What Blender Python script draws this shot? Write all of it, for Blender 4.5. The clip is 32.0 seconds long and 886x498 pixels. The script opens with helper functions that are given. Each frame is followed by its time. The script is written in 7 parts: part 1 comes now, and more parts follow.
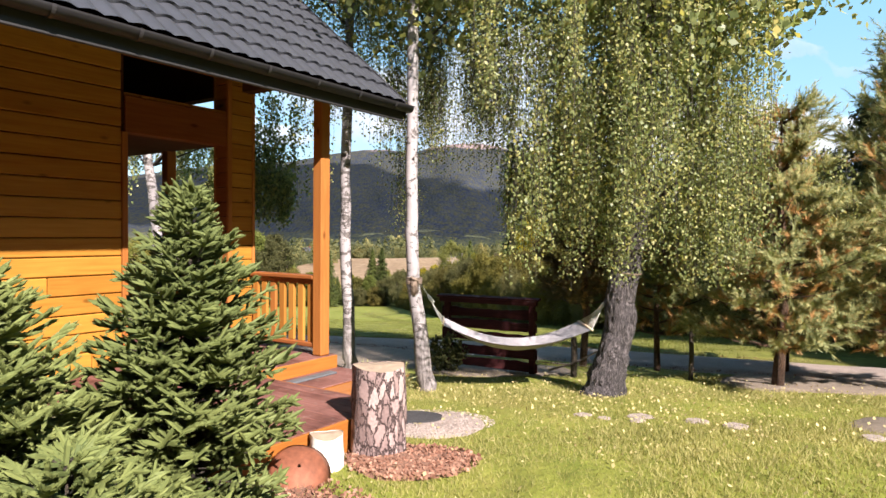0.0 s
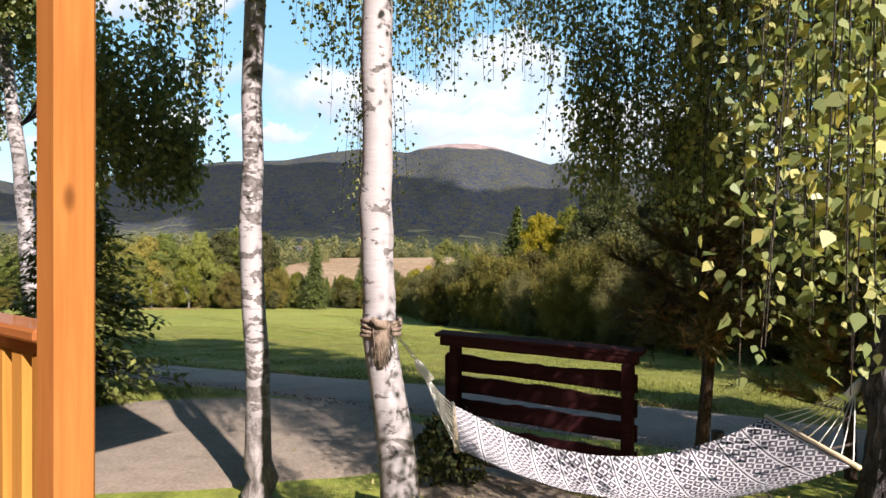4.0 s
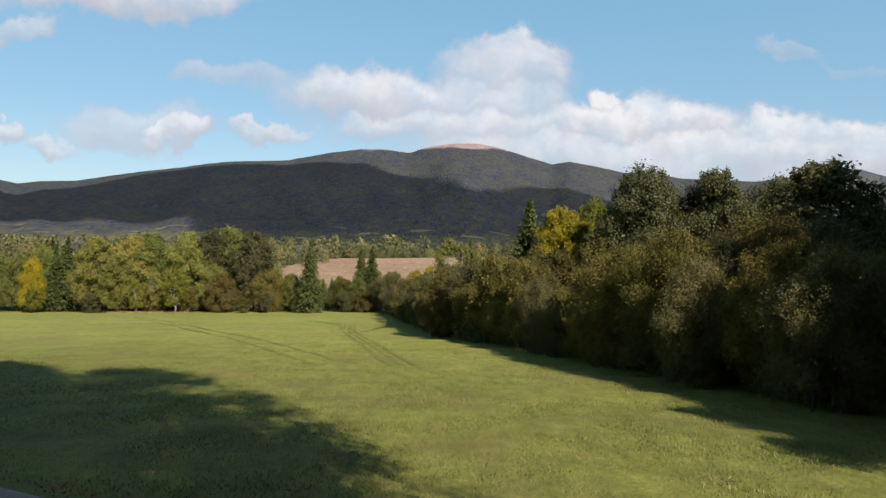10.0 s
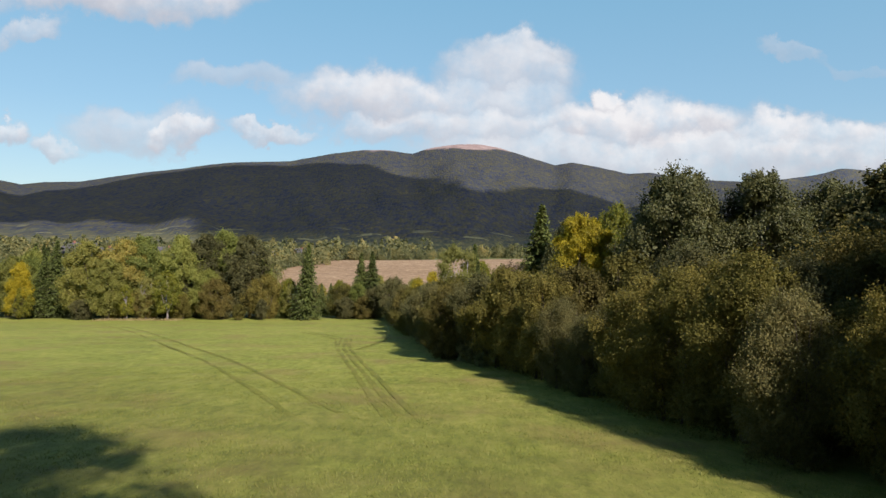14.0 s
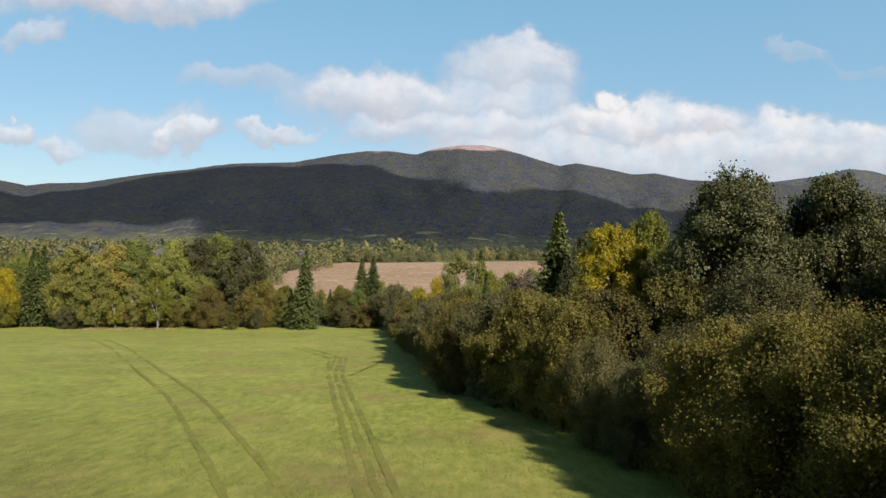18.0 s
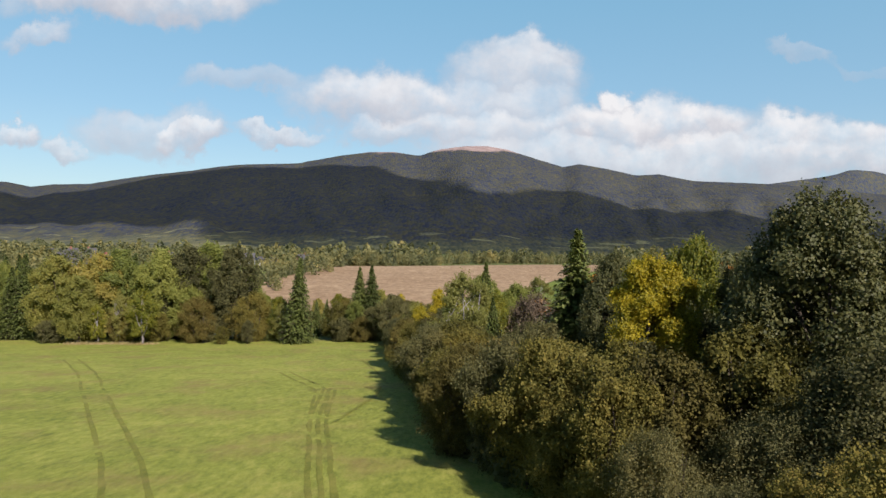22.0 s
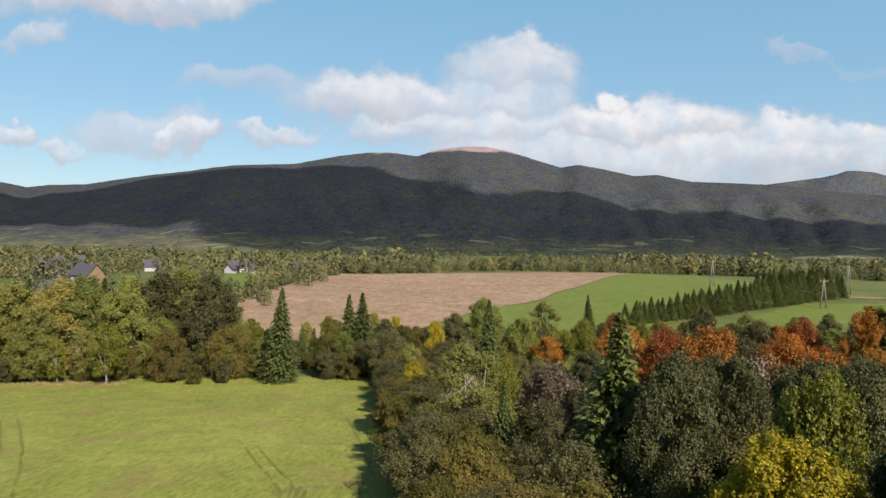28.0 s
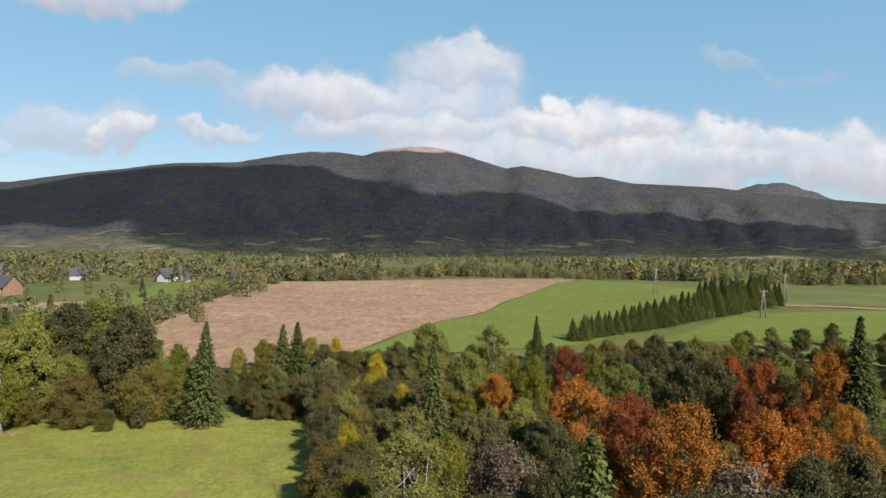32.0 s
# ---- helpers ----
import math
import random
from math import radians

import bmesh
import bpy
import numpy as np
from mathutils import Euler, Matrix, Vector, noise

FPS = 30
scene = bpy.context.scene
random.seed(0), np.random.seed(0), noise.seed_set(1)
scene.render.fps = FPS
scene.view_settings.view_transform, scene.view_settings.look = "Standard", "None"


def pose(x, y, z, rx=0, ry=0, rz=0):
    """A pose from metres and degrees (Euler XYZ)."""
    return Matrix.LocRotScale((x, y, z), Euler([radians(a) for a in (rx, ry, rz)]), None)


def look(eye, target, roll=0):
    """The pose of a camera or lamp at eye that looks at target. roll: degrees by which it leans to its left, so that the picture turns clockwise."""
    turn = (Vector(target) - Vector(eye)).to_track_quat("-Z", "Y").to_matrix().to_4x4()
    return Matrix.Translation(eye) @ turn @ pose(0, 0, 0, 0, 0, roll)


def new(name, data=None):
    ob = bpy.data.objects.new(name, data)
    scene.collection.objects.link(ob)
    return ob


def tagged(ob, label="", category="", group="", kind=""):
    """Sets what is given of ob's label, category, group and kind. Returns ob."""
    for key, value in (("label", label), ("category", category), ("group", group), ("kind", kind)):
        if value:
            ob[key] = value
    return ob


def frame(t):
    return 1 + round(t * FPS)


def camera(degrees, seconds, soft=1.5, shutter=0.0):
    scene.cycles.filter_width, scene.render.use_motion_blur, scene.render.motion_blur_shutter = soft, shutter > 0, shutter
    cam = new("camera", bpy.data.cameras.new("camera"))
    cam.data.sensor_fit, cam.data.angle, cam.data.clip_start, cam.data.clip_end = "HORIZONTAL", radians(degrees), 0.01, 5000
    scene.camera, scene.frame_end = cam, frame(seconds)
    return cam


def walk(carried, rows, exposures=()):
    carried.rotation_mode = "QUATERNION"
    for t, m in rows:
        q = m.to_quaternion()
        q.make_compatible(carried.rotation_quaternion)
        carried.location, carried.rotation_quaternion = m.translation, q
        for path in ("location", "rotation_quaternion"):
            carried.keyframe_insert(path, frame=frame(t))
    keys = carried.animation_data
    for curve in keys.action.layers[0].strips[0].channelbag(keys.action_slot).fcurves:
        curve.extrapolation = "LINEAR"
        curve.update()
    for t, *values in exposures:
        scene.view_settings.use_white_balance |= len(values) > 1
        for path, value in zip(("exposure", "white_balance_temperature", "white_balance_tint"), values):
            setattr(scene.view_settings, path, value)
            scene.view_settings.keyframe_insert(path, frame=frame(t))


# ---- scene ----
# ======== camera and path ========
cam = camera(69.5, 32.0)
PATH = [
    (0.0, -0.000, 0.000, 1.600, 88.58, -0.50, 0.00),
    (0.5, -0.014, 0.661, 1.582, 88.58, -0.50, -0.05),
    (1.0, -0.028, 1.324, 1.568, 88.58, -0.50, -0.10),
    (1.5, -0.041, 1.981, 1.560, 88.58, -0.60, -0.20),
    (2.0, -0.054, 2.622, 1.551, 88.58, -0.70, -0.30),
    (2.5, -0.065, 3.246, 1.533, 88.58, -0.75, -0.41),
    (3.0, -0.073, 3.864, 1.516, 88.58, -0.80, -0.51),
    (3.5, -0.087, 4.469, 1.493, 88.58, -0.85, -0.56),
    (4.0, -0.095, 5.054, 1.462, 88.58, -0.85, -0.55),
    (4.5, -0.098, 5.620, 1.428, 88.58, -0.85, -0.54),
    (5.0, -0.097, 6.167, 1.395, 88.58, -0.85, -0.53),
    (5.5, -0.095, 6.696, 1.366, 88.58, -0.85, -0.52),
    (6.0, -0.094, 7.209, 1.347, 88.58, -0.85, -0.51),
    (6.5, -0.083, 7.705, 1.317, 88.58, -0.85, -0.49),
    (7.0, -0.071, 8.186, 1.291, 88.58, -0.85, -0.47),
    (7.5, -0.064, 8.657, 1.268, 88.58, -0.85, -0.46),
    (8.0, -0.066, 9.130, 1.247, 88.58, -0.85, -0.44),
    (8.5, -0.067, 9.609, 1.234, 88.58, -0.85, -0.42),
    (9.0, -0.065, 10.095, 1.242, 88.58, -0.85, -0.41),
    (9.5, -0.071, 10.574, 1.268, 88.59, -0.85, -0.38),
    (10.0, -0.080, 11.042, 1.299, 88.59, -0.85, -0.35),
    (10.5, -0.084, 11.505, 1.340, 88.60, -0.85, -0.33),
    (11.0, -0.097, 11.967, 1.389, 88.61, -0.85, -0.30),
    (11.5, -0.115, 12.435, 1.442, 88.61, -0.85, -0.28),
    (12.0, -0.132, 12.911, 1.495, 88.62, -0.85, -0.25),
    (12.5, -0.143, 13.399, 1.548, 88.63, -0.85, -0.23),
    (13.0, -0.145, 13.904, 1.607, 88.63, -0.85, -0.20),
    (13.5, -0.141, 14.424, 1.670, 88.65, -0.85, -0.16),
    (14.0, -0.138, 14.960, 1.730, 88.66, -0.85, -0.12),
    (14.5, -0.141, 15.506, 1.788, 88.67, -0.85, -0.07),
    (15.0, -0.154, 16.064, 1.845, 88.69, -0.85, -0.03),
    (15.5, -0.170, 16.633, 1.903, 88.70, -0.85, 0.01),
    (16.0, -0.185, 17.210, 1.965, 88.72, -0.85, 0.06),
    (16.5, -0.195, 17.796, 2.033, 88.73, -0.85, 0.10),
    (17.0, -0.193, 18.390, 2.110, 88.73, -0.85, 0.15),
    (17.5, -0.179, 18.989, 2.192, 88.73, -0.85, 0.20),
    (18.0, -0.161, 19.589, 2.279, 88.73, -0.85, 0.25),
    (18.5, -0.151, 20.190, 2.369, 88.73, -0.85, 0.30),
    (19.0, -0.149, 20.795, 2.467, 88.73, -0.85, 0.35),
    (19.5, -0.154, 21.408, 2.576, 88.75, -0.85, 0.39),
    (20.0, -0.157, 22.032, 2.698, 88.76, -0.85, 0.42),
    (20.5, -0.148, 22.667, 2.832, 88.77, -0.85, 0.45),
    (21.0, -0.128, 23.313, 2.978, 88.78, -0.85, 0.48),
    (21.5, -0.097, 23.969, 3.137, 88.80, -0.85, 0.51),
    (22.0, -0.059, 24.634, 3.310, 88.81, -0.85, 0.54),
    (22.5, -0.021, 25.307, 3.497, 88.82, -0.85, 0.58),
    (23.0, 0.009, 25.985, 3.702, 88.83, -0.85, 0.61),
    (23.5, 0.027, 26.666, 3.925, 88.83, -0.85, 0.61),
    (24.0, 0.031, 27.350, 4.166, 88.83, -0.85, 0.61),
    (24.5, 0.024, 28.035, 4.422, 88.83, -0.85, 0.61),
    (25.0, 0.007, 28.720, 4.689, 88.83, -0.85, 0.61),
    (25.5, -0.016, 29.402, 4.963, 88.83, -0.85, 0.57),
    (26.0, -0.044, 30.082, 5.246, 88.83, -0.85, 0.52),
    (26.5, -0.072, 30.760, 5.540, 88.83, -0.85, 0.48),
    (27.0, -0.098, 31.436, 5.848, 88.83, -0.85, 0.44),
    (27.5, -0.119, 32.108, 6.172, 88.83, -0.85, 0.40),
    (28.0, -0.131, 32.778, 6.514, 88.83, -0.85, 0.35),
    (28.5, -0.131, 33.445, 6.875, 88.83, -0.85, 0.30),
    (29.0, -0.119, 34.107, 7.248, 88.88, -0.85, 0.00),
    (29.5, -0.092, 34.765, 7.631, 88.88, -0.85, -0.56),
    (30.0, -0.046, 35.421, 8.017, 88.88, -0.85, -1.32),
    (30.5, 0.023, 36.076, 8.405, 88.88, -0.85, -2.18),
    (31.0, 0.114, 36.731, 8.794, 88.88, -0.85, -2.94),
    (31.5, 0.222, 37.385, 9.181, 88.88, -0.85, -3.70),
    (32.0, 0.340, 38.040, 9.568, 88.88, -0.85, -4.46),
]
walk(cam, [(t, pose(x, y, z, rx, ry, rz)) for t, x, y, z, rx, ry, rz in PATH], exposures=[(0, 1.58), (2, 1.52), (4.5, 1.44), (7, 1.28), (8, 1.02), (9.5, 0.86), (10, 0.84), (32, 0.84)])

# ======== sky, clouds and sun ========
SUN = Vector((0.405, -0.696, 0.592)).normalized()
sun = new("sun", bpy.data.lights.new("sun", "SUN"))
sun.data.energy, sun.data.angle, sun.data.color = 5.0, radians(0.6), (1.0, 0.91, 0.845)
sun.matrix_world = look(SUN * 300, (0, 0, 0))
tagged(sun, "warm autumn sun", "sun", kind="structure")


class Nodes:
    """Small helper that writes node trees tersely."""

    def __init__(self, tree, fresh=True):
        self.t = tree
        if fresh:
            tree.nodes.clear()

    def n(self, kind, *ins, **sets):
        nd = self.t.nodes.new("ShaderNode" + kind)
        for k, v in sets.items():
            if k == "operation":
                nd.operation = v
            elif k == "blend_type":
                nd.blend_type = v
            elif k == "data_type":
                nd.data_type = v
            elif k == "feature":
                nd.feature = v
            elif k == "interpolation_type":
                nd.interpolation_type = v
            elif k == "clamp":
                nd.use_clamp = v
        for i, v in enumerate(ins):
            self.put(nd, i, v)
        return nd

    def put(self, nd, key, v):
        if v is None:
            return
        if isinstance(v, bpy.types.NodeSocket):
            self.t.links.new(v, nd.inputs[key])
        elif isinstance(v, bpy.types.Node):
            self.t.links.new(v.outputs[0], nd.inputs[key])
        else:
            nd.inputs[key].default_value = v

    def math(self, op, a, b=None, c=None, clamp=False):
        return self.n("Math", a, b, c, operation=op, clamp=clamp).outputs[0]

    def vmath(self, op, a, b=None):
        return self.n("VectorMath", a, b, operation=op).outputs[0]

    def noise(self, vec, scale, detail=3.0, rough=0.55, dist=0.0):
        nd = self.t.nodes.new("ShaderNodeTexNoise")
        self.put(nd, "Vector", vec)
        self.put(nd, "Scale", scale)
        self.put(nd, "Detail", detail)
        self.put(nd, "Roughness", rough)
        self.put(nd, "Distortion", dist)
        return nd.outputs[0]

    def ramp(self, v, *stops):
        nd = self.t.nodes.new("ShaderNodeValToRGB")
        self.put(nd, 0, v)
        el = nd.color_ramp.elements
        while len(el) < len(stops):
            el.new(0.5)
        for e, (p, c) in zip(el, stops):
            e.position = p
            e.color = (*c, 1) if len(c) == 3 else c
        return nd.outputs[0]

    def grey(self, v, lo, hi, a=0.0, b=1.0):
        nd = self.t.nodes.new("ShaderNodeMapRange")
        nd.interpolation_type = "SMOOTHSTEP"
        for i, x in enumerate((v, lo, hi, a, b)):
            self.put(nd, i, x)
        return nd.outputs[0]

    def mix(self, f, a, b, blend="MIX"):
        nd = self.t.nodes.new("ShaderNodeMix")
        nd.data_type, nd.blend_type = "RGBA", blend
        for i, v in ((0, f), (6, a), (7, b)):
            if isinstance(v, tuple) and len(v) == 3:
                v = (*v, 1)
            self.put(nd, i, v)
        return nd.outputs[2]


def sky():
    w = bpy.data.worlds.new("sky")
    scene.world = w
    w.use_nodes = True
    N = Nodes(w.node_tree)
    st = w.node_tree.nodes.new("ShaderNodeTexSky")
    st.sky_type, st.sun_disc = "NISHITA", False
    st.sun_elevation, st.sun_rotation = math.asin(SUN.z), radians(150)
    st.altitude, st.air_density, st.dust_density, st.ozone_density = 600, 1.0, 0.6, 1.6
    co = w.node_tree.nodes.new("ShaderNodeTexCoord").outputs["Generated"]
    sep = N.n("SeparateXYZ", co)
    y = N.math("MAXIMUM", sep.outputs[1], 0.05)
    u = N.math("DIVIDE", sep.outputs[0], y)
    v = N.math("DIVIDE", sep.outputs[2], y)
    uv = N.n("CombineXYZ", u, v, 0.0)
    # ragged edges: warp the plane of the sky by two sizes of noise
    n1 = N.n("TexNoise", uv)
    n1.inputs["Scale"].default_value, n1.inputs["Detail"].default_value, n1.inputs["Roughness"].default_value = 7.0, 7.0, 0.6
    warp = N.n("VectorMath", N.vmath("SUBTRACT", n1.outputs["Color"], (0.5, 0.5, 0.5)), operation="SCALE")
    warp.inputs["Scale"].default_value = 0.17
    pq = N.vmath("ADD", uv, warp.outputs[0])
    sp = N.n("SeparateXYZ", pq)
    # each cloud: centre across, centre up, half width, half height, density
    clouds = ((-0.50, 0.375, 0.21, 0.040, 1), (-0.64, 0.315, 0.07, 0.022, .7), (-0.31, 0.235, 0.10, 0.026, .55), (-0.48, 0.165, 0.11, 0.04, .7), (-0.415, 0.155, 0.05, 0.025, 1),
              (-0.275, 0.150, 0.080, 0.015, .85), (-0.10, 0.205, 0.15, 0.055, 1.0), (0.10, 0.255, 0.10, 0.065, .85), (0.07, 0.20, 0.13, 0.05, .85), (0.265, 0.212, 0.036, 0.030, 1.3),
              (0.31, 0.170, 0.19, 0.045, 1.1), (0.59, 0.150, 0.16, 0.040, 1.05), (0.37, 0.118, 0.42, 0.040, .9), (-0.11, 0.15, 0.06, 0.025, .8), (0.06, 0.155, 0.15, 0.045, .95), (0.11, 0.29, 0.085, 0.035, .9),
              (0.545, 0.292, 0.05, 0.012, .42), (0.66, 0.285, 0.07, 0.010, .25), (-0.675, 0.155, 0.045, 0.02, 1), (-0.60, 0.13, 0.045, 0.018, .8), (0.85, 0.13, 0.3, 0.06, 1), (-1.1, 0.2, 0.25, 0.07, 1))
    total, lit = None, None
    for cu, cv, a, b, d in clouds:
        du = N.math("MULTIPLY", N.math("SUBTRACT", sp.outputs[0], cu), 1 / a)
        dv = N.math("MULTIPLY", N.math("SUBTRACT", sp.outputs[1], cv), 1 / b)
        q = N.math("SUBTRACT", 1.0, N.math("ADD", N.math("MULTIPLY", du, du), N.math("MULTIPLY", dv, dv)))
        m = N.math("MULTIPLY", N.grey(q, -0.45, 0.6), d)
        top = N.math("MULTIPLY", m, N.grey(dv, -0.9, 0.6))
        total = m if total is None else N.math("MAXIMUM", total, m)
        lit = top if lit is None else N.math("MAXIMUM", lit, top)
    soft = N.grey(N.noise(uv, 16.0, 6.0, 0.6), 0.25, 0.62, 0.55, 1.0)
    cover = N.math("MULTIPLY", N.math("MULTIPLY", total, soft), 0.92, clamp=True)
    white = N.ramp(N.math("MULTIPLY", lit, N.grey(N.noise(uv, 22.0, 5.0), 0.3, 0.7, 0.75, 1.1)), (0.0, (5.5, 5.6, 6.3)), (0.5, (7.0, 7.0, 7.5)), (1.0, (9.0, 8.9, 9.1)))
    clear = N.mix(0.7, N.mix(1.0, st.outputs[0], (1.55, 1.68, 1.56), "MULTIPLY"), N.ramp(sep.outputs[2], (0.02, (4.5, 5.8, 7.2)), (0.18, (3.0, 5.2, 7.3)), (0.36, (2.3, 5.0, 7.2))))
    # sky dimmed above the view towards the zenith, to lower the fill light
    dimmed_sky = N.mix(1.0, clear, N.ramp(sep.outputs[2], (0.36, (1, 1, 1)), (0.80, (0.24, 0.27, 0.35))), "MULTIPLY")
    col = N.mix(N.math("MULTIPLY", cover, N.grey(sep.outputs[1], 0.0, 0.1)), dimmed_sky, white)
    bg = N.n("Background", col, 0.055)
    out = N.n("OutputWorld", bg)


sky()

# ======== materials ========


def mat(name):
    m = bpy.data.materials.new(name)
    m.use_nodes = True
    N = Nodes(m.node_tree)
    b = N.n("BsdfPrincipled")
    N.n("OutputMaterial", b)
    return m, N, b


def place(N, which="Object"):
    return N.t.nodes.new("ShaderNodeTexCoord").outputs[which]


def where(N):
    return N.t.nodes.new("ShaderNodeNewGeometry").outputs["Position"]


def bump(N, b, height, strength=0.4, distance=0.01):
    nd = N.t.nodes.new("ShaderNodeBump")
    nd.inputs["Strength"].default_value, nd.inputs["Distance"].default_value = strength, distance
    N.put(nd, "Height", height)
    N.t.links.new(nd.outputs[0], b.inputs["Normal"])


def rnd(N, island=True):
    if island:
        return N.t.nodes.new("ShaderNodeNewGeometry").outputs["Random Per Island"]
    return N.t.nodes.new("ShaderNodeObjectInfo").outputs["Random"]


def leaf_mat(name, *cols, trans=0.45, rough=0.55, spread=0.5, drift=0.9, gloss=0.2):
    """Leaves: colour by leaf and by tree, light passing through."""
    m = bpy.data.materials.new(name)
    m.use_nodes = True
    N = Nodes(m.node_tree)
    tree = rnd(N, False) if drift > 0.5 else 0.45
    k = N.math("ADD", N.math("MULTIPLY", rnd(N), spread), N.math("MULTIPLY", tree, 1 - spread))
    k = N.math("ADD", k, N.math("MULTIPLY", N.math("SUBTRACT", N.noise(where(N), drift, 2.0), 0.5), 0.7 if drift > 0.5 else 1.9), clamp=True)
    col = N.ramp(k, *[(i / max(1, len(cols) - 1), c) for i, c in enumerate(cols)])
    b = N.n("BsdfPrincipled", col)
    b.inputs["Roughness"].default_value = rough
    b.inputs["Specular IOR Level"].default_value = gloss
    t = N.n("BsdfTranslucent", N.mix(1.0, col, (1.2, 1.2, 0.75), "MULTIPLY"))
    N.n("OutputMaterial", N.n("MixShader", trans, b, t))
    return m


def solid(name, col, rough=0.6, metal=0.0, var=0.25, scale=30.0, bmp=0.15):
    m, N, b = mat(name)
    co = place(N)
    k = N.math("ADD", N.math("MULTIPLY", N.noise(co, scale, 4.0), 0.6), N.math("MULTIPLY", N.noise(co, scale * 0.12, 3.0), 0.4))
    dark = tuple(c * (1 - var) for c in col)
    light = tuple(min(1, c * (1 + var)) for c in col)
    N.put(b, "Base Color", N.ramp(k, (0.3, dark), (0.7, light)))
    b.inputs["Roughness"].default_value, b.inputs["Metallic"].default_value = rough, metal
    bump(N, b, N.noise(co, scale * 2.5, 4.0), bmp, 0.01)
    return m


def wood_mat(name, dark, light, axis=0, rough=0.45, knots=True, coat=0.0, wear=0.0):
    """Planed boards: long grain along one local axis, knots, tone by board."""
    m, N, b = mat(name)
    co = place(N)
    st = [26.0, 26.0, 26.0]
    st[axis] = 1.6
    gr = N.vmath("MULTIPLY", co, tuple(st))
    off = N.n("CombineXYZ", N.math("MULTIPLY", rnd(N, False), 37.0), N.math("MULTIPLY", rnd(N, False), 91.0), N.math("MULTIPLY", rnd(N, False), 17.0))
    gr = N.vmath("ADD", gr, off)
    g = N.noise(gr, 1.0, 4.0, 0.6, 0.6)
    k = N.math("ADD", N.math("MULTIPLY", g, 0.7), N.math("MULTIPLY", rnd(N, False), 0.3))
    col = N.ramp(k, (0.25, dark), (0.75, light))
    if knots:
        ks = [5.0, 5.0, 5.0]
        ks[axis] = 2.2
        vo = N.n("TexVoronoi", N.vmath("ADD", N.vmath("MULTIPLY", co, tuple(ks)), off))
        vo.inputs["Scale"].default_value = 1.0
        kn = N.grey(vo.outputs["Distance"], 0.05, 0.16, 0.75, 0.0)
        col = N.mix(kn, col, tuple(c * 0.35 for c in dark))
    if wear:
        worn = N.grey(N.noise(where(N), 1.7, 6.0, 0.68), 0.44, 0.62, 0.0, wear)
        col = N.mix(worn, col, tuple(c * 0.45 for c in dark))
        col = N.mix(N.grey(N.noise(where(N), 9.0, 5.0, 0.7), 0.58, 0.70, 0.0, wear * 0.6), col, (0.30, 0.22, 0.19))
    N.put(b, "Base Color", col)
    b.inputs["Roughness"].default_value = rough
    b.inputs["Coat Weight"].default_value = coat
    b.inputs["Specular IOR Level"].default_value = 0.08
    bump(N, b, g, 0.12, 0.004)
    return m


def bark_birch(name, more, lat):
    """White bark with dark blotches and fine cross-wise lenticels."""
    m, N, b = mat(name)
    co = place(N)
    low = N.vmath("MULTIPLY", co, (lat, lat, 10.0))
    lent = N.noise(N.vmath("MULTIPLY", co, (9.0, 9.0, 46.0)), 1.0, 3.0, 0.6)
    blot = N.noise(low, 1.5, 5.0, 0.62, 0.5)
    sep = N.n("SeparateXYZ", co)
    foot = N.grey(sep.outputs[2], 0.1, 1.25, 0.20, 0.0)
    white = N.ramp(N.math("ADD", N.math("MULTIPLY", N.noise(co, 9.0, 4.0), 0.6), N.math("MULTIPLY", N.noise(co, 2.0, 3.0), 0.4)), (0.3, (0.255, 0.225, 0.232)), (0.7, (0.37, 0.335, 0.345)))
    dk = N.math("MAXIMUM", N.grey(N.math("ADD", blot, foot), 0.575 - more, 0.615 - more), N.math("MULTIPLY", N.grey(lent, 0.62, 0.70), 0.22), clamp=True)
    bark = N.mix(dk, white, N.ramp(N.noise(co, 34.0, 4.0), (0.3, (0.04, 0.032, 0.032)), (0.7, (0.17, 0.145, 0.14))))
    # the foot of an older stem turns rough and grey
    cork = N.noise(N.vmath("MULTIPLY", co, (26.0, 26.0, 7.0)), 1.0, 4.0, 0.65, 0.6)
    old = N.grey(N.math("ADD", sep.outputs[2], N.math("MULTIPLY", N.math("SUBTRACT", N.noise(co, 7.0, 3.0), 0.5), 0.9)), 0.6, 1.25, 0.9, 0.0)
    N.put(b, "Base Color", N.mix(old, bark, N.ramp(cork, (0.35, (0.075, 0.06, 0.058)), (0.62, (0.27, 0.235, 0.235)))))
    b.inputs["Roughness"].default_value = 0.75
    bump(N, b, N.math("ADD", N.math("MULTIPLY", dk, -0.8), N.noise(N.vmath("MULTIPLY", co, (8.0, 8.0, 60.0)), 1.0, 3.0)), 0.22, 0.012)
    return m


def bark_rough(name, dark, light, scale=9.0):
    """Furrowed bark: long broken ridges up the trunk."""
    m, N, b = mat(name)
    co = place(N)
    s = N.vmath("MULTIPLY", co, (1.0, 1.0, 0.22))
    big = N.noise(s, scale * 3.2, 5.0, 0.65, 1.2)
    ridge = N.math("ABSOLUTE", N.math("MULTIPLY", N.math("SUBTRACT", big, 0.5), 4.0), clamp=True)
    k = N.math("ADD", N.math("MULTIPLY", ridge, 0.7), N.math("MULTIPLY", N.noise(co, scale * 4, 4.0), 0.35))
    N.put(b, "Base Color", N.ramp(k, (0.12, dark), (0.75, light)))
    b.inputs["Roughness"].default_value = 0.9
    bump(N, b, N.math("ADD", ridge, N.math("MULTIPLY", N.noise(s, scale * 8, 3.0), 0.5)), 1.0, 0.05)
    return m


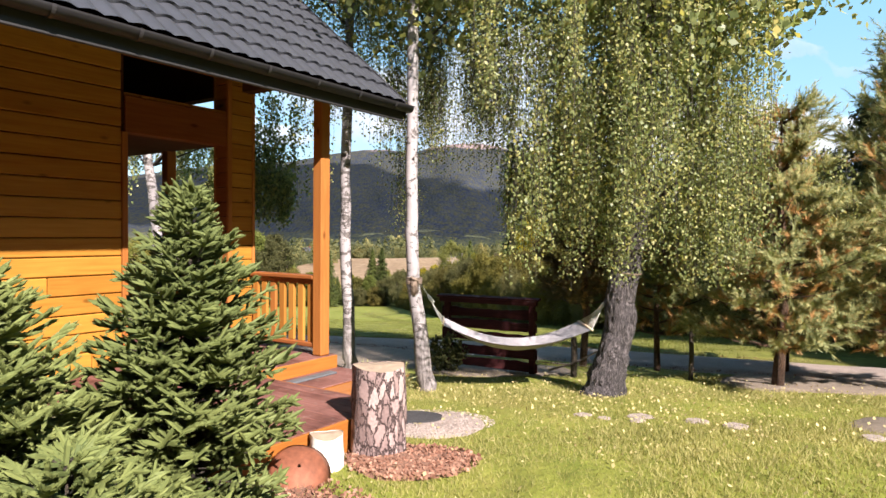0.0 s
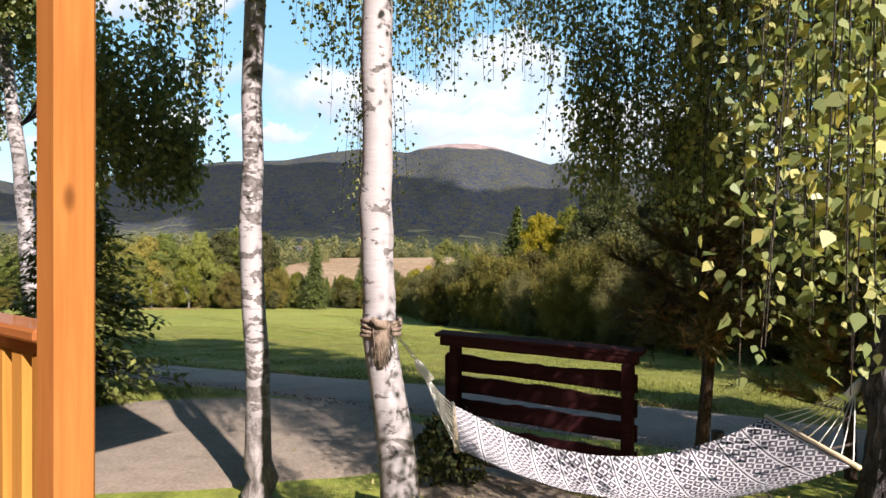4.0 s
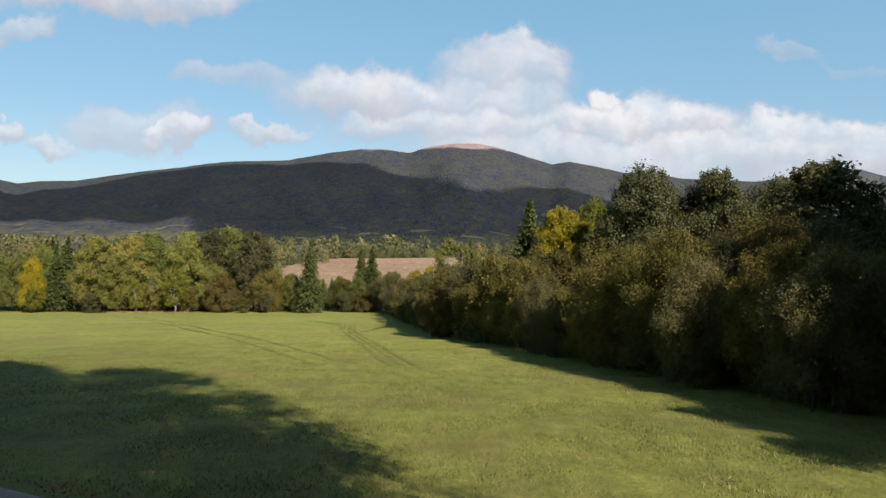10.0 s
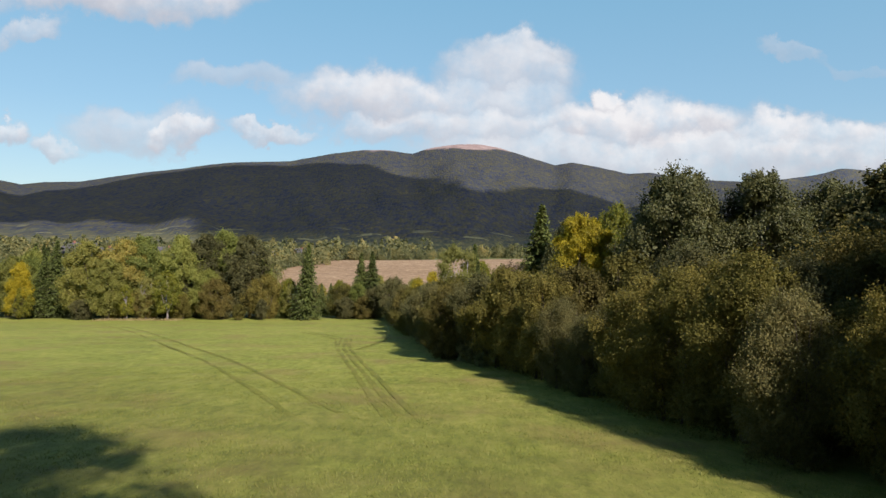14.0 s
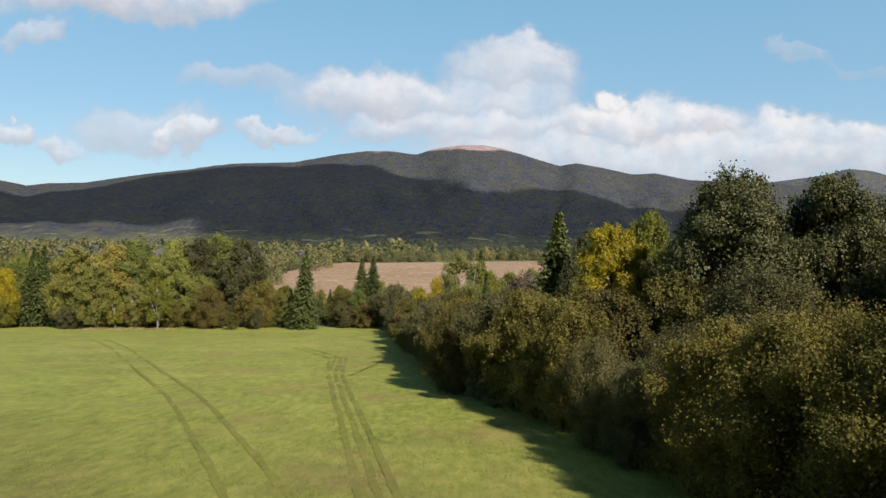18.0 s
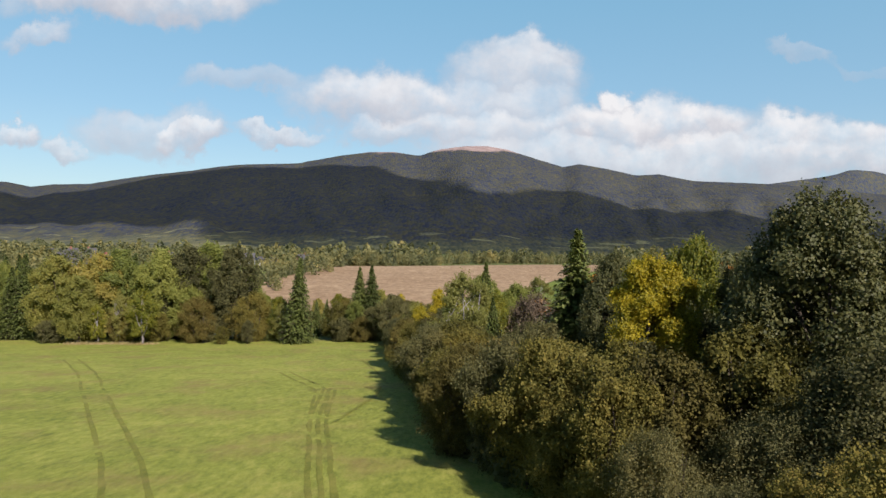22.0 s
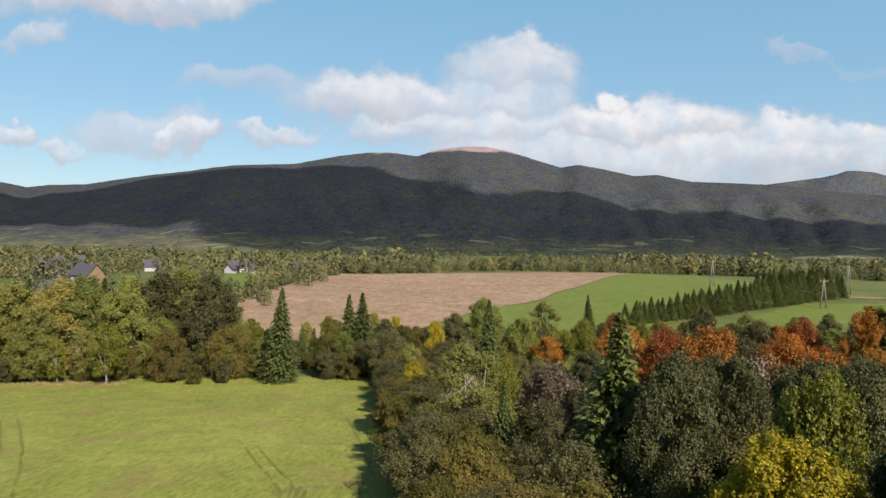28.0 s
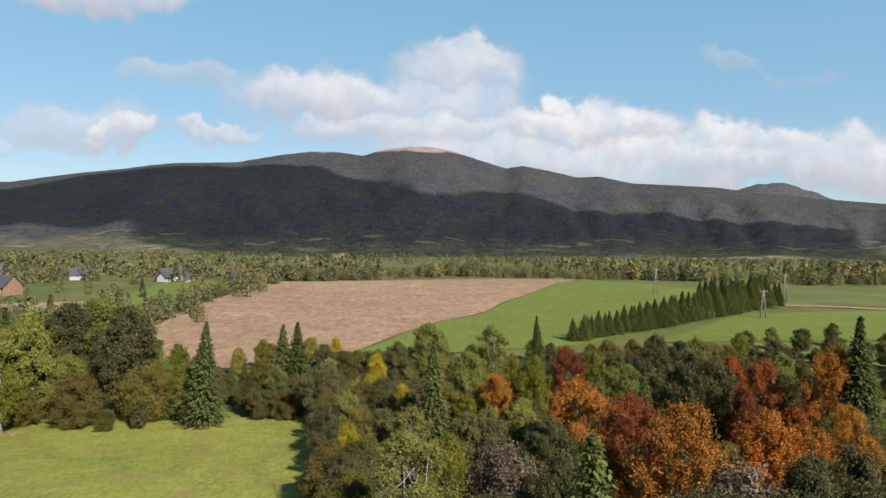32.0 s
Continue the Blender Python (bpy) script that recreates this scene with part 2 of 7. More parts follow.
def grass_mat(name, low, mid, high, tone=0.05, fine=60.0, dry=(0.16, 0.13, 0.05), dryness=0.5):
    m, N, b = mat(name)
    p = where(N)
    tuft = N.vmath("MULTIPLY", p, (1.0, 0.36, 1.0))
    k = N.math("ADD", N.math("MULTIPLY", N.noise(tuft, fine * 0.13, 8.0, 0.82), 0.62), N.math("ADD", N.math("MULTIPLY", N.noise(p, tone * 9, 6.0, 0.65), 0.22), N.math("MULTIPLY", N.noise(p, tone, 4.0), 0.16)))
    col = N.ramp(k, (0.38, low), (0.5, mid), (0.62, high))
    dr = N.math("MULTIPLY", N.grey(N.noise(N.vmath("MULTIPLY", p, (0.22, 0.20, 0.0)), 1.0, 6.0, 0.68), 0.45, 0.80), dryness)
    col = N.mix(dr, col, dry)
    N.put(b, "Base Color", col)
    b.inputs["Roughness"].default_value = 0.85
    b.inputs["Specular IOR Level"].default_value = 0.15
    bump(N, b, N.math("ADD", N.noise(p, fine * 0.5, 4.0, 0.7), N.noise(p, 3.0, 3.0)), 0.5, 0.06)
    return m


M_MEADOW = grass_mat("meadow_grass", (0.095, 0.112, 0.019), (0.190, 0.208, 0.037), (0.295, 0.28, 0.068), 0.05, 26.0, (0.195, 0.130, 0.055), 0.85)
N = Nodes(M_MEADOW.node_tree, False)
pb = [n for n in N.t.nodes if n.type == "BSDF_PRINCIPLED"][0]
old = pb.inputs["Base Color"].links[0].from_socket
pasture = N.ramp(N.noise(where(N), 0.05, 5.0), (0.35, (0.070, 0.088, 0.022)), (0.65, (0.120, 0.125, 0.038)))
road_y = N.n("SeparateXYZ", where(N))
near = N.math("ADD", road_y.outputs[1], N.math("MULTIPLY", road_y.outputs[0], 0.45))
# brown thatch; also puts the foreground's dimness into the near meadow's colour
thatch_dim = N.math("MULTIPLY", N.grey(N.noise(N.vmath("MULTIPLY", where(N), (0.8, 0.9, 0.0)), 1.0, 6.0, 0.7), 0.15, 0.72), N.math("MULTIPLY", N.grey(near, 41.0, 20.0), N.grey(near, 12.0, 15.5)))
old = N.mix(N.math("MULTIPLY", thatch_dim, 0.55), old, (0.066, 0.052, 0.020))
N.put(pb, "Base Color", N.mix(N.grey(N.math("ADD", N.n("SeparateXYZ", where(N)).outputs[1], N.math("MULTIPLY", N.noise(where(N), 0.1, 3.0), 12.0)), 116.0, 124.0), old, pasture))
M_FARGREEN = grass_mat("far_green_field", (0.080, 0.108, 0.018), (0.11, 0.138, 0.024), (0.14, 0.160, 0.036), 0.01, 4.0, (0.15, 0.15, 0.05), 0.4)
M_BROWN = grass_mat("dry_brown_field", (0.15, 0.092, 0.054), (0.255, 0.172, 0.104), (0.37, 0.268, 0.168), 0.012, 4.5, (0.15, 0.09, 0.055), 0.8)
M_BLADE = leaf_mat("grass_blades", (0.20, 0.175, 0.062), (0.29, 0.272, 0.092), (0.44, 0.375, 0.17), trans=0.35)
M_MBLADE = leaf_mat("meadow_blades", (0.074, 0.090, 0.021), (0.155, 0.174, 0.037), (0.28, 0.25, 0.085), trans=0.3, spread=0.75)
M_LITTER = leaf_mat("fallen_leaves", (0.42, 0.33, 0.14), (0.50, 0.42, 0.21), (0.30, 0.20, 0.11), trans=0.15)
M_BIRCHLEAF = leaf_mat("birch_leaves", (0.110, 0.140, 0.052), (0.21, 0.245, 0.095), (0.35, 0.36, 0.155), (0.52, 0.44, 0.15), trans=0.45, rough=0.4, gloss=0.35, spread=0.88)
M_THICKET = leaf_mat("thicket_leaves", (0.050, 0.043, 0.015), (0.086, 0.074, 0.022), (0.125, 0.102, 0.029), (0.155, 0.102, 0.032), trans=0.28, spread=0.45, gloss=0.06)
M_OLIVE = leaf_mat("olive_leaves", (0.115, 0.125, 0.032), (0.20, 0.200, 0.050), (0.285, 0.255, 0.068), (0.35, 0.27, 0.07), trans=0.48, spread=0.4)
M_FRESH = leaf_mat("fresh_green_leaves", (0.108, 0.132, 0.032), (0.195, 0.212, 0.052), (0.295, 0.285, 0.072), trans=0.48, spread=0.4)
M_HAZEL = leaf_mat("hazel_leaves", (0.058, 0.055, 0.016), (0.100, 0.091, 0.024), (0.148, 0.126, 0.032), (0.195, 0.146, 0.037), trans=0.32, spread=0.45, gloss=0.06)
M_DARKLEAF = leaf_mat("dark_maple_leaves", (0.040, 0.045, 0.019), (0.070, 0.074, 0.027), (0.112, 0.104, 0.036), trans=0.25, spread=0.7)
M_YELLOW = leaf_mat("yellow_leaves", (0.16, 0.15, 0.015), (0.33, 0.265, 0.02), (0.47, 0.36, 0.03), trans=0.45, spread=0.7)
M_YELGREEN = leaf_mat("yellow_green_leaves", (0.075, 0.092, 0.014), (0.14, 0.148, 0.022), (0.31, 0.265, 0.03), trans=0.4, spread=0.8)
M_ORANGE = leaf_mat("beech_leaves", (0.095, 0.026, 0.009), (0.215, 0.056, 0.011), (0.34, 0.100, 0.013), (0.27, 0.135, 0.022), trans=0.3, spread=0.5)
M_AMBER = leaf_mat("amber_beech_leaves", (0.10, 0.048, 0.012), (0.22, 0.085, 0.014), (0.35, 0.145, 0.018), (0.24, 0.15, 0.026), trans=0.28, spread=0.5)
M_RUSTLEAF = leaf_mat("rust_beech_leaves", (0.075, 0.024, 0.012), (0.16, 0.044, 0.014), (0.26, 0.078, 0.018), (0.17, 0.095, 0.026), trans=0.35, spread=0.5)
M_BROWNLEAF = leaf_mat("withered_leaves", (0.070, 0.050, 0.036), (0.125, 0.090, 0.062), (0.19, 0.145, 0.095), trans=0.2, spread=0.7)
M_GREY = leaf_mat("grey_green_leaves", (0.046, 0.046, 0.021), (0.082, 0.080, 0.034), (0.122, 0.113, 0.046), (0.16, 0.135, 0.050), trans=0.35, spread=0.5, gloss=0.08)
M_PALELEAF = leaf_mat("pale_birch_leaves", (0.120, 0.125, 0.035), (0.20, 0.198, 0.055), (0.29, 0.26, 0.08), trans=0.45, spread=0.6)
M_SPRUCE = leaf_mat("spruce_needles", (0.044, 0.058, 0.017), (0.083, 0.102, 0.026), (0.135, 0.150, 0.040), trans=0.25, spread=0.6)
M_LIGHTSPRUCE = leaf_mat("light_spruce_needles", (0.075, 0.092, 0.026), (0.145, 0.16, 0.042), (0.24, 0.235, 0.066), trans=0.3, spread=0.7)
M_YOUNG = leaf_mat("young_spruce_needles", (0.060, 0.080, 0.028), (0.105, 0.130, 0.044), (0.17, 0.195, 0.064), trans=0.15, spread=0.4)
M_SHOOT = leaf_mat("fresh_spruce_shoots", (0.095, 0.118, 0.044), (0.160, 0.184, 0.062), (0.25, 0.27, 0.09), trans=0.15, spread=0.4, gloss=0.12)
M_PINE = leaf_mat("pine_needles", (0.14, 0.165, 0.08), (0.23, 0.255, 0.115), (0.33, 0.33, 0.155), (0.44, 0.35, 0.15), trans=0.3, spread=0.8)
M_DRYPINE = leaf_mat("dry_pine_needles", (0.055, 0.065, 0.03), (0.12, 0.10, 0.045), (0.24, 0.13, 0.055), trans=0.3, spread=0.8)
M_RUSTPINE = leaf_mat("rust_pine_needles", (0.28, 0.16, 0.07), (0.48, 0.26, 0.10), (0.58, 0.36, 0.16), trans=0.3, spread=0.8)
M_FARLEAF = leaf_mat("far_wood_leaves", (0.048, 0.056, 0.032), (0.105, 0.110, 0.050), (0.185, 0.170, 0.068), (0.29, 0.22, 0.075), trans=0.4, spread=0.22, drift=0.10)
M_BIRCH = bark_birch("birch_bark", 0.0, 5.5)
M_BIRCHDARK = bark_birch("flecked_birch_bark", 0.075, 4.6)
M_OLDBARK = bark_rough("old_birch_bark", (0.016, 0.013, 0.014), (0.27, 0.228, 0.235), 5.5)
M_BARK = bark_rough("brown_bark", (0.03, 0.022, 0.016), (0.15, 0.11, 0.08), 8.0)
M_PINEBARK = bark_rough("pine_bark", (0.06, 0.03, 0.018), (0.26, 0.14, 0.08), 7.0)

# ======== geometry helpers ========


def mesh_of(name, verts, faces, material=None, smooth=False):
    me = bpy.data.meshes.new(name)
    me.from_pydata([tuple(v) for v in verts], [], [tuple(f) for f in faces])
    if material:
        me.materials.append(material)
    if smooth:
        me.polygons.foreach_set("use_smooth", [True] * len(me.polygons))
    me.update()
    return me


def fast_mesh(name, verts, nper, material, smooth=False):
    """A mesh of separate faces with nper corners each, out of an array of corners."""
    me = bpy.data.meshes.new(name)
    nv = len(verts)
    nf = nv // nper
    me.vertices.add(nv)
    me.vertices.foreach_set("co", np.asarray(verts, dtype=np.float32).ravel())
    me.loops.add(nv)
    me.loops.foreach_set("vertex_index", np.arange(nv, dtype=np.int32))
    me.polygons.add(nf)
    me.polygons.foreach_set("loop_start", np.arange(0, nv, nper, dtype=np.int32))
    me.materials.append(material)
    me.update(calc_edges=True)
    return me


def part(name, me, parent=None, label="", at=None):
    ob = new(name, me)
    if at is not None:
        ob.matrix_basis = at
    if parent is not None:
        ob.parent = parent
    if label:
        tagged(ob, label)
    return ob


def bm_part(name, bm, material, parent=None, label="", at=None, smooth=False):
    me = bpy.data.meshes.new(name)
    bm.to_mesh(me)
    bm.free()
    me.materials.append(material)
    if smooth:
        me.polygons.foreach_set("use_smooth", [True] * len(me.polygons))
    return part(name, me, parent, label, at)


def box_bm(x0, y0, z0, x1, y1, z1, bev=0.0, bm=None):
    bm = bm or bmesh.new()
    r = bmesh.ops.create_cube(bm, size=1.0, matrix=Matrix.LocRotScale(((x0 + x1) / 2, (y0 + y1) / 2, (z0 + z1) / 2), None, (abs(x1 - x0), abs(y1 - y0), abs(z1 - z0))))
    if bev:
        es = list({e for v in r["verts"] for e in v.link_edges})
        bmesh.ops.bevel(bm, geom=es, offset=bev, segments=1, affect="EDGES", clamp_overlap=True)
    return bm


def box(name, lo, hi, material, parent=None, label="", bev=0.006):
    """A bevelled block whose own origin lies at its centre."""
    c = [(a + b) / 2 for a, b in zip(lo, hi)]
    h = [abs(b - a) / 2 for a, b in zip(lo, hi)]
    bm = box_bm(-h[0], -h[1], -h[2], h[0], h[1], h[2], min(bev, min(h) * 0.6))
    return bm_part(name, bm, material, parent, label, Matrix.Translation(c))


def tube(points, radii, n=8, cap=True):
    """Vertices and faces of a round limb along a bent line."""
    pts = [Vector(p) for p in points]
    vs, fs = [], []
    side = None
    for i, p in enumerate(pts):
        d = (pts[min(i + 1, len(pts) - 1)] - pts[max(i - 1, 0)]).normalized()
        if side is None or side.cross(d).length < 1e-3:
            side = d.orthogonal().normalized()
        side = (side - d * side.dot(d)).normalized()
        up = d.cross(side)
        for k in range(n):
            a = 2 * math.pi * k / n
            vs.append(p + (side * math.cos(a) + up * math.sin(a)) * radii[i])
    for i in range(len(pts) - 1):
        for k in range(n):
            fs.append((i * n + k, i * n + (k + 1) % n, (i + 1) * n + (k + 1) % n, (i + 1) * n + k))
    if cap:
        fs.append(tuple(range(n))[::-1])
        fs.append(tuple((len(pts) - 1) * n + k for k in range(n)))
    return vs, fs


def join_tubes(name, tubes, material, n=8):
    vs, fs = [], []
    for pts, radii in tubes:
        v, f = tube(pts, radii, n)
        o = len(vs)
        vs += v
        fs += [tuple(i + o for i in q) for q in f]
    return mesh_of(name, vs, fs, material, True)


def unit(rng, n):
    v = rng.normal(size=(n, 3))
    return v / np.linalg.norm(v, axis=1, keepdims=True)


def leaves_at(rng, centres, size, aspect=0.75, droop=0.0, normal=None, bias=0.0, ovate=False):
    """Kite-shaped leaves, one for each centre, turned at random; returns their corners."""
    n = len(centres)
    a = unit(rng, n)
    if droop:
        a = a * (1 - droop) + np.array([0, 0, -1.0]) * droop
        a /= np.linalg.norm(a, axis=1, keepdims=True)
    r = unit(rng, n)
    if normal is not None:
        r = r * (1 - bias) + normal * bias
    b = np.cross(a, r)
    b /= np.linalg.norm(b, axis=1, keepdims=True) + 1e-9
    s = (size * rng.uniform(0.65, 1.3, size=n))[:, None]
    c = np.asarray(centres)
    if ovate:
        w = b * s * aspect * 0.5
        fold = np.cross(a, b) * s * 0.10
        q = np.stack([c - a * s * 0.5, c + w * 0.75 - a * s * 0.32 + fold, c + w * 0.9 - a * s * 0.08 + fold, c + a * s * 0.55, c - w * 0.9 - a * s * 0.08 + fold, c - w * 0.75 - a * s * 0.32 + fold], 1)
    else:
        q = np.stack([c - a * s * 0.5, c + b * s * aspect * 0.5 - a * s * 0.05, c + a * s * 0.5, c - b * s * aspect * 0.5 - a * s * 0.05], 1)
    return q.reshape(-1, 3)


PROFILE_Y = (-400, 0, 4.6, 8, 10.5, 14.5, 17.6, 27.4, 54.3, 105, 125, 150, 310, 420, 900, 1700, 9000)
PROFILE_Z = (2.0, 0, -0.05, -0.42, -0.68, -0.90, -1.28, -2.45, -5.6, -11.2, -13.0, -13.8, -11.0, -14, -30, -45, -45)


def ground_z(x, y):
    z = np.interp(y, PROFILE_Y, PROFILE_Z)
    w = np.clip((np.hypot(x, y - 10) - 25) / 150, 0, 1)
    return z + w * (np.sin(np.asarray(x) * 0.013 + 0.5) * 1.2 + np.sin(np.asarray(x) * 0.031 + np.asarray(y) * 0.017) * 0.5)


def gz(x, y):
    return float(ground_z(x, y))


def sheet(name, xs, ys, height, material, label, category, lift=0.0, inside=None):
    X, Y = np.meshgrid(xs, ys)
    Z = height(X, Y) + lift
    nx = len(xs)
    vs = np.stack([X, Y, Z], -1).reshape(-1, 3)
    fs = []
    for j in range(len(ys) - 1):
        for i in range(nx - 1):
            if inside is None or inside((xs[i] + xs[i + 1]) / 2, (ys[j] + ys[j + 1]) / 2):
                fs.append((j * nx + i, j * nx + i + 1, (j + 1) * nx + i + 1, (j + 1) * nx + i))
    used = sorted({i for f in fs for i in f})
    back = {o: k for k, o in enumerate(used)}
    ob = new(name, mesh_of(name, vs[used], [tuple(back[i] for i in f) for f in fs], material, True))
    return tagged(ob, label, category, kind="structure")
# ======== the ground, road, fields and mountains ========


def graded(*stops):
    out = []
    for (a, b, step) in stops:
        out += list(np.arange(a, b, step))
    return np.array(out + [stops[-1][1]])


def meadow_height(X, Y):
    rough = np.vectorize(lambda x, y: noise.noise(Vector((x * 0.8, y * 0.8, 0))) * 0.05 if -40 < x < 30 and -10 < y < 70 else 0.0)(X, Y)
    return ground_z(X, Y) + rough


def edge_x(y):
    """Where the thicket begins, beside the meadow."""
    return np.interp(y, (10, 15, 20, 30, 40, 50, 60, 110, 112), (10.0, 8.2, 7.0, 4.8, 2.1, -0.9, -2.2, -8.8, -9))


sheet("ground", graded((-4900, -400, 900), (-400, -130, 34), (-130, -12, 6), (-12, 12, 0.6), (12, 240, 6), (240, 400, 34), (400, 4900, 900)),
      graded((-400, -20, 38), (-20, 50, 0.7), (50, 130, 4), (130, 360, 7), (360, 450, 15), (450, 4900, 445)), meadow_height, M_MEADOW, "mown green meadow and lawn sloping down to the woods", "ground")

M_ROAD, N, b = mat("gravel_road")
p = where(N)
vo = N.n("TexVoronoi", p)
vo.inputs["Scale"].default_value = 38.0
k = N.math("ADD", N.math("MULTIPLY", N.noise(p, 2.2, 5.0), 0.55), N.math("MULTIPLY", N.noise(p, 60.0, 3.0), 0.45))
N.put(b, "Base Color", N.mix(N.grey(vo.outputs["Distance"], 0.0, 0.6, 0.5, 0.0), N.ramp(k, (0.3, (0.19, 0.142, 0.122)), (0.7, (0.37, 0.29, 0.25))), (0.42, 0.34, 0.30)))
b.inputs["Roughness"].default_value = 0.95
bump(N, b, N.math("ADD", vo.outputs["Distance"], N.noise(p, 20.0, 4.0)), 0.7, 0.02)

# a gravel road crosses between the yard and the meadow
vs, fs = [], []
along = np.linspace(-60, 60, 161)
for i, s in enumerate(along):
    for j, q in enumerate(np.linspace(0, 1, 9)):
        x = s
        lo, hi = 12.75 - 0.52 * x, 15.1 - 0.52 * x
        ragged = noise.noise(Vector((s * 0.9, j, 3))) * 0.16
        y = lo + (hi - lo) * q + (ragged if j in (0, 8) else 0)
        z = gz(x, y) + (0.045 if 0 < j < 8 else -0.04) + 0.03 * math.sin(q * math.pi) + noise.noise(Vector((x, y, 0))) * 0.02
        vs.append((x, y, z))
for i in range(160):
    for j in range(8):
        a = i * 9 + j
        fs.append((a, a + 9, a + 10, a + 1))
tagged(new("road", mesh_of("road", vs, fs, M_ROAD, True)), "grey-brown gravel road with ragged grassy edges", "road", kind="structure")


def patch(name, c00, c10, c11, c01, material, label, lift, n=26):
    vs, fs = [], []
    for j in range(n + 1):
        for i in range(n + 1):
            s, t = i / n, j / n
            x = (c00[0] * (1 - s) + c10[0] * s) * (1 - t) + (c01[0] * (1 - s) + c11[0] * s) * t
            y = (c00[1] * (1 - s) + c10[1] * s) * (1 - t) + (c01[1] * (1 - s) + c11[1] * s) * t
            x += noise.noise(Vector((x * 0.03, y * 0.03, 1))) * 5
            vs.append((x, y, gz(x, y) + lift + noise.noise(Vector((x * 0.05, y * 0.05, 5))) * 0.2))
    for j in range(n):
        for i in range(n):
            a = j * (n + 1) + i
            fs.append((a, a + 1, a + n + 2, a + n + 1))
    return tagged(new(name, mesh_of(name, vs, fs, material, True)), label, "field", kind="structure")


patch("field_brown", (-54, 140), (-14, 150), (88, 336), (-58, 340), M_BROWN, "dry brown stubble field on a gentle rise", 0.16)
patch("field_green", (-12.5, 150.5), (40, 170), (132, 264), (89.5, 337), M_FARGREEN, "bright green far meadow beside the brown field", 0.16)
patch("field_green", (56, 172), (185, 172), (190, 226), (98, 212), M_FARGREEN, "bright green far meadow behind a row of spruces", 0.16)
patch("field_green", (165, 358), (240, 366), (255, 405), (185, 405), M_FARGREEN, "narrow green meadow between far tree belts", 0.16)
patch("field_green", (-90, 226), (-63, 240), (-59, 345), (-94, 340), M_FARGREEN, "green garden meadow by the far houses", 0.16)
patch("field_brown", (118, 231), (196, 219), (198, 224), (119, 235), M_BROWN, "pale dry track along the far meadow's edge", 0.22)
patch("field_brown", (-136, 224), (-91, 224), (-95, 246), (-138, 238), M_BROWN, "pale strip of dry grass beside the far houses", 0.16)

def forest_mat(name, haze_tint, bald_from):
    """Wooded slopes seen from afar: crowns a few paces across, stands of other kinds between them; the tint paints in
    haze.
    """
    m, N, b = mat(name)
    p = where(N)
    q = N.vmath("MULTIPLY", p, (1.0, 0.4, 1.0))
    vo = N.n("TexVoronoi", q)
    vo.inputs["Scale"].default_value = 0.085
    each = N.n("SeparateColor", vo.outputs["Color"]).outputs[0]
    k = N.math("ADD", N.math("MULTIPLY", each, 0.40), N.math("ADD", N.math("MULTIPLY", N.noise(p, 0.0035, 6.0, 0.6), 0.36), N.math("MULTIPLY", N.noise(q, 0.035, 5.0, 0.75), 0.24)))
    # the darker stops lean to blue: air haze put into the woods' colour
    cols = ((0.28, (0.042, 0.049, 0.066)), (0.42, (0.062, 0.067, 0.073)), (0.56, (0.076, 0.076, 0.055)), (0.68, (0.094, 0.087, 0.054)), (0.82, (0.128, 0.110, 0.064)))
    col = N.ramp(k, *[(a, tuple(x * y for x, y in zip(c, haze_tint))) for a, c in cols])
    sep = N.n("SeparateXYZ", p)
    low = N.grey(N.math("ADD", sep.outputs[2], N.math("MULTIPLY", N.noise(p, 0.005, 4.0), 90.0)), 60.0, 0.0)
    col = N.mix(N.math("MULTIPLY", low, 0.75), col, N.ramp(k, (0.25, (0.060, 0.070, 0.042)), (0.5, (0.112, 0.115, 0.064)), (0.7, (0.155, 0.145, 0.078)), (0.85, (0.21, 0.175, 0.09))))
    # clearings and hay meadows at the foot
    clear = N.math("MULTIPLY", N.grey(N.noise(N.vmath("MULTIPLY", p, (0.006, 0.011, 0.0)), 1.0, 3.0), 0.60, 0.64), N.grey(sep.outputs[2], 25.0, -5.0))
    col = N.mix(clear, col, (0.17, 0.165, 0.095))
    bald = N.grey(N.math("ADD", sep.outputs[2], N.math("MULTIPLY", N.noise(p, 0.006, 5.0), 110.0)), bald_from, bald_from + 26.0)
    col = N.mix(bald, col, N.ramp(N.noise(p, 0.02, 4.0), (0.35, (0.20, 0.145, 0.14)), (0.65, (0.28, 0.215, 0.205))))
    N.put(b, "Base Color", col)
    b.inputs["Roughness"].default_value = 1.0
    b.inputs["Specular IOR Level"].default_value = 0.0
    rough = N.math("MULTIPLY", N.math("SUBTRACT", 1.0, vo.outputs["Distance"]), N.math("SUBTRACT", 1.0, bald))
    bump(N, b, rough, 0.55, 9.0)
    return m


# blue-leaning tints paint the haze, more of it on the farther peak
M_FOREST = forest_mat("hazed_mountain_forest", (0.70, 0.72, 0.84), 585.0)
M_FARFOREST = forest_mat("hazed_distant_forest", (0.78, 0.82, 1.0), 900.0)

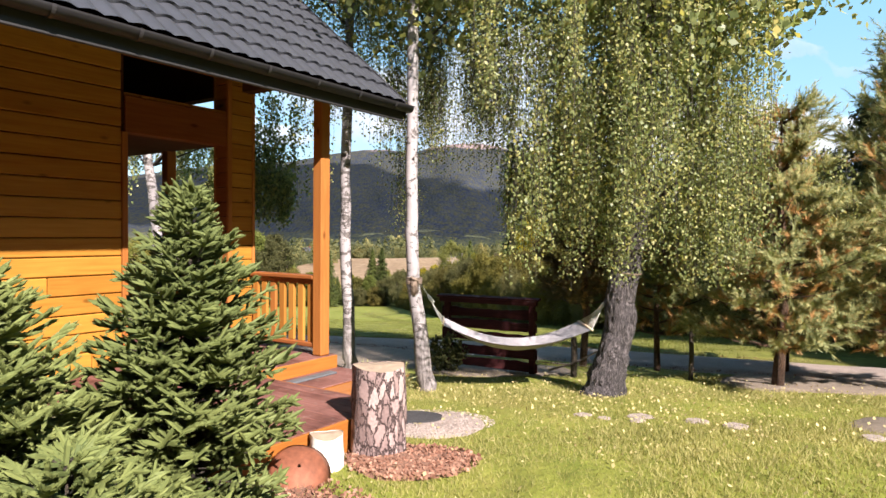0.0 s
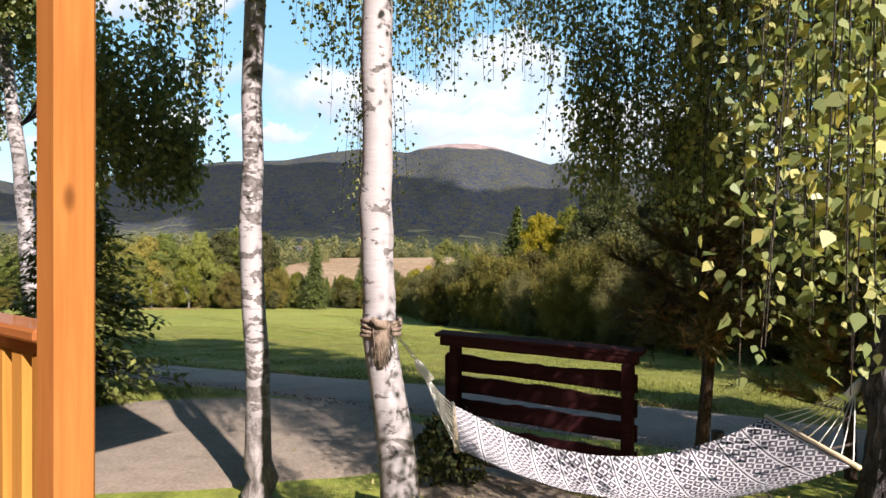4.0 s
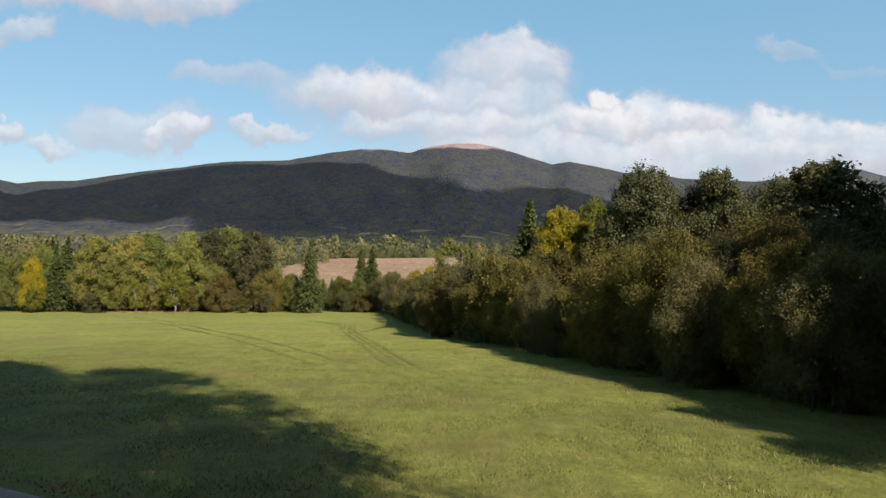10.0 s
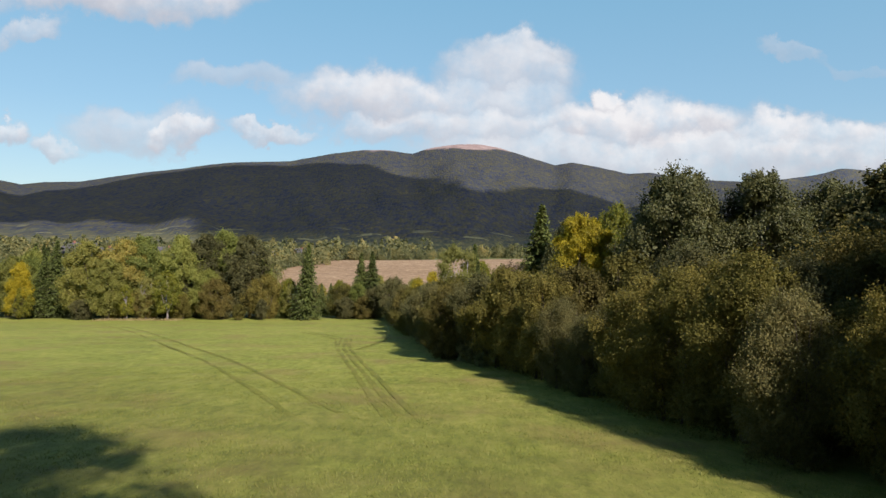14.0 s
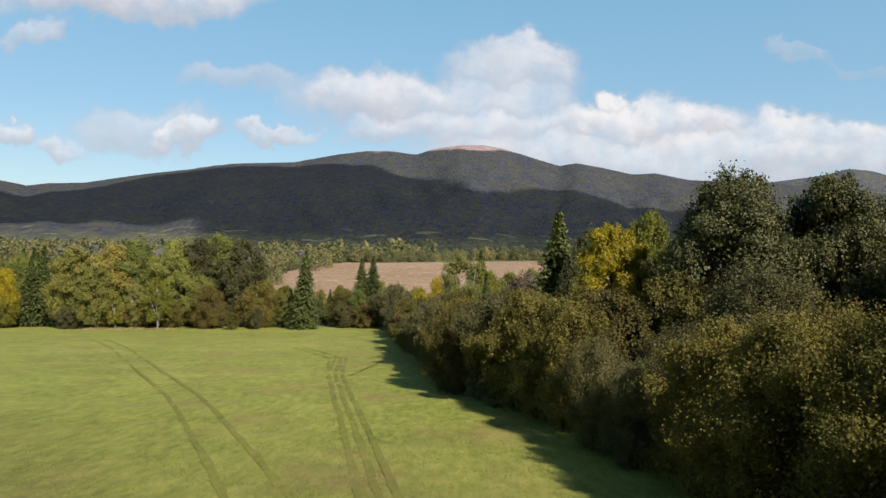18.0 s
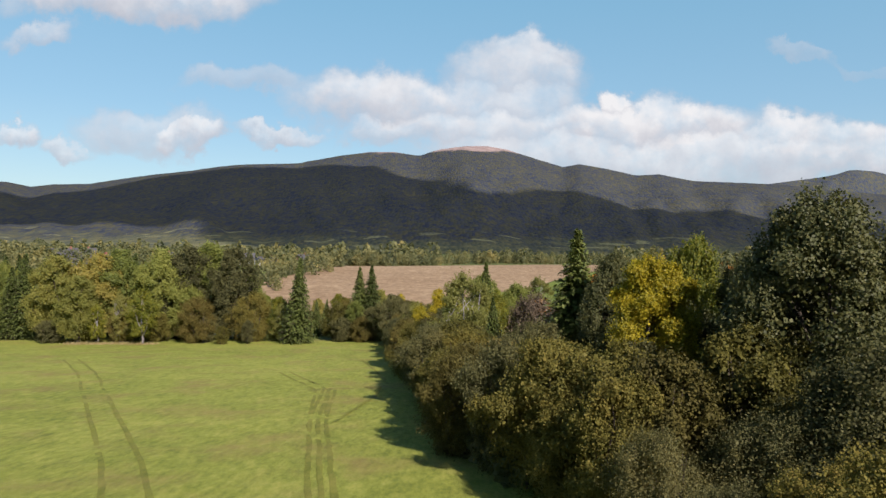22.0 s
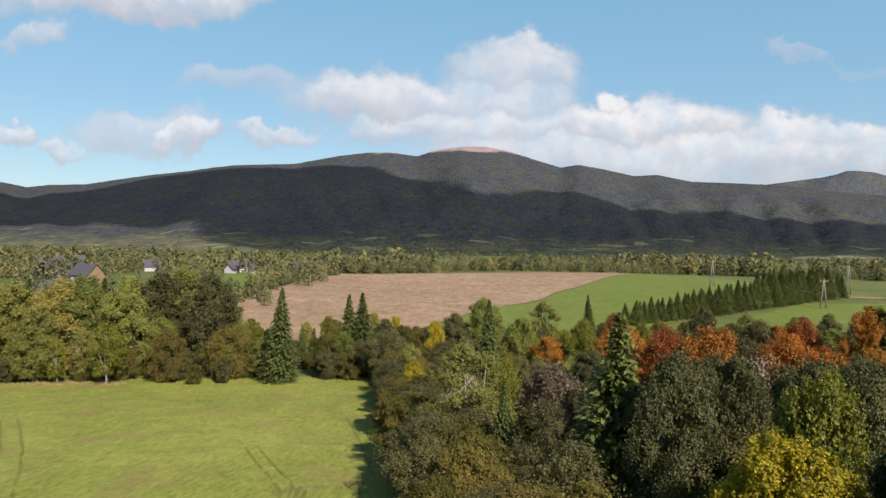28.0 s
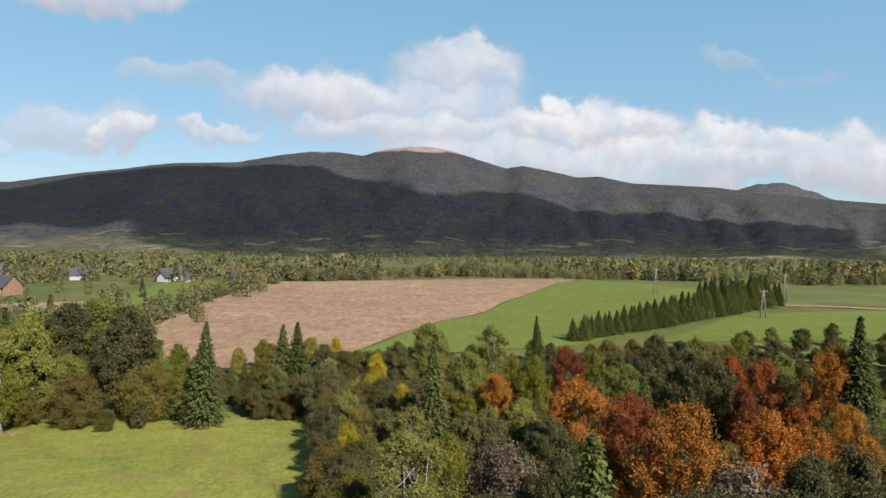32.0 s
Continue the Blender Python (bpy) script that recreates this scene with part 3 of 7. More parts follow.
RIDGE = ((-1.3, 0.06), (-0.965, 0.0593), (-0.833, 0.0727), (-0.700, 0.0747), (-0.660, 0.0673), (-0.625, 0.0714), (-0.567, 0.0731), (-0.514, 0.0819), (-0.461, 0.0897), (-0.408, 0.0958), (-0.364, 0.1027), (-0.328, 0.1067), (-0.240, 0.1098),
         (-0.169, 0.1233), (-0.125, 0.1292), (-0.089, 0.1297), (-0.049, 0.1241), (-0.018, 0.1343), (0.021, 0.1402), (0.057, 0.1408), (0.088, 0.1359), (0.132, 0.1224), (0.176, 0.1098), (0.203, 0.1146), (0.238, 0.1089), (0.291, 0.0982),
         (0.327, 0.1005), (0.380, 0.0907), (0.451, 0.0891), (0.520, 0.0868), (0.60, 0.079), (0.70, 0.072), (0.85, 0.064), (1.3, 0.05))
FAR_RIDGE = ((0.36, 0.060), (0.44, 0.078), (0.50, 0.0880), (0.539, 0.0935), (0.583, 0.1000), (0.605, 0.1050), (0.620, 0.1105), (0.632, 0.1112), (0.663, 0.1090), (0.716, 0.0956), (0.787, 0.0825), (0.893, 0.0912), (1.3, 0.10))


def mountain_z(u, d):
    """Height of the wooded range at the bearing u and the depth d."""
    top = np.interp(u, [r[0] for r in RIDGE], [r[1] for r in RIDGE]) * 4200 + 6
    f = np.clip((d - 1500) / 2700, 0, 1.2)
    rise = np.where(f < 1, f ** 1.3, 1 - (f - 1) * 1.5)
    swell = math.sin(min(1, float(f)) * math.pi)
    spur = noise.fractal(Vector((u * 7, d * 0.0007, 2)), 1.0, 2.0, 4) * 48 + noise.noise(Vector((u * 26, d * 0.003, 4))) * 14
    gully = (abs(noise.noise(Vector((u * 15 + d * 0.0006, d * 0.0005, 7)))) - 0.22) * 32
    return -45 + (top + 45) * rise + (spur + gully) * swell * 0.8


us = np.linspace(-1.3, 1.3, 420)
ds = np.concatenate([np.linspace(1450, 3800, 80), np.linspace(3840, 4300, 26), [4400, 4550]])
vs = [(u * d, 32 + d, mountain_z(u, d) + noise.noise(Vector((u * d * 0.02, d * 0.006, 0))) * 2) for d in ds for u in us]
fs = [(j * 420 + i, j * 420 + i + 1, (j + 1) * 420 + i + 1, (j + 1) * 420 + i) for j in range(len(ds) - 1) for i in range(419)]
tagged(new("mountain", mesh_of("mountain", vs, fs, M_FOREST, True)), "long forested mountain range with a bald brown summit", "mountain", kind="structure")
# a farther peak looks over its shoulder
us, ds = np.linspace(0.36, 1.0, 120), np.concatenate([np.linspace(4560, 4900, 30), [4930, 4960]])
vs = []
for d in ds:
    for u in us:
        f = (d - 4560) / 340
        top = float(np.interp(u, [r[0] for r in FAR_RIDGE], [r[1] for r in FAR_RIDGE])) * 4900 + 6
        q = 0.45 + 0.55 * f if f < 1 else 1 - (f - 1) * 0.8
        vs.append((u * d, 32 + d, top * q + (noise.fractal(Vector((u * 9, d * 0.0006, 5)), 1.0, 2.0, 4) * 70) * math.sin(min(1, f) * math.pi)))
fs = [(j * 120 + i, j * 120 + i + 1, (j + 1) * 120 + i + 1, (j + 1) * 120 + i) for j in range(len(ds) - 1) for i in range(119)]
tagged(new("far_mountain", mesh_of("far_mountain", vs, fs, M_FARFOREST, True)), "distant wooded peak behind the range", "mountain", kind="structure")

# an unseen cloud sheet, added and outlined to shade the mountain's lower slopes
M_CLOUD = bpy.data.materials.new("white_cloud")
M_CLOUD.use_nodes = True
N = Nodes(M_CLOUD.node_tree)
# over half the sun passes through, tuned to the tone of the slopes below
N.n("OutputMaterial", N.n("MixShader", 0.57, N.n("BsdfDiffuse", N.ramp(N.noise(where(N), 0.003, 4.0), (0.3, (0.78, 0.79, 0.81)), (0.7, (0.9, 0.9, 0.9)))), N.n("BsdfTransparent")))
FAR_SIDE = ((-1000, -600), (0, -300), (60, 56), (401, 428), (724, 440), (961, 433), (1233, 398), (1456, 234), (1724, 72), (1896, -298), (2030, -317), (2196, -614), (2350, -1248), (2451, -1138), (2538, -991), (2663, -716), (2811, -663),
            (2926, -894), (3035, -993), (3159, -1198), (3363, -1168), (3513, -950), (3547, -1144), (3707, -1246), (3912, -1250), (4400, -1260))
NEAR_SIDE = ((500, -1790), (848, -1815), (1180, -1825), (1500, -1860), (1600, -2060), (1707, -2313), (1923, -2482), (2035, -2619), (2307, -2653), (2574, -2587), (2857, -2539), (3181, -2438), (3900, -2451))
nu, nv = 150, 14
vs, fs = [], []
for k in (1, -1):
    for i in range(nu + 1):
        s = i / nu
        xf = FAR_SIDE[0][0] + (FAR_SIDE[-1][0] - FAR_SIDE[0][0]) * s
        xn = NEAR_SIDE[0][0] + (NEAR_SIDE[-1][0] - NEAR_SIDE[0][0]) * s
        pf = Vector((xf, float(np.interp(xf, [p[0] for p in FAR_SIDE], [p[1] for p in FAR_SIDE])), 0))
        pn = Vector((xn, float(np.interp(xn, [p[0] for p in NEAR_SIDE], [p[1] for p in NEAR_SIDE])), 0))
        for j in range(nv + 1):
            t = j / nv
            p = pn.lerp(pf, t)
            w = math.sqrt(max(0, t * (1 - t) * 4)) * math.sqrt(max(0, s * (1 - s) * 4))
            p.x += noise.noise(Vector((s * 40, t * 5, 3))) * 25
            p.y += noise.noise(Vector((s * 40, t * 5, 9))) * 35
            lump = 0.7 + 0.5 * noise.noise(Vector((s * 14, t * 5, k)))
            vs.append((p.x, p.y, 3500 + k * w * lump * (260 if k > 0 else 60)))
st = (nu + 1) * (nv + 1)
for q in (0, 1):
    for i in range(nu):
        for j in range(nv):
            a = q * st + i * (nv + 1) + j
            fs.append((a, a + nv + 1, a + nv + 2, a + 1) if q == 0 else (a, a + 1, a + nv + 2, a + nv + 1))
tagged(new("cloud", mesh_of("cloud", vs, fs, M_CLOUD, True)), "unseen white cloud sheet added to shade the mountain", "cloud", kind="structure")


# ======== trees ========


def limb(p, q, bend, rng, n=5):
    p, q = Vector(p), Vector(q)
    out = []
    for i in range(n):
        s = i / (n - 1)
        w = math.sin(s * math.pi) * bend
        out.append(p.lerp(q, s) + Vector((rng.normal() * w, rng.normal() * w, abs(rng.normal()) * w * 0.5)))
    return out


def thing(name, label, category, group=""):
    e = new(name)
    e.empty_display_size = 0.3
    return tagged(e, label, category, group)


def crown_leaves(rng, h, r, low, boughs, tufts, per, br, size, peak=0.42, spray=0.5, lift=0.4):
    """Leaves of a crown: boughs round the envelope, each set with outward sprays; returns corners and bough centres."""
    pts, nor, cs = [], [], []
    for i in range(boughs):
        t = (i + rng.uniform(0, 1)) / boughs
        q = (t - peak) / (1 - peak) if t > peak else (peak - t) / (peak + 0.12)
        env = r * max(0.03, 1 - q ** 2.1) ** 0.55 * rng.uniform(0.82, 1.12)
        a = i * 2.39996 + rng.normal() * 0.5
        s = rng.uniform(0.3, 1.0) ** 0.6
        b = br * rng.uniform(0.65, 1.35) * (1.1 - 0.35 * t)
        out = np.array([math.cos(a), math.sin(a), 0.0])
        c = out * max(0.0, env - b * 0.5) * s + np.array([0, 0, low + b * 0.4 + (h - low - b * 1.1) * t])
        cs.append(c)
        d = unit(rng, tufts) + out * 0.45 * s + np.array([0, 0, lift])
        d /= np.linalg.norm(d, axis=1, keepdims=True)
        tip = c + d * b * rng.uniform(0.55, 1.1, size=(tufts, 1)) * np.array([1, 1, 0.85])
        axis = d * 0.7 + np.array([0, 0, 0.5]) + rng.normal(size=(tufts, 3)) * 0.25
        k = np.repeat(np.arange(tufts), per)
        n = tufts * per
        p = tip[k] + axis[k] * (rng.uniform(-0.75, 0.55, size=(n, 1)) * b * spray) + rng.normal(size=(n, 3)) * b * 0.15
        pts.append(p)
        nor.append(d[k] + np.array([0, 0, 0.25]))
    pts, nor = np.concatenate(pts), np.concatenate(nor)
    nor /= np.linalg.norm(nor, axis=1, keepdims=True)
    leaves = leaves_at(rng, pts, size, 0.8, 0.12, nor, 0.68)
    # a few broader leaves fill the crown's heart
    m = len(pts) // 9
    heart = np.array(cs)[rng.integers(len(cs), size=m)] * np.array([0.8, 0.8, 0.97]) + rng.normal(size=(m, 3)) * br * 0.35
    return np.concatenate([leaves, leaves_at(rng, heart, size * 1.7, 0.85, 0.1)]), np.array(cs)


def broadleaf(seed, h, r, low, leaf, boughs, tufts, per, br, size, label, category, name="tree", stems=1, bark=None, group="", peak=0.42, spray=0.5, lift=0.4):
    rng = np.random.default_rng(seed)
    e = thing(name, label, category, group)
    bark = bark or M_BARK
    quads, cs = crown_leaves(rng, h, r, low, boughs, tufts, per, br, size, peak, spray, lift)
    limbs = []
    for s in range(stems):
        a = rng.uniform(0, 6.28)
        foot = Vector((math.cos(a), math.sin(a), 0)) * (0.0 if stems == 1 else r * 0.22)
        tip = Vector((math.cos(a) * r * 0.4 * (stems > 1), math.sin(a) * r * 0.4 * (stems > 1), h * 0.86))
        rad = h * (0.014 if stems == 1 else 0.008)
        trunk = limb(foot - Vector((0, 0, 0.3)), tip, h * 0.03, rng, 7)
        limbs.append((trunk, [rad * (1.25 - 1.1 * i / 6) for i in range(7)]))
        for _ in range(12 if stems == 1 else 5):
            c = Vector(cs[rng.integers(len(cs))])
            t = max(0.12, min(0.9, (c.z - h * 0.16) / h))
            base = trunk[int(t * 6)]
            limbs.append((limb(base, c, h * 0.02, rng, 4), [rad * 0.45, rad * 0.3, rad * 0.2, rad * 0.08]))
    part("trunk", join_tubes("trunk", limbs, bark, 6), e)
    part("crown", fast_mesh("crown", quads, 4, leaf), e)
    return e


def conifer(seed, h, r, leaf, label, name="spruce_tree", levels=34, arms=9, sprays=11, size=0.34, low=0.06, droop=0.35, group="", bark=None, open_=0.0, category="tree"):
    """Tiered conifer: drooping boughs set with needle sprays."""
    rng = np.random.default_rng(seed)
    e = thing(name, label, category, group)
    trunk = [(0, 0, -0.3)] + [(rng.normal() * 0.01 * h, rng.normal() * 0.01 * h, h * t) for t in (0.3, 0.6, 0.85)] + [(0, 0, h)]
    rr = h * 0.014
    limbs = [(trunk, [rr * 1.3, rr, rr * 0.7, rr * 0.35, rr * 0.08])]
    pts, nor, dirs = [], [], []
    for i in range(levels):
        t = low + (1 - low) * (i / levels) ** 0.92
        reach0 = r * (1 - t) ** 0.85 + 0.02 * h * (1 - t)
        for k in range(arms):
            if rng.uniform() < open_:
                continue
            a = rng.uniform(0, 6.283)
            reach = reach0 * rng.uniform(0.6, 1.15)
            dv = np.array([math.cos(a), math.sin(a), 0])
            z0 = h * t + rng.normal() * 0.008 * h
            m = max(3, int(sprays * reach / r + 2))
            for j in range(m):
                s = (j + 0.5 + rng.uniform(-0.3, 0.3)) / m
                sag = -droop * reach * s ** 1.2 + 0.14 * reach * s ** 3
                p = dv * reach * s + np.array([0, 0, z0 + sag]) + rng.normal(size=3) * size * 0.22
                pts.append(p)
                dirs.append(dv + rng.normal(size=3) * 0.55 - np.array([0, 0, 0.35]))
            if k % 3 == 0:
                limbs.append(([(0, 0, z0), tuple(dv * reach * 0.5 + np.array([0, 0, z0 - droop * reach * 0.45])), tuple(dv * reach * 0.95 + np.array([0, 0, z0 - droop * reach * 0.85]))], [rr * 0.22, rr * 0.14, rr * 0.04]))
    pts, dirs = np.array(pts), np.array(dirs)
    dirs /= np.linalg.norm(dirs, axis=1, keepdims=True)
    n = len(pts)
    b = np.cross(dirs, unit(rng, n) * 0.5 + np.array([0, 0, 1.0]))
    b /= np.linalg.norm(b, axis=1, keepdims=True) + 1e-9
    s = (size * rng.uniform(0.6, 1.25, size=n))[:, None]
    q = np.stack([pts - dirs * s * 0.5, pts + b * s * 0.27, pts + dirs * s * 0.6, pts - b * s * 0.27], 1).reshape(-1, 3)
    part("trunk", join_tubes("trunk", limbs, bark or M_BARK, 6), e)
    part("crown", fast_mesh("crown", q, 4, leaf), e)
    return e


def put(master, used, x, y, h, base_h, rng, lean=0.0, sink=0.0, wide=1.0):
    """Stand a tree or a copy of it on the ground."""
    s = h / base_h
    w = s * wide
    m = Matrix.LocRotScale((x, y, gz(x, y) - sink), Euler((rng.normal() * lean, rng.normal() * lean, rng.uniform(0, 6.28))), (w * rng.uniform(0.9, 1.12), w * rng.uniform(0.9, 1.12), s))
    if master.name not in used:
        used.add(master.name)
        master.matrix_basis = m
        return master
    c = master.copy()
    scene.collection.objects.link(c)
    for o in master.children:
        k = o.copy()
        scene.collection.objects.link(k)
        k.parent = c
    c.matrix_basis = m
    return c


rng = np.random.default_rng(11)
used = set()
THICKET = "dense bush in brown and olive autumn leaf beside the meadow"
BUSH = [broadleaf(20 + i, 4.3, 2.0, 0.1, (M_THICKET, M_HAZEL, M_GREY, M_HAZEL)[i], 34, 24, 42, 0.66, 0.068, THICKET, "bush", "bush", 6, group="thicket bushes", peak=0.5) for i in range(4)]
NEARB = [broadleaf(30 + i, 4.3, 2.0, 0.1, (M_THICKET, M_HAZEL, M_GREY, M_HAZEL)[i], 44, 28, 48, 0.60, 0.050, THICKET, "bush", "bush", 7, group="thicket bushes", peak=0.5, spray=0.7) for i in range(4)]
TREE = [broadleaf(40 + i, 8.0, 2.5, 0.7, (M_OLIVE, M_FRESH, M_GREY)[i], 60, 19, 29, 0.78, 0.120, "broadleaf tree with olive-green autumn crown", "tree", group="woodland trees") for i in range(3)]
DARKT = [broadleaf(50 + i, 8.0, 2.7, 0.6, M_DARKLEAF, 70, 28, 34, 0.72, 0.085, "dense dark green maple standing above the bushes", "tree", group="dark maples", spray=0.3) for i in range(2)]
YELT = [broadleaf(55, 7.0, 2.0, 0.5, M_YELLOW, 44, 22, 40, 0.66, 0.081, "maple with bright yellow autumn crown", "tree", group="yellow trees")]
YGT = [broadleaf(57, 7.0, 2.3, 0.5, M_YELGREEN, 48, 22, 40, 0.68, 0.081, "tree with yellow-green autumn crown", "tree", group="yellow-green trees")]
ORAT = [broadleaf(60 + i, 8.0, 2.8, 0.5, (M_ORANGE, M_AMBER)[i], 54, 26, 34, 0.70, 0.088, "beech with orange and rust autumn crown", "tree", group="orange beeches", spray=0.8) for i in range(2)]
RUST = [broadleaf(65, 8.0, 2.8, 0.5, M_RUSTLEAF, 54, 26, 34, 0.70, 0.088, "beech with dark rust-brown autumn crown", "tree", group="orange beeches", spray=0.8)]
BROWN = [broadleaf(66, 5.5, 2.2, 0.2, M_BROWNLEAF, 40, 16, 24, 0.62, 0.088, "half-bare bush with brown withered leaves", "bush", "bush", 7, group="brown bushes", spray=0.8)]
SPRU = [conifer(70 + i, 11.0, 2.7, M_SPRUCE, "tall dark green spruce with drooping boughs", levels=76, arms=20, sprays=20, size=0.29, group="spruces") for i in range(3)]
SAPL = [broadleaf(80, 6.0, 1.6, 0.9, M_YELGREEN, 34, 14, 20, 0.55, 0.10, "young birch with pale trunk and yellowing leaves at the meadow's edge", "tree", "birch_tree", bark=M_BIRCH, group="young birches", lift=-0.2)]
PALE = [broadleaf(81, 7.5, 2.2, 0.6, M_PALELEAF, 46, 22, 26, 0.62, 0.09, "light olive birch with pale stems and drooping twigs", "tree", "birch_tree", 3, bark=M_BIRCH, group="young birches", lift=-0.35, spray=0.9)]
ROUND = [broadleaf(56, 7.0, 1.85, 3.2, M_YELLOW, 40, 26, 42, 0.52, 0.067, "maple with round golden-yellow autumn crown", "tree", group="yellow trees", peak=0.5, spray=0.3)]
KINDS = {"R": (ROUND, 7.0), "D": (TREE, 8.0), "b": (BUSH, 4.3), "B": (SAPL, 6.0), "Y": (YGT, 7.0), "y": (YELT, 7.0), "S": (SPRU, 11.0), "O": (ORAT, 8.0), "K": (DARKT, 8.0), "n": (NEARB, 4.3),
         "r": (RUST, 8.0), "w": (PALE, 7.5), "p": (BROWN, 5.5), "A": (ORAT[1:], 8.0), "F": (TREE[1:2], 8.0), "G": (TREE[2:], 8.0), "g": (BUSH[2:3], 4.3)}


def stand(x, y, h, kind, wide=1.0):
    group, base = KINDS[kind]
    put(group[int(rng.integers(len(group)))], used, x, y, h, base, rng, 0.03, 0.05, wide)


# single trees that can be told apart
for row in ((-53.7, 110.8, 11.8, 'D'), (-48.0, 106.8, 8.9, 'D'), (-48.7, 112.8, 12.2, 'D'), (-46.6, 114.8, 12.7, 'D'), (-38.9, 105.2, 7.4, 'B'), (-39.5, 112.8, 12.7, 'D'), (-37.2, 114.8, 13.2, 'D'), (-34.4, 116.8, 13.8, 'D')):
    stand(*row, 1.3 if row[3] == 'O' else 1.0)
for row in ((-29.6, 112.8, 12.9, 'D'), (-44.9, 105.8, 5.3, 'B'), (-32.7, 107.8, 6.1, 'b'), (-28.9, 105.8, 2.4, 'b'), (-26.4, 110.8, 6.7, 'b'), (-23.6, 112.8, 6.2, 'Y'), (-19.8, 108, 11.3, 'S'), (-15.8, 114.8, 5.2, 'b')):
    stand(*row, 1.3 if row[3] == 'O' else 1.0)
for row in ((-13.1, 117, 10.4, 'S'), (-11.2, 117, 10.6, 'S'), (-10.8, 112.8, 4.7, 'b'), (-7.0, 108.8, 6.4, 'b')):
    stand(*row, 1.3 if row[3] == 'O' else 1.0)
# beeches and mixed trees of the wood beyond the thicket
for row in ((12.7, 80, 8.3, 'A', 1.05), (13.6, 72.5, 8.2, 'r', 0.95), (14.4, 67, 8.6, 'O', 0.98), (18.0, 66.5, 8.3, 'O', 0.82), (21.2, 68, 7.3, 'A', 0.8), (35.4, 86.5, 9.9, 'A', 0.72), (32.0, 90, 8.5, 'r', 0.8), (27.0, 84, 7.0, 'r', 0.7),
            (36.8, 85, 12.3, 'S', 0.9), (32.6, 114, 9.3, 'K', 0.8), (19.2, 105, 8.6, 'r', 0.75), (14.6, 100, 8.2, 'Y', 0.7), (10.7, 100, 6.3, 'O', 0.95), (14.8, 130, 9.4, 'w', 1.0), (5.7, 130, 9.6, 'F', 1.0), (4.1, 93, 10.0, 'S', 0.85)):
    stand(*row)
for row in ((-1.5, 111, 7.4, 'y', 0.7), (1.6, 100, 5.4, 'y', 0.7), (-9.3, 150, 5.0, 'y', 0.9), (-2.3, 80, 5.4, 'y', 0.75), (1.2, 66.5, 7.7, 'w', 1.0), (3.4, 70, 6.6, 'Y', 0.8), (5.8, 69, 6.4, 'p', 1.0), (6.1, 56.6, 9.4, 'S', 1.15),
            (43.8, 125, 8.5, 'w', 1.0), (27.3, 95, 7.9, 'G', 0.9), (31.6, 97, 8.2, 'G', 0.9), (20.7, 88, 8.0, 'S', 0.8), (55.0, 125, 8.0, 'G', 0.9), (8.5, 105, 8.1, 'F', 0.9), (0.8, 120, 8.0, 'G', 0.9), (23.7, 138, 9.9, 'S', 0.8),
            (2.6, 61.5, 6.0, 'S', 0.9), (8.6, 66, 6.6, 'K', 0.8), (9.3, 74, 6.8, 'K', 0.9), (9.5, 60, 4.4, 'K', 1.0), (12.5, 58, 4.8, 'F', 0.9), (24.5, 74, 7.2, 'O', 0.75), (29, 76, 7.0, 'A', 0.75), (23, 60, 5.2, 'K', 0.9), (27, 66, 7.0, 'K', 1.0)):
    stand(*row)
for row in ((16, 61, 5.2, 'G', 1.0), (20.5, 60, 7.0, 'K', 0.85), (10.6, 57.5, 6.6, 'K', 0.8), (14, 58.5, 6.8, 'G', 0.8), (17.3, 58, 6.5, 'K', 0.8), (24, 61, 7.2, 'K', 0.85), (28, 63, 7.4, 'Y', 0.8), (17, 90, 6.0, 'G', 0.9), (24, 101, 7.0, 'D', 0.9), (37, 104, 7.6, 'O', 0.9), (42, 96, 7.4, 'O', 0.9), (47, 101, 7.8, 'A', 0.9), (45, 88, 7.0, 'r', 1.0), (52, 108, 8.5, 'S', 0.9), (40, 118, 7.0, 'G', 1.0), (26, 118, 7.0, 'Y', 0.8), (6, 84, 5.4, 'G', 0.9), (-0.5, 88, 5.0, 'G', 0.9)):
    stand(*row)
stand(6.5, 44.9, 7.2, 'R', 0.84)
stand(5.6, 43.6, 4.6, 'G', 0.8)
stand(-63, 110, 8.6, 'y', 0.8)
# unseen trees added beyond the yard's far corner, to shade the thicket's foot
for row in ((11.8, 11.5, 8.8, 'K'), (13.2, 14.8, 10.0, 'D'), (15.5, 12.0, 13.0, 'K'), (17.5, 15.0, 15.0, 'D'), (20.0, 19.0, 16.0, 'K'), (17.0, 8.5, 14.0, 'D'), (22.0, 23.5, 16.0, 'K')):
    stand(*row, 0.82)
stand(14.5, 6.5, 9.5, 'D', 1.1)
stand(17.5, 9.5, 9.0, 'D', 1.1)
stand(8.5, 48.0, 8.3, 'Y', 0.66)
stand(7.6, 46.8, 6.6, 'K', 0.7)
stand(9.6, 46.0, 7.2, 'K', 0.8)
stand(9.6, 41.2, 8.7, 'K', 0.86)
stand(11.2, 43.5, 8.2, 'K', 0.8)
stand(13.2, 41.4, 8.6, 'K', 1.0)
stand(17.0, 43, 8.6, 'K', 1.0)
stand(14.5, 35, 7.6, 'D', 1.1)
stand(19.5, 36, 8.0, 'D', 1.1)
# an unseen belt of trees added behind the garden, holding sky light off the house
for i in range(34):
    a = radians(152 + 216 * i / 33)
    q = 19.5 + 2.4 * (i % 3)
    stand(2 + q * math.cos(a), -1 + q * math.sin(a), 10.5 + 1.2 * (i % 4) * 0.6, 'KDSKGK'[i % 6], 1.4)
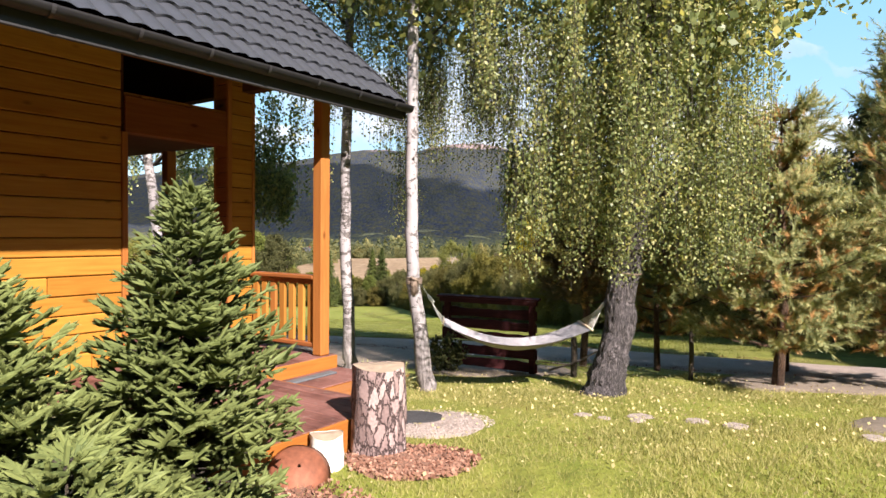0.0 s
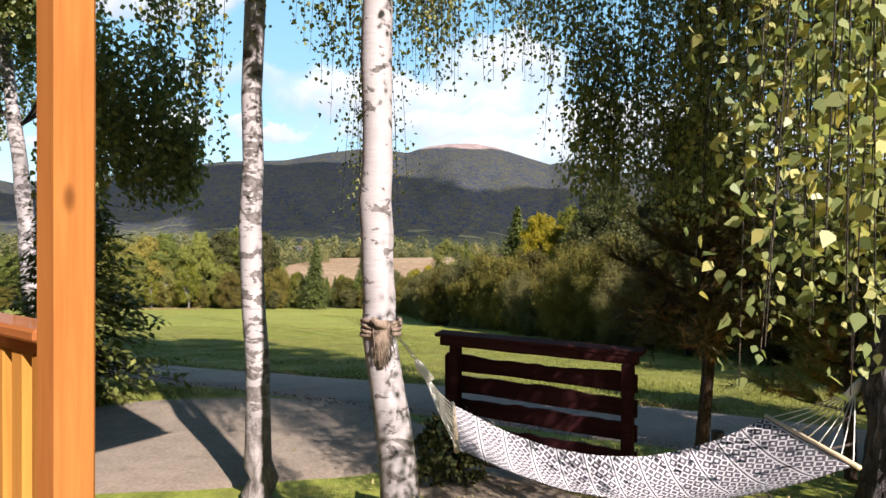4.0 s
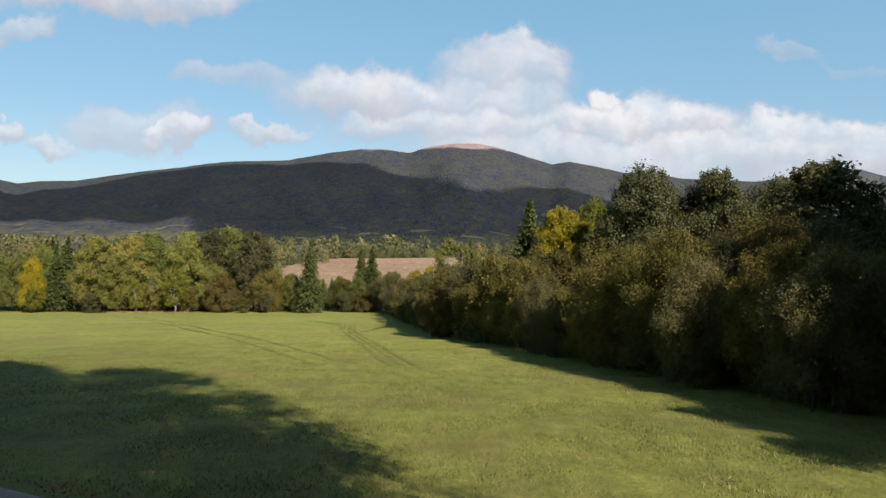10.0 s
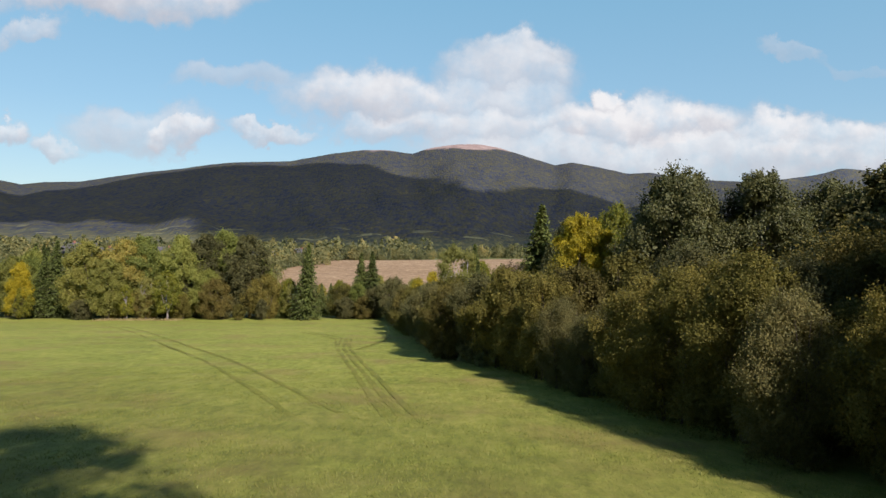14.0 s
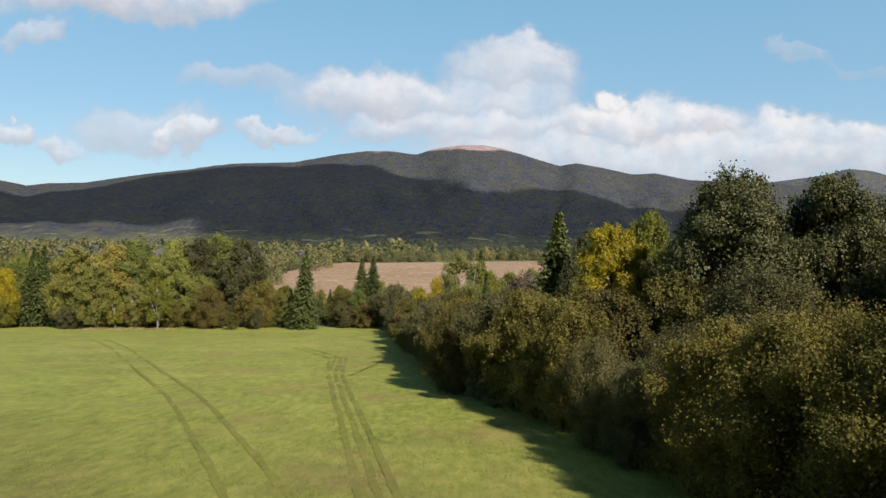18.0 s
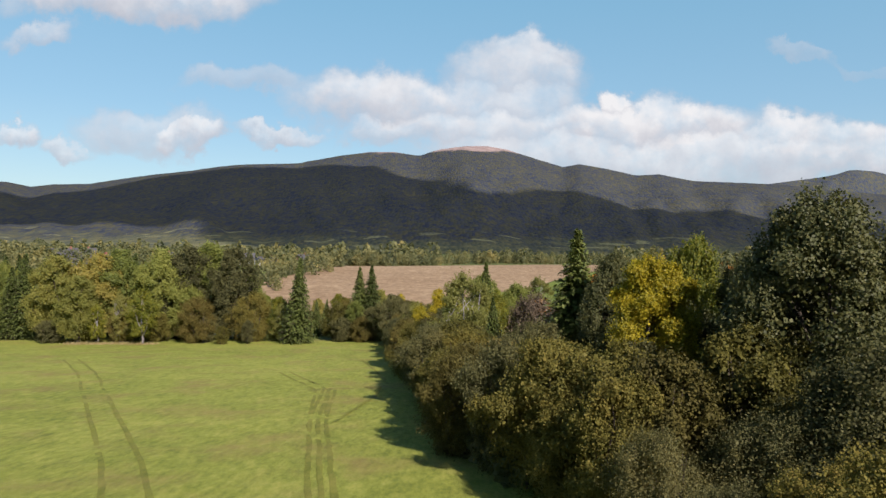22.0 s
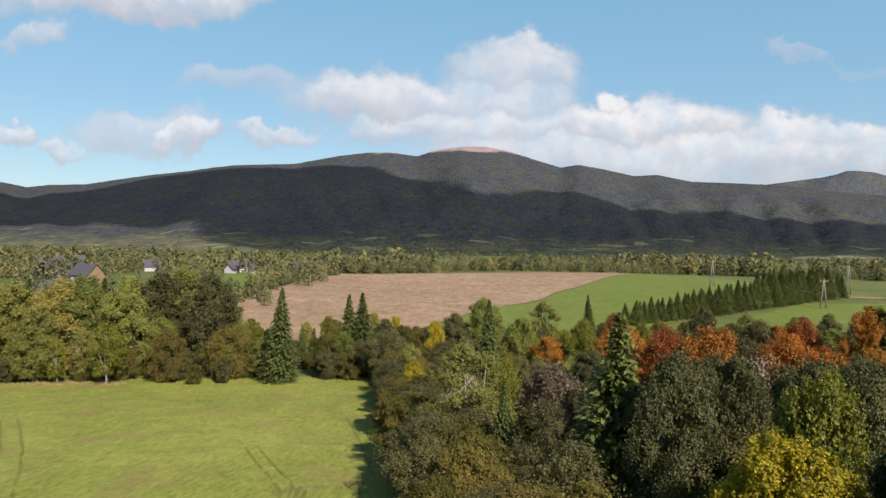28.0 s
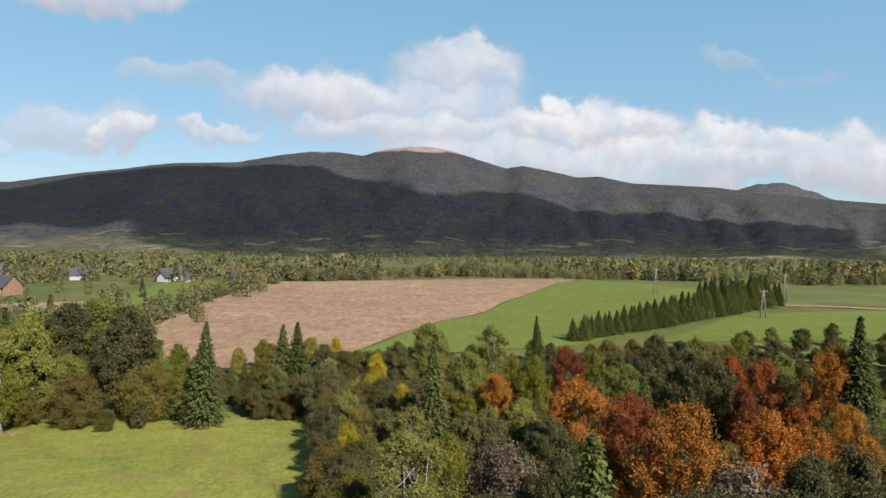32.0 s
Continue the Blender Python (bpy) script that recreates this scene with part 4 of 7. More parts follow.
for x, y, h, kind in ((14.5, -6.5, 8.5, 'K'), (15.0, -1.5, 9.0, 'D'), (14.8, 2.5, 8.5, 'K'), (11.5, -11.0, 8.5, 'K'), (6.5, -13.5, 8.0, 'D'), (1.0, -14.5, 8.0, 'K')):
    stand(x, y, h, kind, 1.25)
# the thicket beside the meadow, row behind row
for row, back in enumerate((1.3, 3.3, 5.6, 8.4, 11.5, 15.5)):
    y = 12.6 + row * 0.6
    while y < 60:
        x = float(edge_x(y)) + back + rng.uniform(-0.6, 0.6)
        h = rng.uniform(2.5, 4.5) + 0.13 * back
        near = row <= 2 and y < 38
        stand(x, y, h, 'n' if near else 'b', 1.0 if row else 0.85)
        y += rng.uniform(1.7, 2.6) * (1 + row * 0.12)
# low growth of the wood past the thicket, lower than its trees
for _ in range(190):
    y = 54 + 86 * rng.uniform() ** 1.1
    x = float(edge_x(y)) + 1.6 + rng.uniform() ** 1.2 * 58
    if 4.0 < x < 8.5 and y < 62:
        continue
    kind = rng.choice(list("bbgggbFGwY" if y > 72 else "bbggggF"))
    stand(x, y, {"b": rng.uniform(3.4, 5.0), "g": rng.uniform(3.4, 5.0), "F": rng.uniform(4.2, 5.8), "G": rng.uniform(4.6, 6.2), "w": rng.uniform(4.6, 6.0), "Y": rng.uniform(3.6, 5.0)}[kind], kind, 1.1)
for _ in range(46):
    y = rng.uniform(52, 110)
    stand(float(edge_x(y)) + rng.uniform(1.0, 4.5), y, rng.uniform(3.2, 4.6), rng.choice(list("bbg")))
# woods along the far side of the meadow
for _ in range(175):
    x = rng.uniform(-130, -7)
    back = rng.uniform(0, 1) ** 1.4 * 30
    y = 106.5 + back + (1 if x > -24 else 0)
    if x > -60 and x < -10 and y > 126:
        continue
    kind = rng.choice(list("DGSSSFSGw" if back > 5 else "bGYFgwb"))
    h = {"b": rng.uniform(3, 5), "D": rng.uniform(8.5, 12.5), "F": rng.uniform(5, 11) if back > 5 else rng.uniform(3, 5.5), "w": rng.uniform(4, 7.5), "G": rng.uniform(3, 5), "g": rng.uniform(3, 4.5), "S": rng.uniform(9, 13), "Y": rng.uniform(4, 9) if back > 5 else rng.uniform(3, 5)}[kind]
    if x > -26:
        h = min(h, 5.5)
    stand(x, y, h, kind)
for _ in range(60):
    x, y = rng.uniform(-70, 95), rng.uniform(136, 158)
    kind = rng.choice(list("bbDYb"))
    stand(x, y - 8 + max(0, x - 4) * 0.22, {"b": rng.uniform(3, 5), "D": rng.uniform(4, 6.5), "Y": rng.uniform(3.5, 5.5)}[kind], kind)
for _ in range(70):
    x = rng.uniform(30, 125)
    y = 116 + (x - 30) * 0.32 + rng.uniform(-14, 14)
    kind = rng.choice(list("bgDYbDG"))
    stand(x, y, {"b": rng.uniform(3, 5), "g": rng.uniform(3, 5), "D": rng.uniform(4.5, 7), "Y": rng.uniform(4, 6.0), "G": rng.uniform(4.5, 7)}[kind], kind)
# a straight row of spruces between the far fields
for i in range(46):
    s = i / 45
    stand(40 + 76 * s + rng.uniform(-0.6, 0.6), 174 + 54 * s + rng.uniform(-0.8, 0.8), rng.uniform(4.6, 5.8) + 4.6 * s, 'S', 1.45)
for i in range(14):
    stand(98 + rng.uniform(0, 26), 226 + rng.uniform(0, 16), rng.uniform(7, 10), 'S', 1.1)

# dark trees before the beeches, and two unseen ones added to shade the thicket's near end
for row in ((7.5, 54, 8.2, 'K', 0.62), (9.3, 56, 8.0, 'K', 0.7), (10.6, 55.2, 8.0, 'K', 0.6), (13.1, 57, 7.6, 'G', 0.8), (13.0, 55, 7.9, 'K', 0.7), (15.4, 57, 7.5, 'G', 0.8), (14.0, 54, 8.1, 'K', 0.7), (17.0, 62, 7.2, 'K', 0.8), (19.7, 63, 7.3, 'G', 0.8), (13.1, 59.5, 7.6, 'p', 0.9),
            (13.5, 8.0, 9.0, 'K', 0.9), (13.8, 19.0, 8.6, 'K', 0.85)):
    stand(*row)

# far woods, uncountable: belts and groves of round and pointed crowns
frng = np.random.default_rng(5)
quads = []


def far_tree(x, y, h, k, sharp):
    t = frng.uniform(0.03, 1, size=k)
    wide = h * (0.20 if sharp else 0.36) * frng.uniform(0.8, 1.25)
    prof = (1 - t) ** 0.8 if sharp else np.sin(np.clip(t * 0.86 + 0.14, 0, 1) * math.pi) ** 0.55
    a = frng.uniform(0, 6.28, size=k)
    lump = 1 + 0.28 * np.sin(a * 3 + frng.uniform(0, 6)) * np.sin(t * 9 + frng.uniform(0, 6))
    r = prof * wide * lump * frng.uniform(0.55, 1.0, size=k) ** 0.5
    c = np.stack([x + np.cos(a) * r, y + np.sin(a) * r, gz(x, y) + t * h], 1)
    out = np.stack([np.cos(a), np.sin(a), t * 0.9], 1)
    quads.append(leaves_at(frng, c, h * 1.55 / math.sqrt(k), 0.8, 0.1, out / np.linalg.norm(out, axis=1, keepdims=True), 0.72))


def open_field(x, y):
    if -58 + (y - 160) * -0.03 < x < 128 and y < 346 and y > 140:
        return True
    return 75 < x < 240 and y < 312 and y > 178 + x * 0.12


# the belt behind the fields, groves round the houses, hedges at the field's edge
for _ in range(1000):
    x = frng.uniform(-70, 300)
    y = 350 + frng.uniform() ** 1.6 * 90 + 14 * math.sin(x * 0.05)
    if noise.noise(Vector((x * 0.03, y * 0.012, 6))) < -0.25:
        continue
    grove = noise.noise(Vector((x * 0.022, y * 0.01, 0)))
    far_tree(x, y, frng.uniform(2.2, 5.5) * (1 + 2.2 * max(0, grove)), 230, frng.uniform() < (0.7 if noise.noise(Vector((x * 0.03, 3, 2))) > 0.2 else 0.1))
for _ in range(900):
    x = frng.uniform(-280, -46)
    y = frng.uniform(140, 330)
    if -150 < x < -60 and 218 < y < 350 and frng.uniform() < (0.86 if y < 300 else 0.45):
        continue
    if noise.noise(Vector((x * 0.02, y * 0.02, 3))) < -0.08 or x / (y - 32) < -0.95:
        continue
    far_tree(x, y, frng.uniform(3.5, 7.5) + (3 if y > 300 or x < -130 else 0), 185, frng.uniform() < 0.22)
for _ in range(90):
    t = frng.uniform()
    x, y = -58 - 4 * t + frng.normal() * 2, 165 + 150 * t
    far_tree(x, y, frng.uniform(2.5, 5), 110, False)
for _ in range(2600):
    d = 330 + 1250 * frng.uniform() ** 1.4
    u = frng.uniform(-0.95, 0.95)
    x, y = u * d, 32 + d
    if open_field(x, y) or (noise.noise(Vector((x * 0.009, y * 0.004, 8))) < 0.08 and d < 1000):
        continue
    far_tree(x, y, frng.uniform(6, 13), 72, frng.uniform() < 0.3)
tagged(new("far_woods", fast_mesh("far_woods", np.concatenate(quads), 4, M_FARLEAF)), "far belts of mixed trees across the valley", "woods", kind="stuff")

# low growth that covers the floor of the woods
urng = np.random.default_rng(6)
n = 60000
uy = 44 + 110 * urng.uniform(0, 1, n) ** 1.3
ux = edge_x(uy) + 0.8 + urng.uniform(0, 1, n) ** 1.25 * 62
uz = ground_z(ux, uy) + urng.uniform(0.05, 1.1, n) * (0.5 + 0.5 * np.sin(ux * 0.9) * np.sin(uy * 0.7))
tagged(new("undergrowth", fast_mesh("undergrowth", leaves_at(urng, np.stack([ux, uy, uz], 1), 0.34, 0.8, 0.1), 4, M_FARLEAF)), "low brambles and saplings on the woodland floor", "undergrowth", kind="stuff")
# ======== the wooden house with its veranda ========
M_WALL = wood_mat("honey_stained_boards", (0.27, 0.105, 0.016), (0.42, 0.200, 0.034), 1, 0.7, True)
# side and gable boards, darker and redder than the front ones
M_WALLX = wood_mat("redder_boards_across", (0.20, 0.062, 0.018), (0.31, 0.112, 0.030), 0, 0.7, True)
M_WALLZ = wood_mat("honey_stained_balusters", (0.25, 0.098, 0.020), (0.41, 0.195, 0.042), 2, 0.7, False)
M_POST = wood_mat("orange_stained_timber", (0.24, 0.080, 0.020), (0.38, 0.150, 0.040), 2, 0.7, True)
M_RAIL = wood_mat("orange_stained_rail", (0.20, 0.066, 0.022), (0.31, 0.112, 0.036), 0, 0.5, True, 0.2)
M_DECK = wood_mat("red_brown_deck_boards", (0.12, 0.050, 0.040), (0.22, 0.102, 0.086), 0, 0.65, False, 0.0, 0.6)
M_TRIM = wood_mat("orange_step_board", (0.25, 0.085, 0.018), (0.38, 0.15, 0.034), 1, 0.5, False, 0.1)
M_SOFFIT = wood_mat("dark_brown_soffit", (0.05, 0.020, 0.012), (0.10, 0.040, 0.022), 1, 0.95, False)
# darker, redder copy of the wall stain: the beam's shade is in the colour
M_BEAM = wood_mat("shade_toned_beam", (0.16, 0.048, 0.016), (0.25, 0.085, 0.026), 1, 0.8, True)
M_ROOF = solid("anthracite_roof_sheet", (0.040, 0.042, 0.052), 0.5, 0.0, 0.2, 6.0, 0.03)
M_GUTTER = solid("dark_gutter_sheet", (0.022, 0.020, 0.022), 0.55, 0.0, 0.15, 8.0, 0.02)
M_SLATE = solid("grey_slate", (0.09, 0.095, 0.105), 0.7, 0.0, 0.3, 20.0, 0.3)
M_DARKSLAB = solid("dark_matte_slab", (0.035, 0.032, 0.035), 0.95, 0.0, 0.3, 20.0, 0.3)
M_LAMP = solid("dark_lamp_metal", (0.05, 0.05, 0.055), 0.4, 0.6, 0.1)

house = thing("house", "honey-stained timber house with dark metal roof and veranda", "house")
house.matrix_basis = pose(-1.39, 7.30, 0, 0, 0, -34)
hz = random.Random(4)
DECK = 0.19
# long wall of horizontal boards, then its corner board
wall = part("wall", mesh_of("wall", *(lambda q: ([v.co[:] for v in q.verts], [[v.index for v in f.verts] for f in q.faces]))(box_bm(-1.36, -9.0, -0.1, -1.235, -1.62, 4.55)), M_SOFFIT), house)
z = DECK + 0.01
while z < 4.4:
    y0 = -9.0
    while y0 < -1.66:
        y1 = min(-1.66, y0 + hz.uniform(5.5, 12.0))
        box("board", (-1.235, y0 + 0.002, z), (-1.20 + hz.uniform(-0.002, 0.002), y1 - 0.002, z + 0.182), M_WALL, wall, bev=0.010)
        y0 = y1
    z += 0.190
box("corner_board", (-1.37, -1.66, DECK), (-1.185, -1.60, 2.62), M_POST, wall)
# end wall of the house behind the veranda
gable = part("wall", mesh_of("wall", *(lambda q: ([v.co[:] for v in q.verts], [[v.index for v in f.verts] for f in q.faces]))(box_bm(-6.0, -1.76, -0.1, -1.37, -1.66, 4.55)), M_SOFFIT), house)
z = DECK + 0.01
while z < 2.6:
    box("board", (-6.0, -1.66, z), (-1.37, -1.63, z + 0.182), M_WALLX, gable, bev=0.010)
    z += 0.190
# boarded pillar between the veranda openings
pillar = part("pillar", mesh_of("pillar", *(lambda q: ([v.co[:] for v in q.verts], [[v.index for v in f.verts] for f in q.faces]))(box_bm(-1.45, -0.33, DECK, -1.22, 0.02, 4.2)), M_SOFFIT), house)
z = DECK + 0.01
while z < 4.1:
    box("board", (-1.22, -0.305, z), (-1.195, 0.0, z + 0.168), M_WALL, pillar, bev=0.008)
    box("board", (-1.44, -0.355, z), (-1.23, -0.33, z + 0.168), M_WALLX, pillar, bev=0.008)
    z += 0.176
for lo, hi in (((-1.225, -0.362, DECK), (-1.185, -0.305, 4.1)), ((-1.225, 0.0, DECK), (-1.185, 0.04, 4.1)), ((-1.47, -0.362, DECK), (-1.43, -0.31, 4.1))):
    box("corner_board", lo, hi, M_POST, pillar)
# beam and slatted vent over the opening
box("beam", (-1.37, -1.62, 2.62), (-1.20, -0.36, 3.00), M_BEAM, house)
box("beam", (-1.35, -1.62, 3.44), (-1.21, -0.36, 4.2), M_BEAM, house)
vent = box("vent_sill", (-1.33, -1.62, 3.00), (-1.22, -0.36, 3.035), M_POST, house)
for i in range(9):
    y0 = -1.60 + i * 0.138
    box("slat", (-1.29, y0, 3.035), (-1.26, y0 + 0.122 - (0.02 if i % 3 == 1 else 0), 3.44), M_POST, vent, bev=0.004)
# eave beams take the soffit's dark brown, standing in for shade under the eave
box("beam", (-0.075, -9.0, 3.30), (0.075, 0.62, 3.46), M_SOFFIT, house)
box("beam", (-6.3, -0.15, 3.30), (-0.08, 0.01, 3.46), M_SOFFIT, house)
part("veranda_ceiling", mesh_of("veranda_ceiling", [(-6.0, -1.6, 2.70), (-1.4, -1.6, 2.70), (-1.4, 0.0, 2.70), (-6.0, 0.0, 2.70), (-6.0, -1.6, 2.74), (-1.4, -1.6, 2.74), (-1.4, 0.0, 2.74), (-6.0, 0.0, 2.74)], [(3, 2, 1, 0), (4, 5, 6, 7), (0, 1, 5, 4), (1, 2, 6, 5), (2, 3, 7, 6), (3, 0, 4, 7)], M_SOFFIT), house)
# posts
for a in (0.0, -2.95, -5.6):
    p = box("post", (a - 0.07, -0.07, DECK), (a + 0.07, 0.07, 3.30), M_POST, house, bev=0.012)
    if a == 0.0:
        box("lamp_arm", (0.07, -0.03, 2.52), (0.12, 0.03, 2.66), M_LAMP, p)
        box("spot_lamp", (0.12, -0.04, 2.42), (0.20, 0.04, 2.50), M_LAMP, p, "small dark outdoor spot lamp")


def railing(a0, a1):
    """Railing bay: a shaped handrail, a bottom rail and flat balusters."""
    r = box("handrail", (a0, -0.075, 1.055), (a1, 0.075, 1.105), M_RAIL, house, "orange-stained handrail", bev=0.012)
    box("top_rail", (a0, -0.03, 1.0), (a1, 0.03, 1.055), M_RAIL, house)
    box("bottom_rail", (a0, -0.055, 0.27), (a1, 0.055, 0.33), M_RAIL, house, bev=0.014)
    n = max(2, round((a1 - a0) / 0.155))
    for i in range(n):
        c = a0 + (i + 0.5) * (a1 - a0) / n
        box("baluster", (c - 0.046, 0.0 - 0.028, 0.33), (c + 0.046, 0.012, 1.0), M_POST if i % 5 == 2 else M_WALLZ, house, bev=0.006)


railing(-1.18, -0.07)
railing(-2.88, -1.46)
railing(-5.53, -3.02)
# deck boards run out from the house; the corner holds two low steps
y0 = -8.0
while y0 < 0.12:
    hi = 1.95 if y0 < -1.26 else 0.10
    lo = -1.19 if y0 < -1.62 else -6.0
    box("deck_board", (lo, y0, DECK - 0.035), (hi, y0 + 0.137, DECK - hz.uniform(0, 0.003)), M_DECK, house, bev=0.006)
    y0 += 0.143
box("deck_frame", (-6.0, -8.0, -0.35), (0.07, 0.12, DECK - 0.036), M_SOFFIT, house)
box("deck_frame", (0.071, -8.0, -0.35), (1.92, -1.14, DECK - 0.036), M_SOFFIT, house)
box("step_riser", (0.10, -1.12, -0.02), (0.128, 0.14, DECK - 0.004), M_TRIM, house, "orange-stained riser board")
box("step_riser", (0.128, -1.145, -0.2), (1.95, -1.118, DECK - 0.004), M_RAIL, house)
box("step_riser", (1.951, -8.0, -0.35), (1.98, -1.118, DECK - 0.004), M_TRIM, house, "orange-stained riser board")
step = box("step", (0.129, -1.117, -0.35), (1.06, 0.16, 0.03), M_TRIM, house, "low step with red-brown tread", bev=0.01)
box("tread_board", (0.13, -1.11, 0.031), (0.70, 0.15, 0.045), M_DECK, house, bev=0.004)
# roof: both slopes, sheet tiles, underside, gutter
TAN = 0.865
EA, EZ, RA = 0.66, 3.10, -3.60
RB0, RB1 = -9.6, 0.68


def roof_panel(b0, b1, name="roof_sheet"):
    nb, ns = max(6, int((b1 - b0) / 0.0245)), 8 * 16
    slope = math.hypot(EA - RA, (EA - RA) * TAN)
    dx, dz = (RA - EA) / slope, (EA - RA) * TAN / slope
    rows = []
    for j in range(17):
        for q in ((0.0, 0.030), (0.06, 0.020), (0.5, 0.010), (0.98, 0.002)):
            rows.append(((j + q[0]) / 17, q[1]))
    rows.append((1.0, 0.0))
    vs, fs = [], []
    for t, lift in rows:
        for i in range(nb + 1):
            b = b0 + (b1 - b0) * i / nb
            w = 0.5 + 0.5 * math.cos(b / 0.183 * 2 * math.pi)
            h = lift + 0.028 * (w ** 0.6)
            s = t * slope - 0.014 * (w if lift > 0.015 else 0)
            vs.append((EA + dx * s + dz * h, b, EZ + dz * s - dx * h))
    for j in range(len(rows) - 1):
        for i in range(nb):
            a = j * (nb + 1) + i
            fs.append((a, a + 1, a + nb + 2, a + nb + 1))
    return part(name, mesh_of(name, vs, fs, M_ROOF, False), house)


b = RB0
while b < RB1 - 0.1:
    roof_panel(b, min(b + 1.098, RB1))
    b += 1.098
rz = EZ + (EA - RA) * TAN
part("roof_slope", mesh_of("roof_slope", [(RA, RB0, rz), (2 * RA - EA, RB0, EZ), (2 * RA - EA, RB1, EZ), (RA, RB1, rz), (RA, RB0, rz - .06), (2 * RA - EA, RB0, EZ - .06), (2 * RA - EA, RB1, EZ - .06), (RA, RB1, rz - .06)],
     [(0, 1, 2, 3), (7, 6, 5, 4), (0, 4, 5, 1), (1, 5, 6, 2), (2, 6, 7, 3)], M_ROOF), house)
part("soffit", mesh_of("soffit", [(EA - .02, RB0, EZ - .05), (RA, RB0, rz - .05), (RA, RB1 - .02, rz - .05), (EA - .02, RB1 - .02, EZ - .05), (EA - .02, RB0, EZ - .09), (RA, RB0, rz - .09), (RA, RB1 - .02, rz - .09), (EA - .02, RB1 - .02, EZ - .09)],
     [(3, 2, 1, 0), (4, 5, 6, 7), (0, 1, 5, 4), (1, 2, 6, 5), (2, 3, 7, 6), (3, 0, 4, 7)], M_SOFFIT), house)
box("fascia", (EA - 0.045, RB0, EZ - 0.20), (EA - 0.015, RB1, EZ - 0.03), M_GUTTER, house)
vs, fs = [], []
prof = [(math.cos(a), math.sin(a)) for a in np.linspace(math.pi, 2 * math.pi, 13)]
ring = [(EA + 0.055 + 0.07 * c, EZ - 0.03 + 0.075 * s) for c, s in prof] + [(EA + 0.055 + 0.062 * c, EZ - 0.03 + 0.067 * s) for c, s in prof[::-1]]
for b in (RB0, RB1 + 0.03):
    vs += [(x, b, q) for x, q in ring]
n = len(ring)
fs = [(i, (i + 1) % n, n + (i + 1) % n, n + i) for i in range(n)] + [tuple(range(n, n + 13))]
gutter = part("gutter", mesh_of("gutter", vs, fs, M_GUTTER, True), house, "dark half-round roof gutter")
for i in range(17):
    b = RB1 - 0.3 - i * 0.6
    rg = [(EA + 0.055 + 0.076 * c, EZ - 0.03 + 0.081 * s) for c, s in prof]
    vv = [(x, b - 0.014, q) for x, q in rg] + [(x, b + 0.014, q) for x, q in rg]
    part("gutter_bracket", mesh_of("gutter_bracket", vv, [(k, k + 1, 14 + k, 13 + k) for k in range(12)], M_GUTTER), gutter)
# verge flashing up the gable edge
box_v = [(EA, RB1, EZ), (RA, RB1, rz), (RA, RB1 + .035, rz), (EA, RB1 + .035, EZ)]
part("verge_flashing", mesh_of("verge_flashing", [(x, y, q + .045) for x, y, q in box_v] + [(x, y, q - .16) for x, y, q in box_v], [(0, 1, 2, 3), (7, 6, 5, 4), (0, 4, 5, 1), (1, 5, 6, 2), (2, 6, 7, 3), (3, 7, 4, 0)], M_GUTTER), house)
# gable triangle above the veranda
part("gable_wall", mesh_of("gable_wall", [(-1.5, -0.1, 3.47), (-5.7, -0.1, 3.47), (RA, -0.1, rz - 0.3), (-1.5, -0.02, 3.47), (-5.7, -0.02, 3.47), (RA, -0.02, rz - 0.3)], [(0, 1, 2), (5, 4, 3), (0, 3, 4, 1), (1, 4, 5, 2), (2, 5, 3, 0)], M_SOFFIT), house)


def at_house(a, b, z):
    return house.matrix_basis @ Vector((a, b, z))


# slate slabs lie on the step
for a0, a1, b0, b1 in ((0.26, 0.37, -0.80, -0.12),):
    bm = box_bm(-(a1 - a0) / 2, -(b1 - b0) / 2, 0, (a1 - a0) / 2, (b1 - b0) / 2, 0.022, 0.006)
    c = at_house((a0 + a1) / 2, (b0 + b1) / 2, 0.045 if a0 < 0.5 else 0.03)
    tagged(bm_part("slate_slab", bm, M_SLATE, None, "", Matrix.Translation(c) @ pose(0, 0, 0, 0, 0, -34)), "grey slate slab lying on the wooden step", "slab", "slate slabs")

# ======== birches and the hammock in the yard ========
yrng = np.random.default_rng(77)


def strands(rng, anchors, lengths, leaf, gap=0.028, sway=0.07):
    """Hanging twigs set with leaves: returns leaf corners and twig lines."""
    pts, lines = [], []
    for (x, y, z), ln in zip(anchors, lengths):
        n = max(4, int(ln / gap))
        t = np.linspace(0, 1, n)
        dx, dy = rng.normal() * sway, rng.normal() * sway
        px = x + dx * t ** 0.6 + rng.normal(size=n) * 0.06
        py = y + dy * t ** 0.6 + rng.normal(size=n) * 0.055
        pz = z - ln * t
        pts.append(np.stack([px, py, pz], 1))
        lines.append(((x, y, z), (x + dx * 0.66, y + dy * 0.66, z - ln * 0.5), (x + dx, y + dy, z - ln)))
    return leaves_at(rng, np.concatenate(pts), leaf, 0.85, 0.5, ovate=True), lines


def twig_mesh(name, lines, material, r=0.0024):
    vs, fs = [], []
    for ln in lines:
        for a, b in zip(ln[:-1], ln[1:]):
            o = len(vs)
            for p, w in ((a, r), (b, r * 0.7)):
                vs += [(p[0] + w, p[1], p[2]), (p[0] - w * 0.5, p[1] + w * 0.87, p[2]), (p[0] - w * 0.5, p[1] - w * 0.87, p[2])]
            fs += [(o, o + 1, o + 4, o + 3), (o + 1, o + 2, o + 5, o + 4), (o + 2, o, o + 3, o + 5)]
    return mesh_of(name, vs, fs, material)


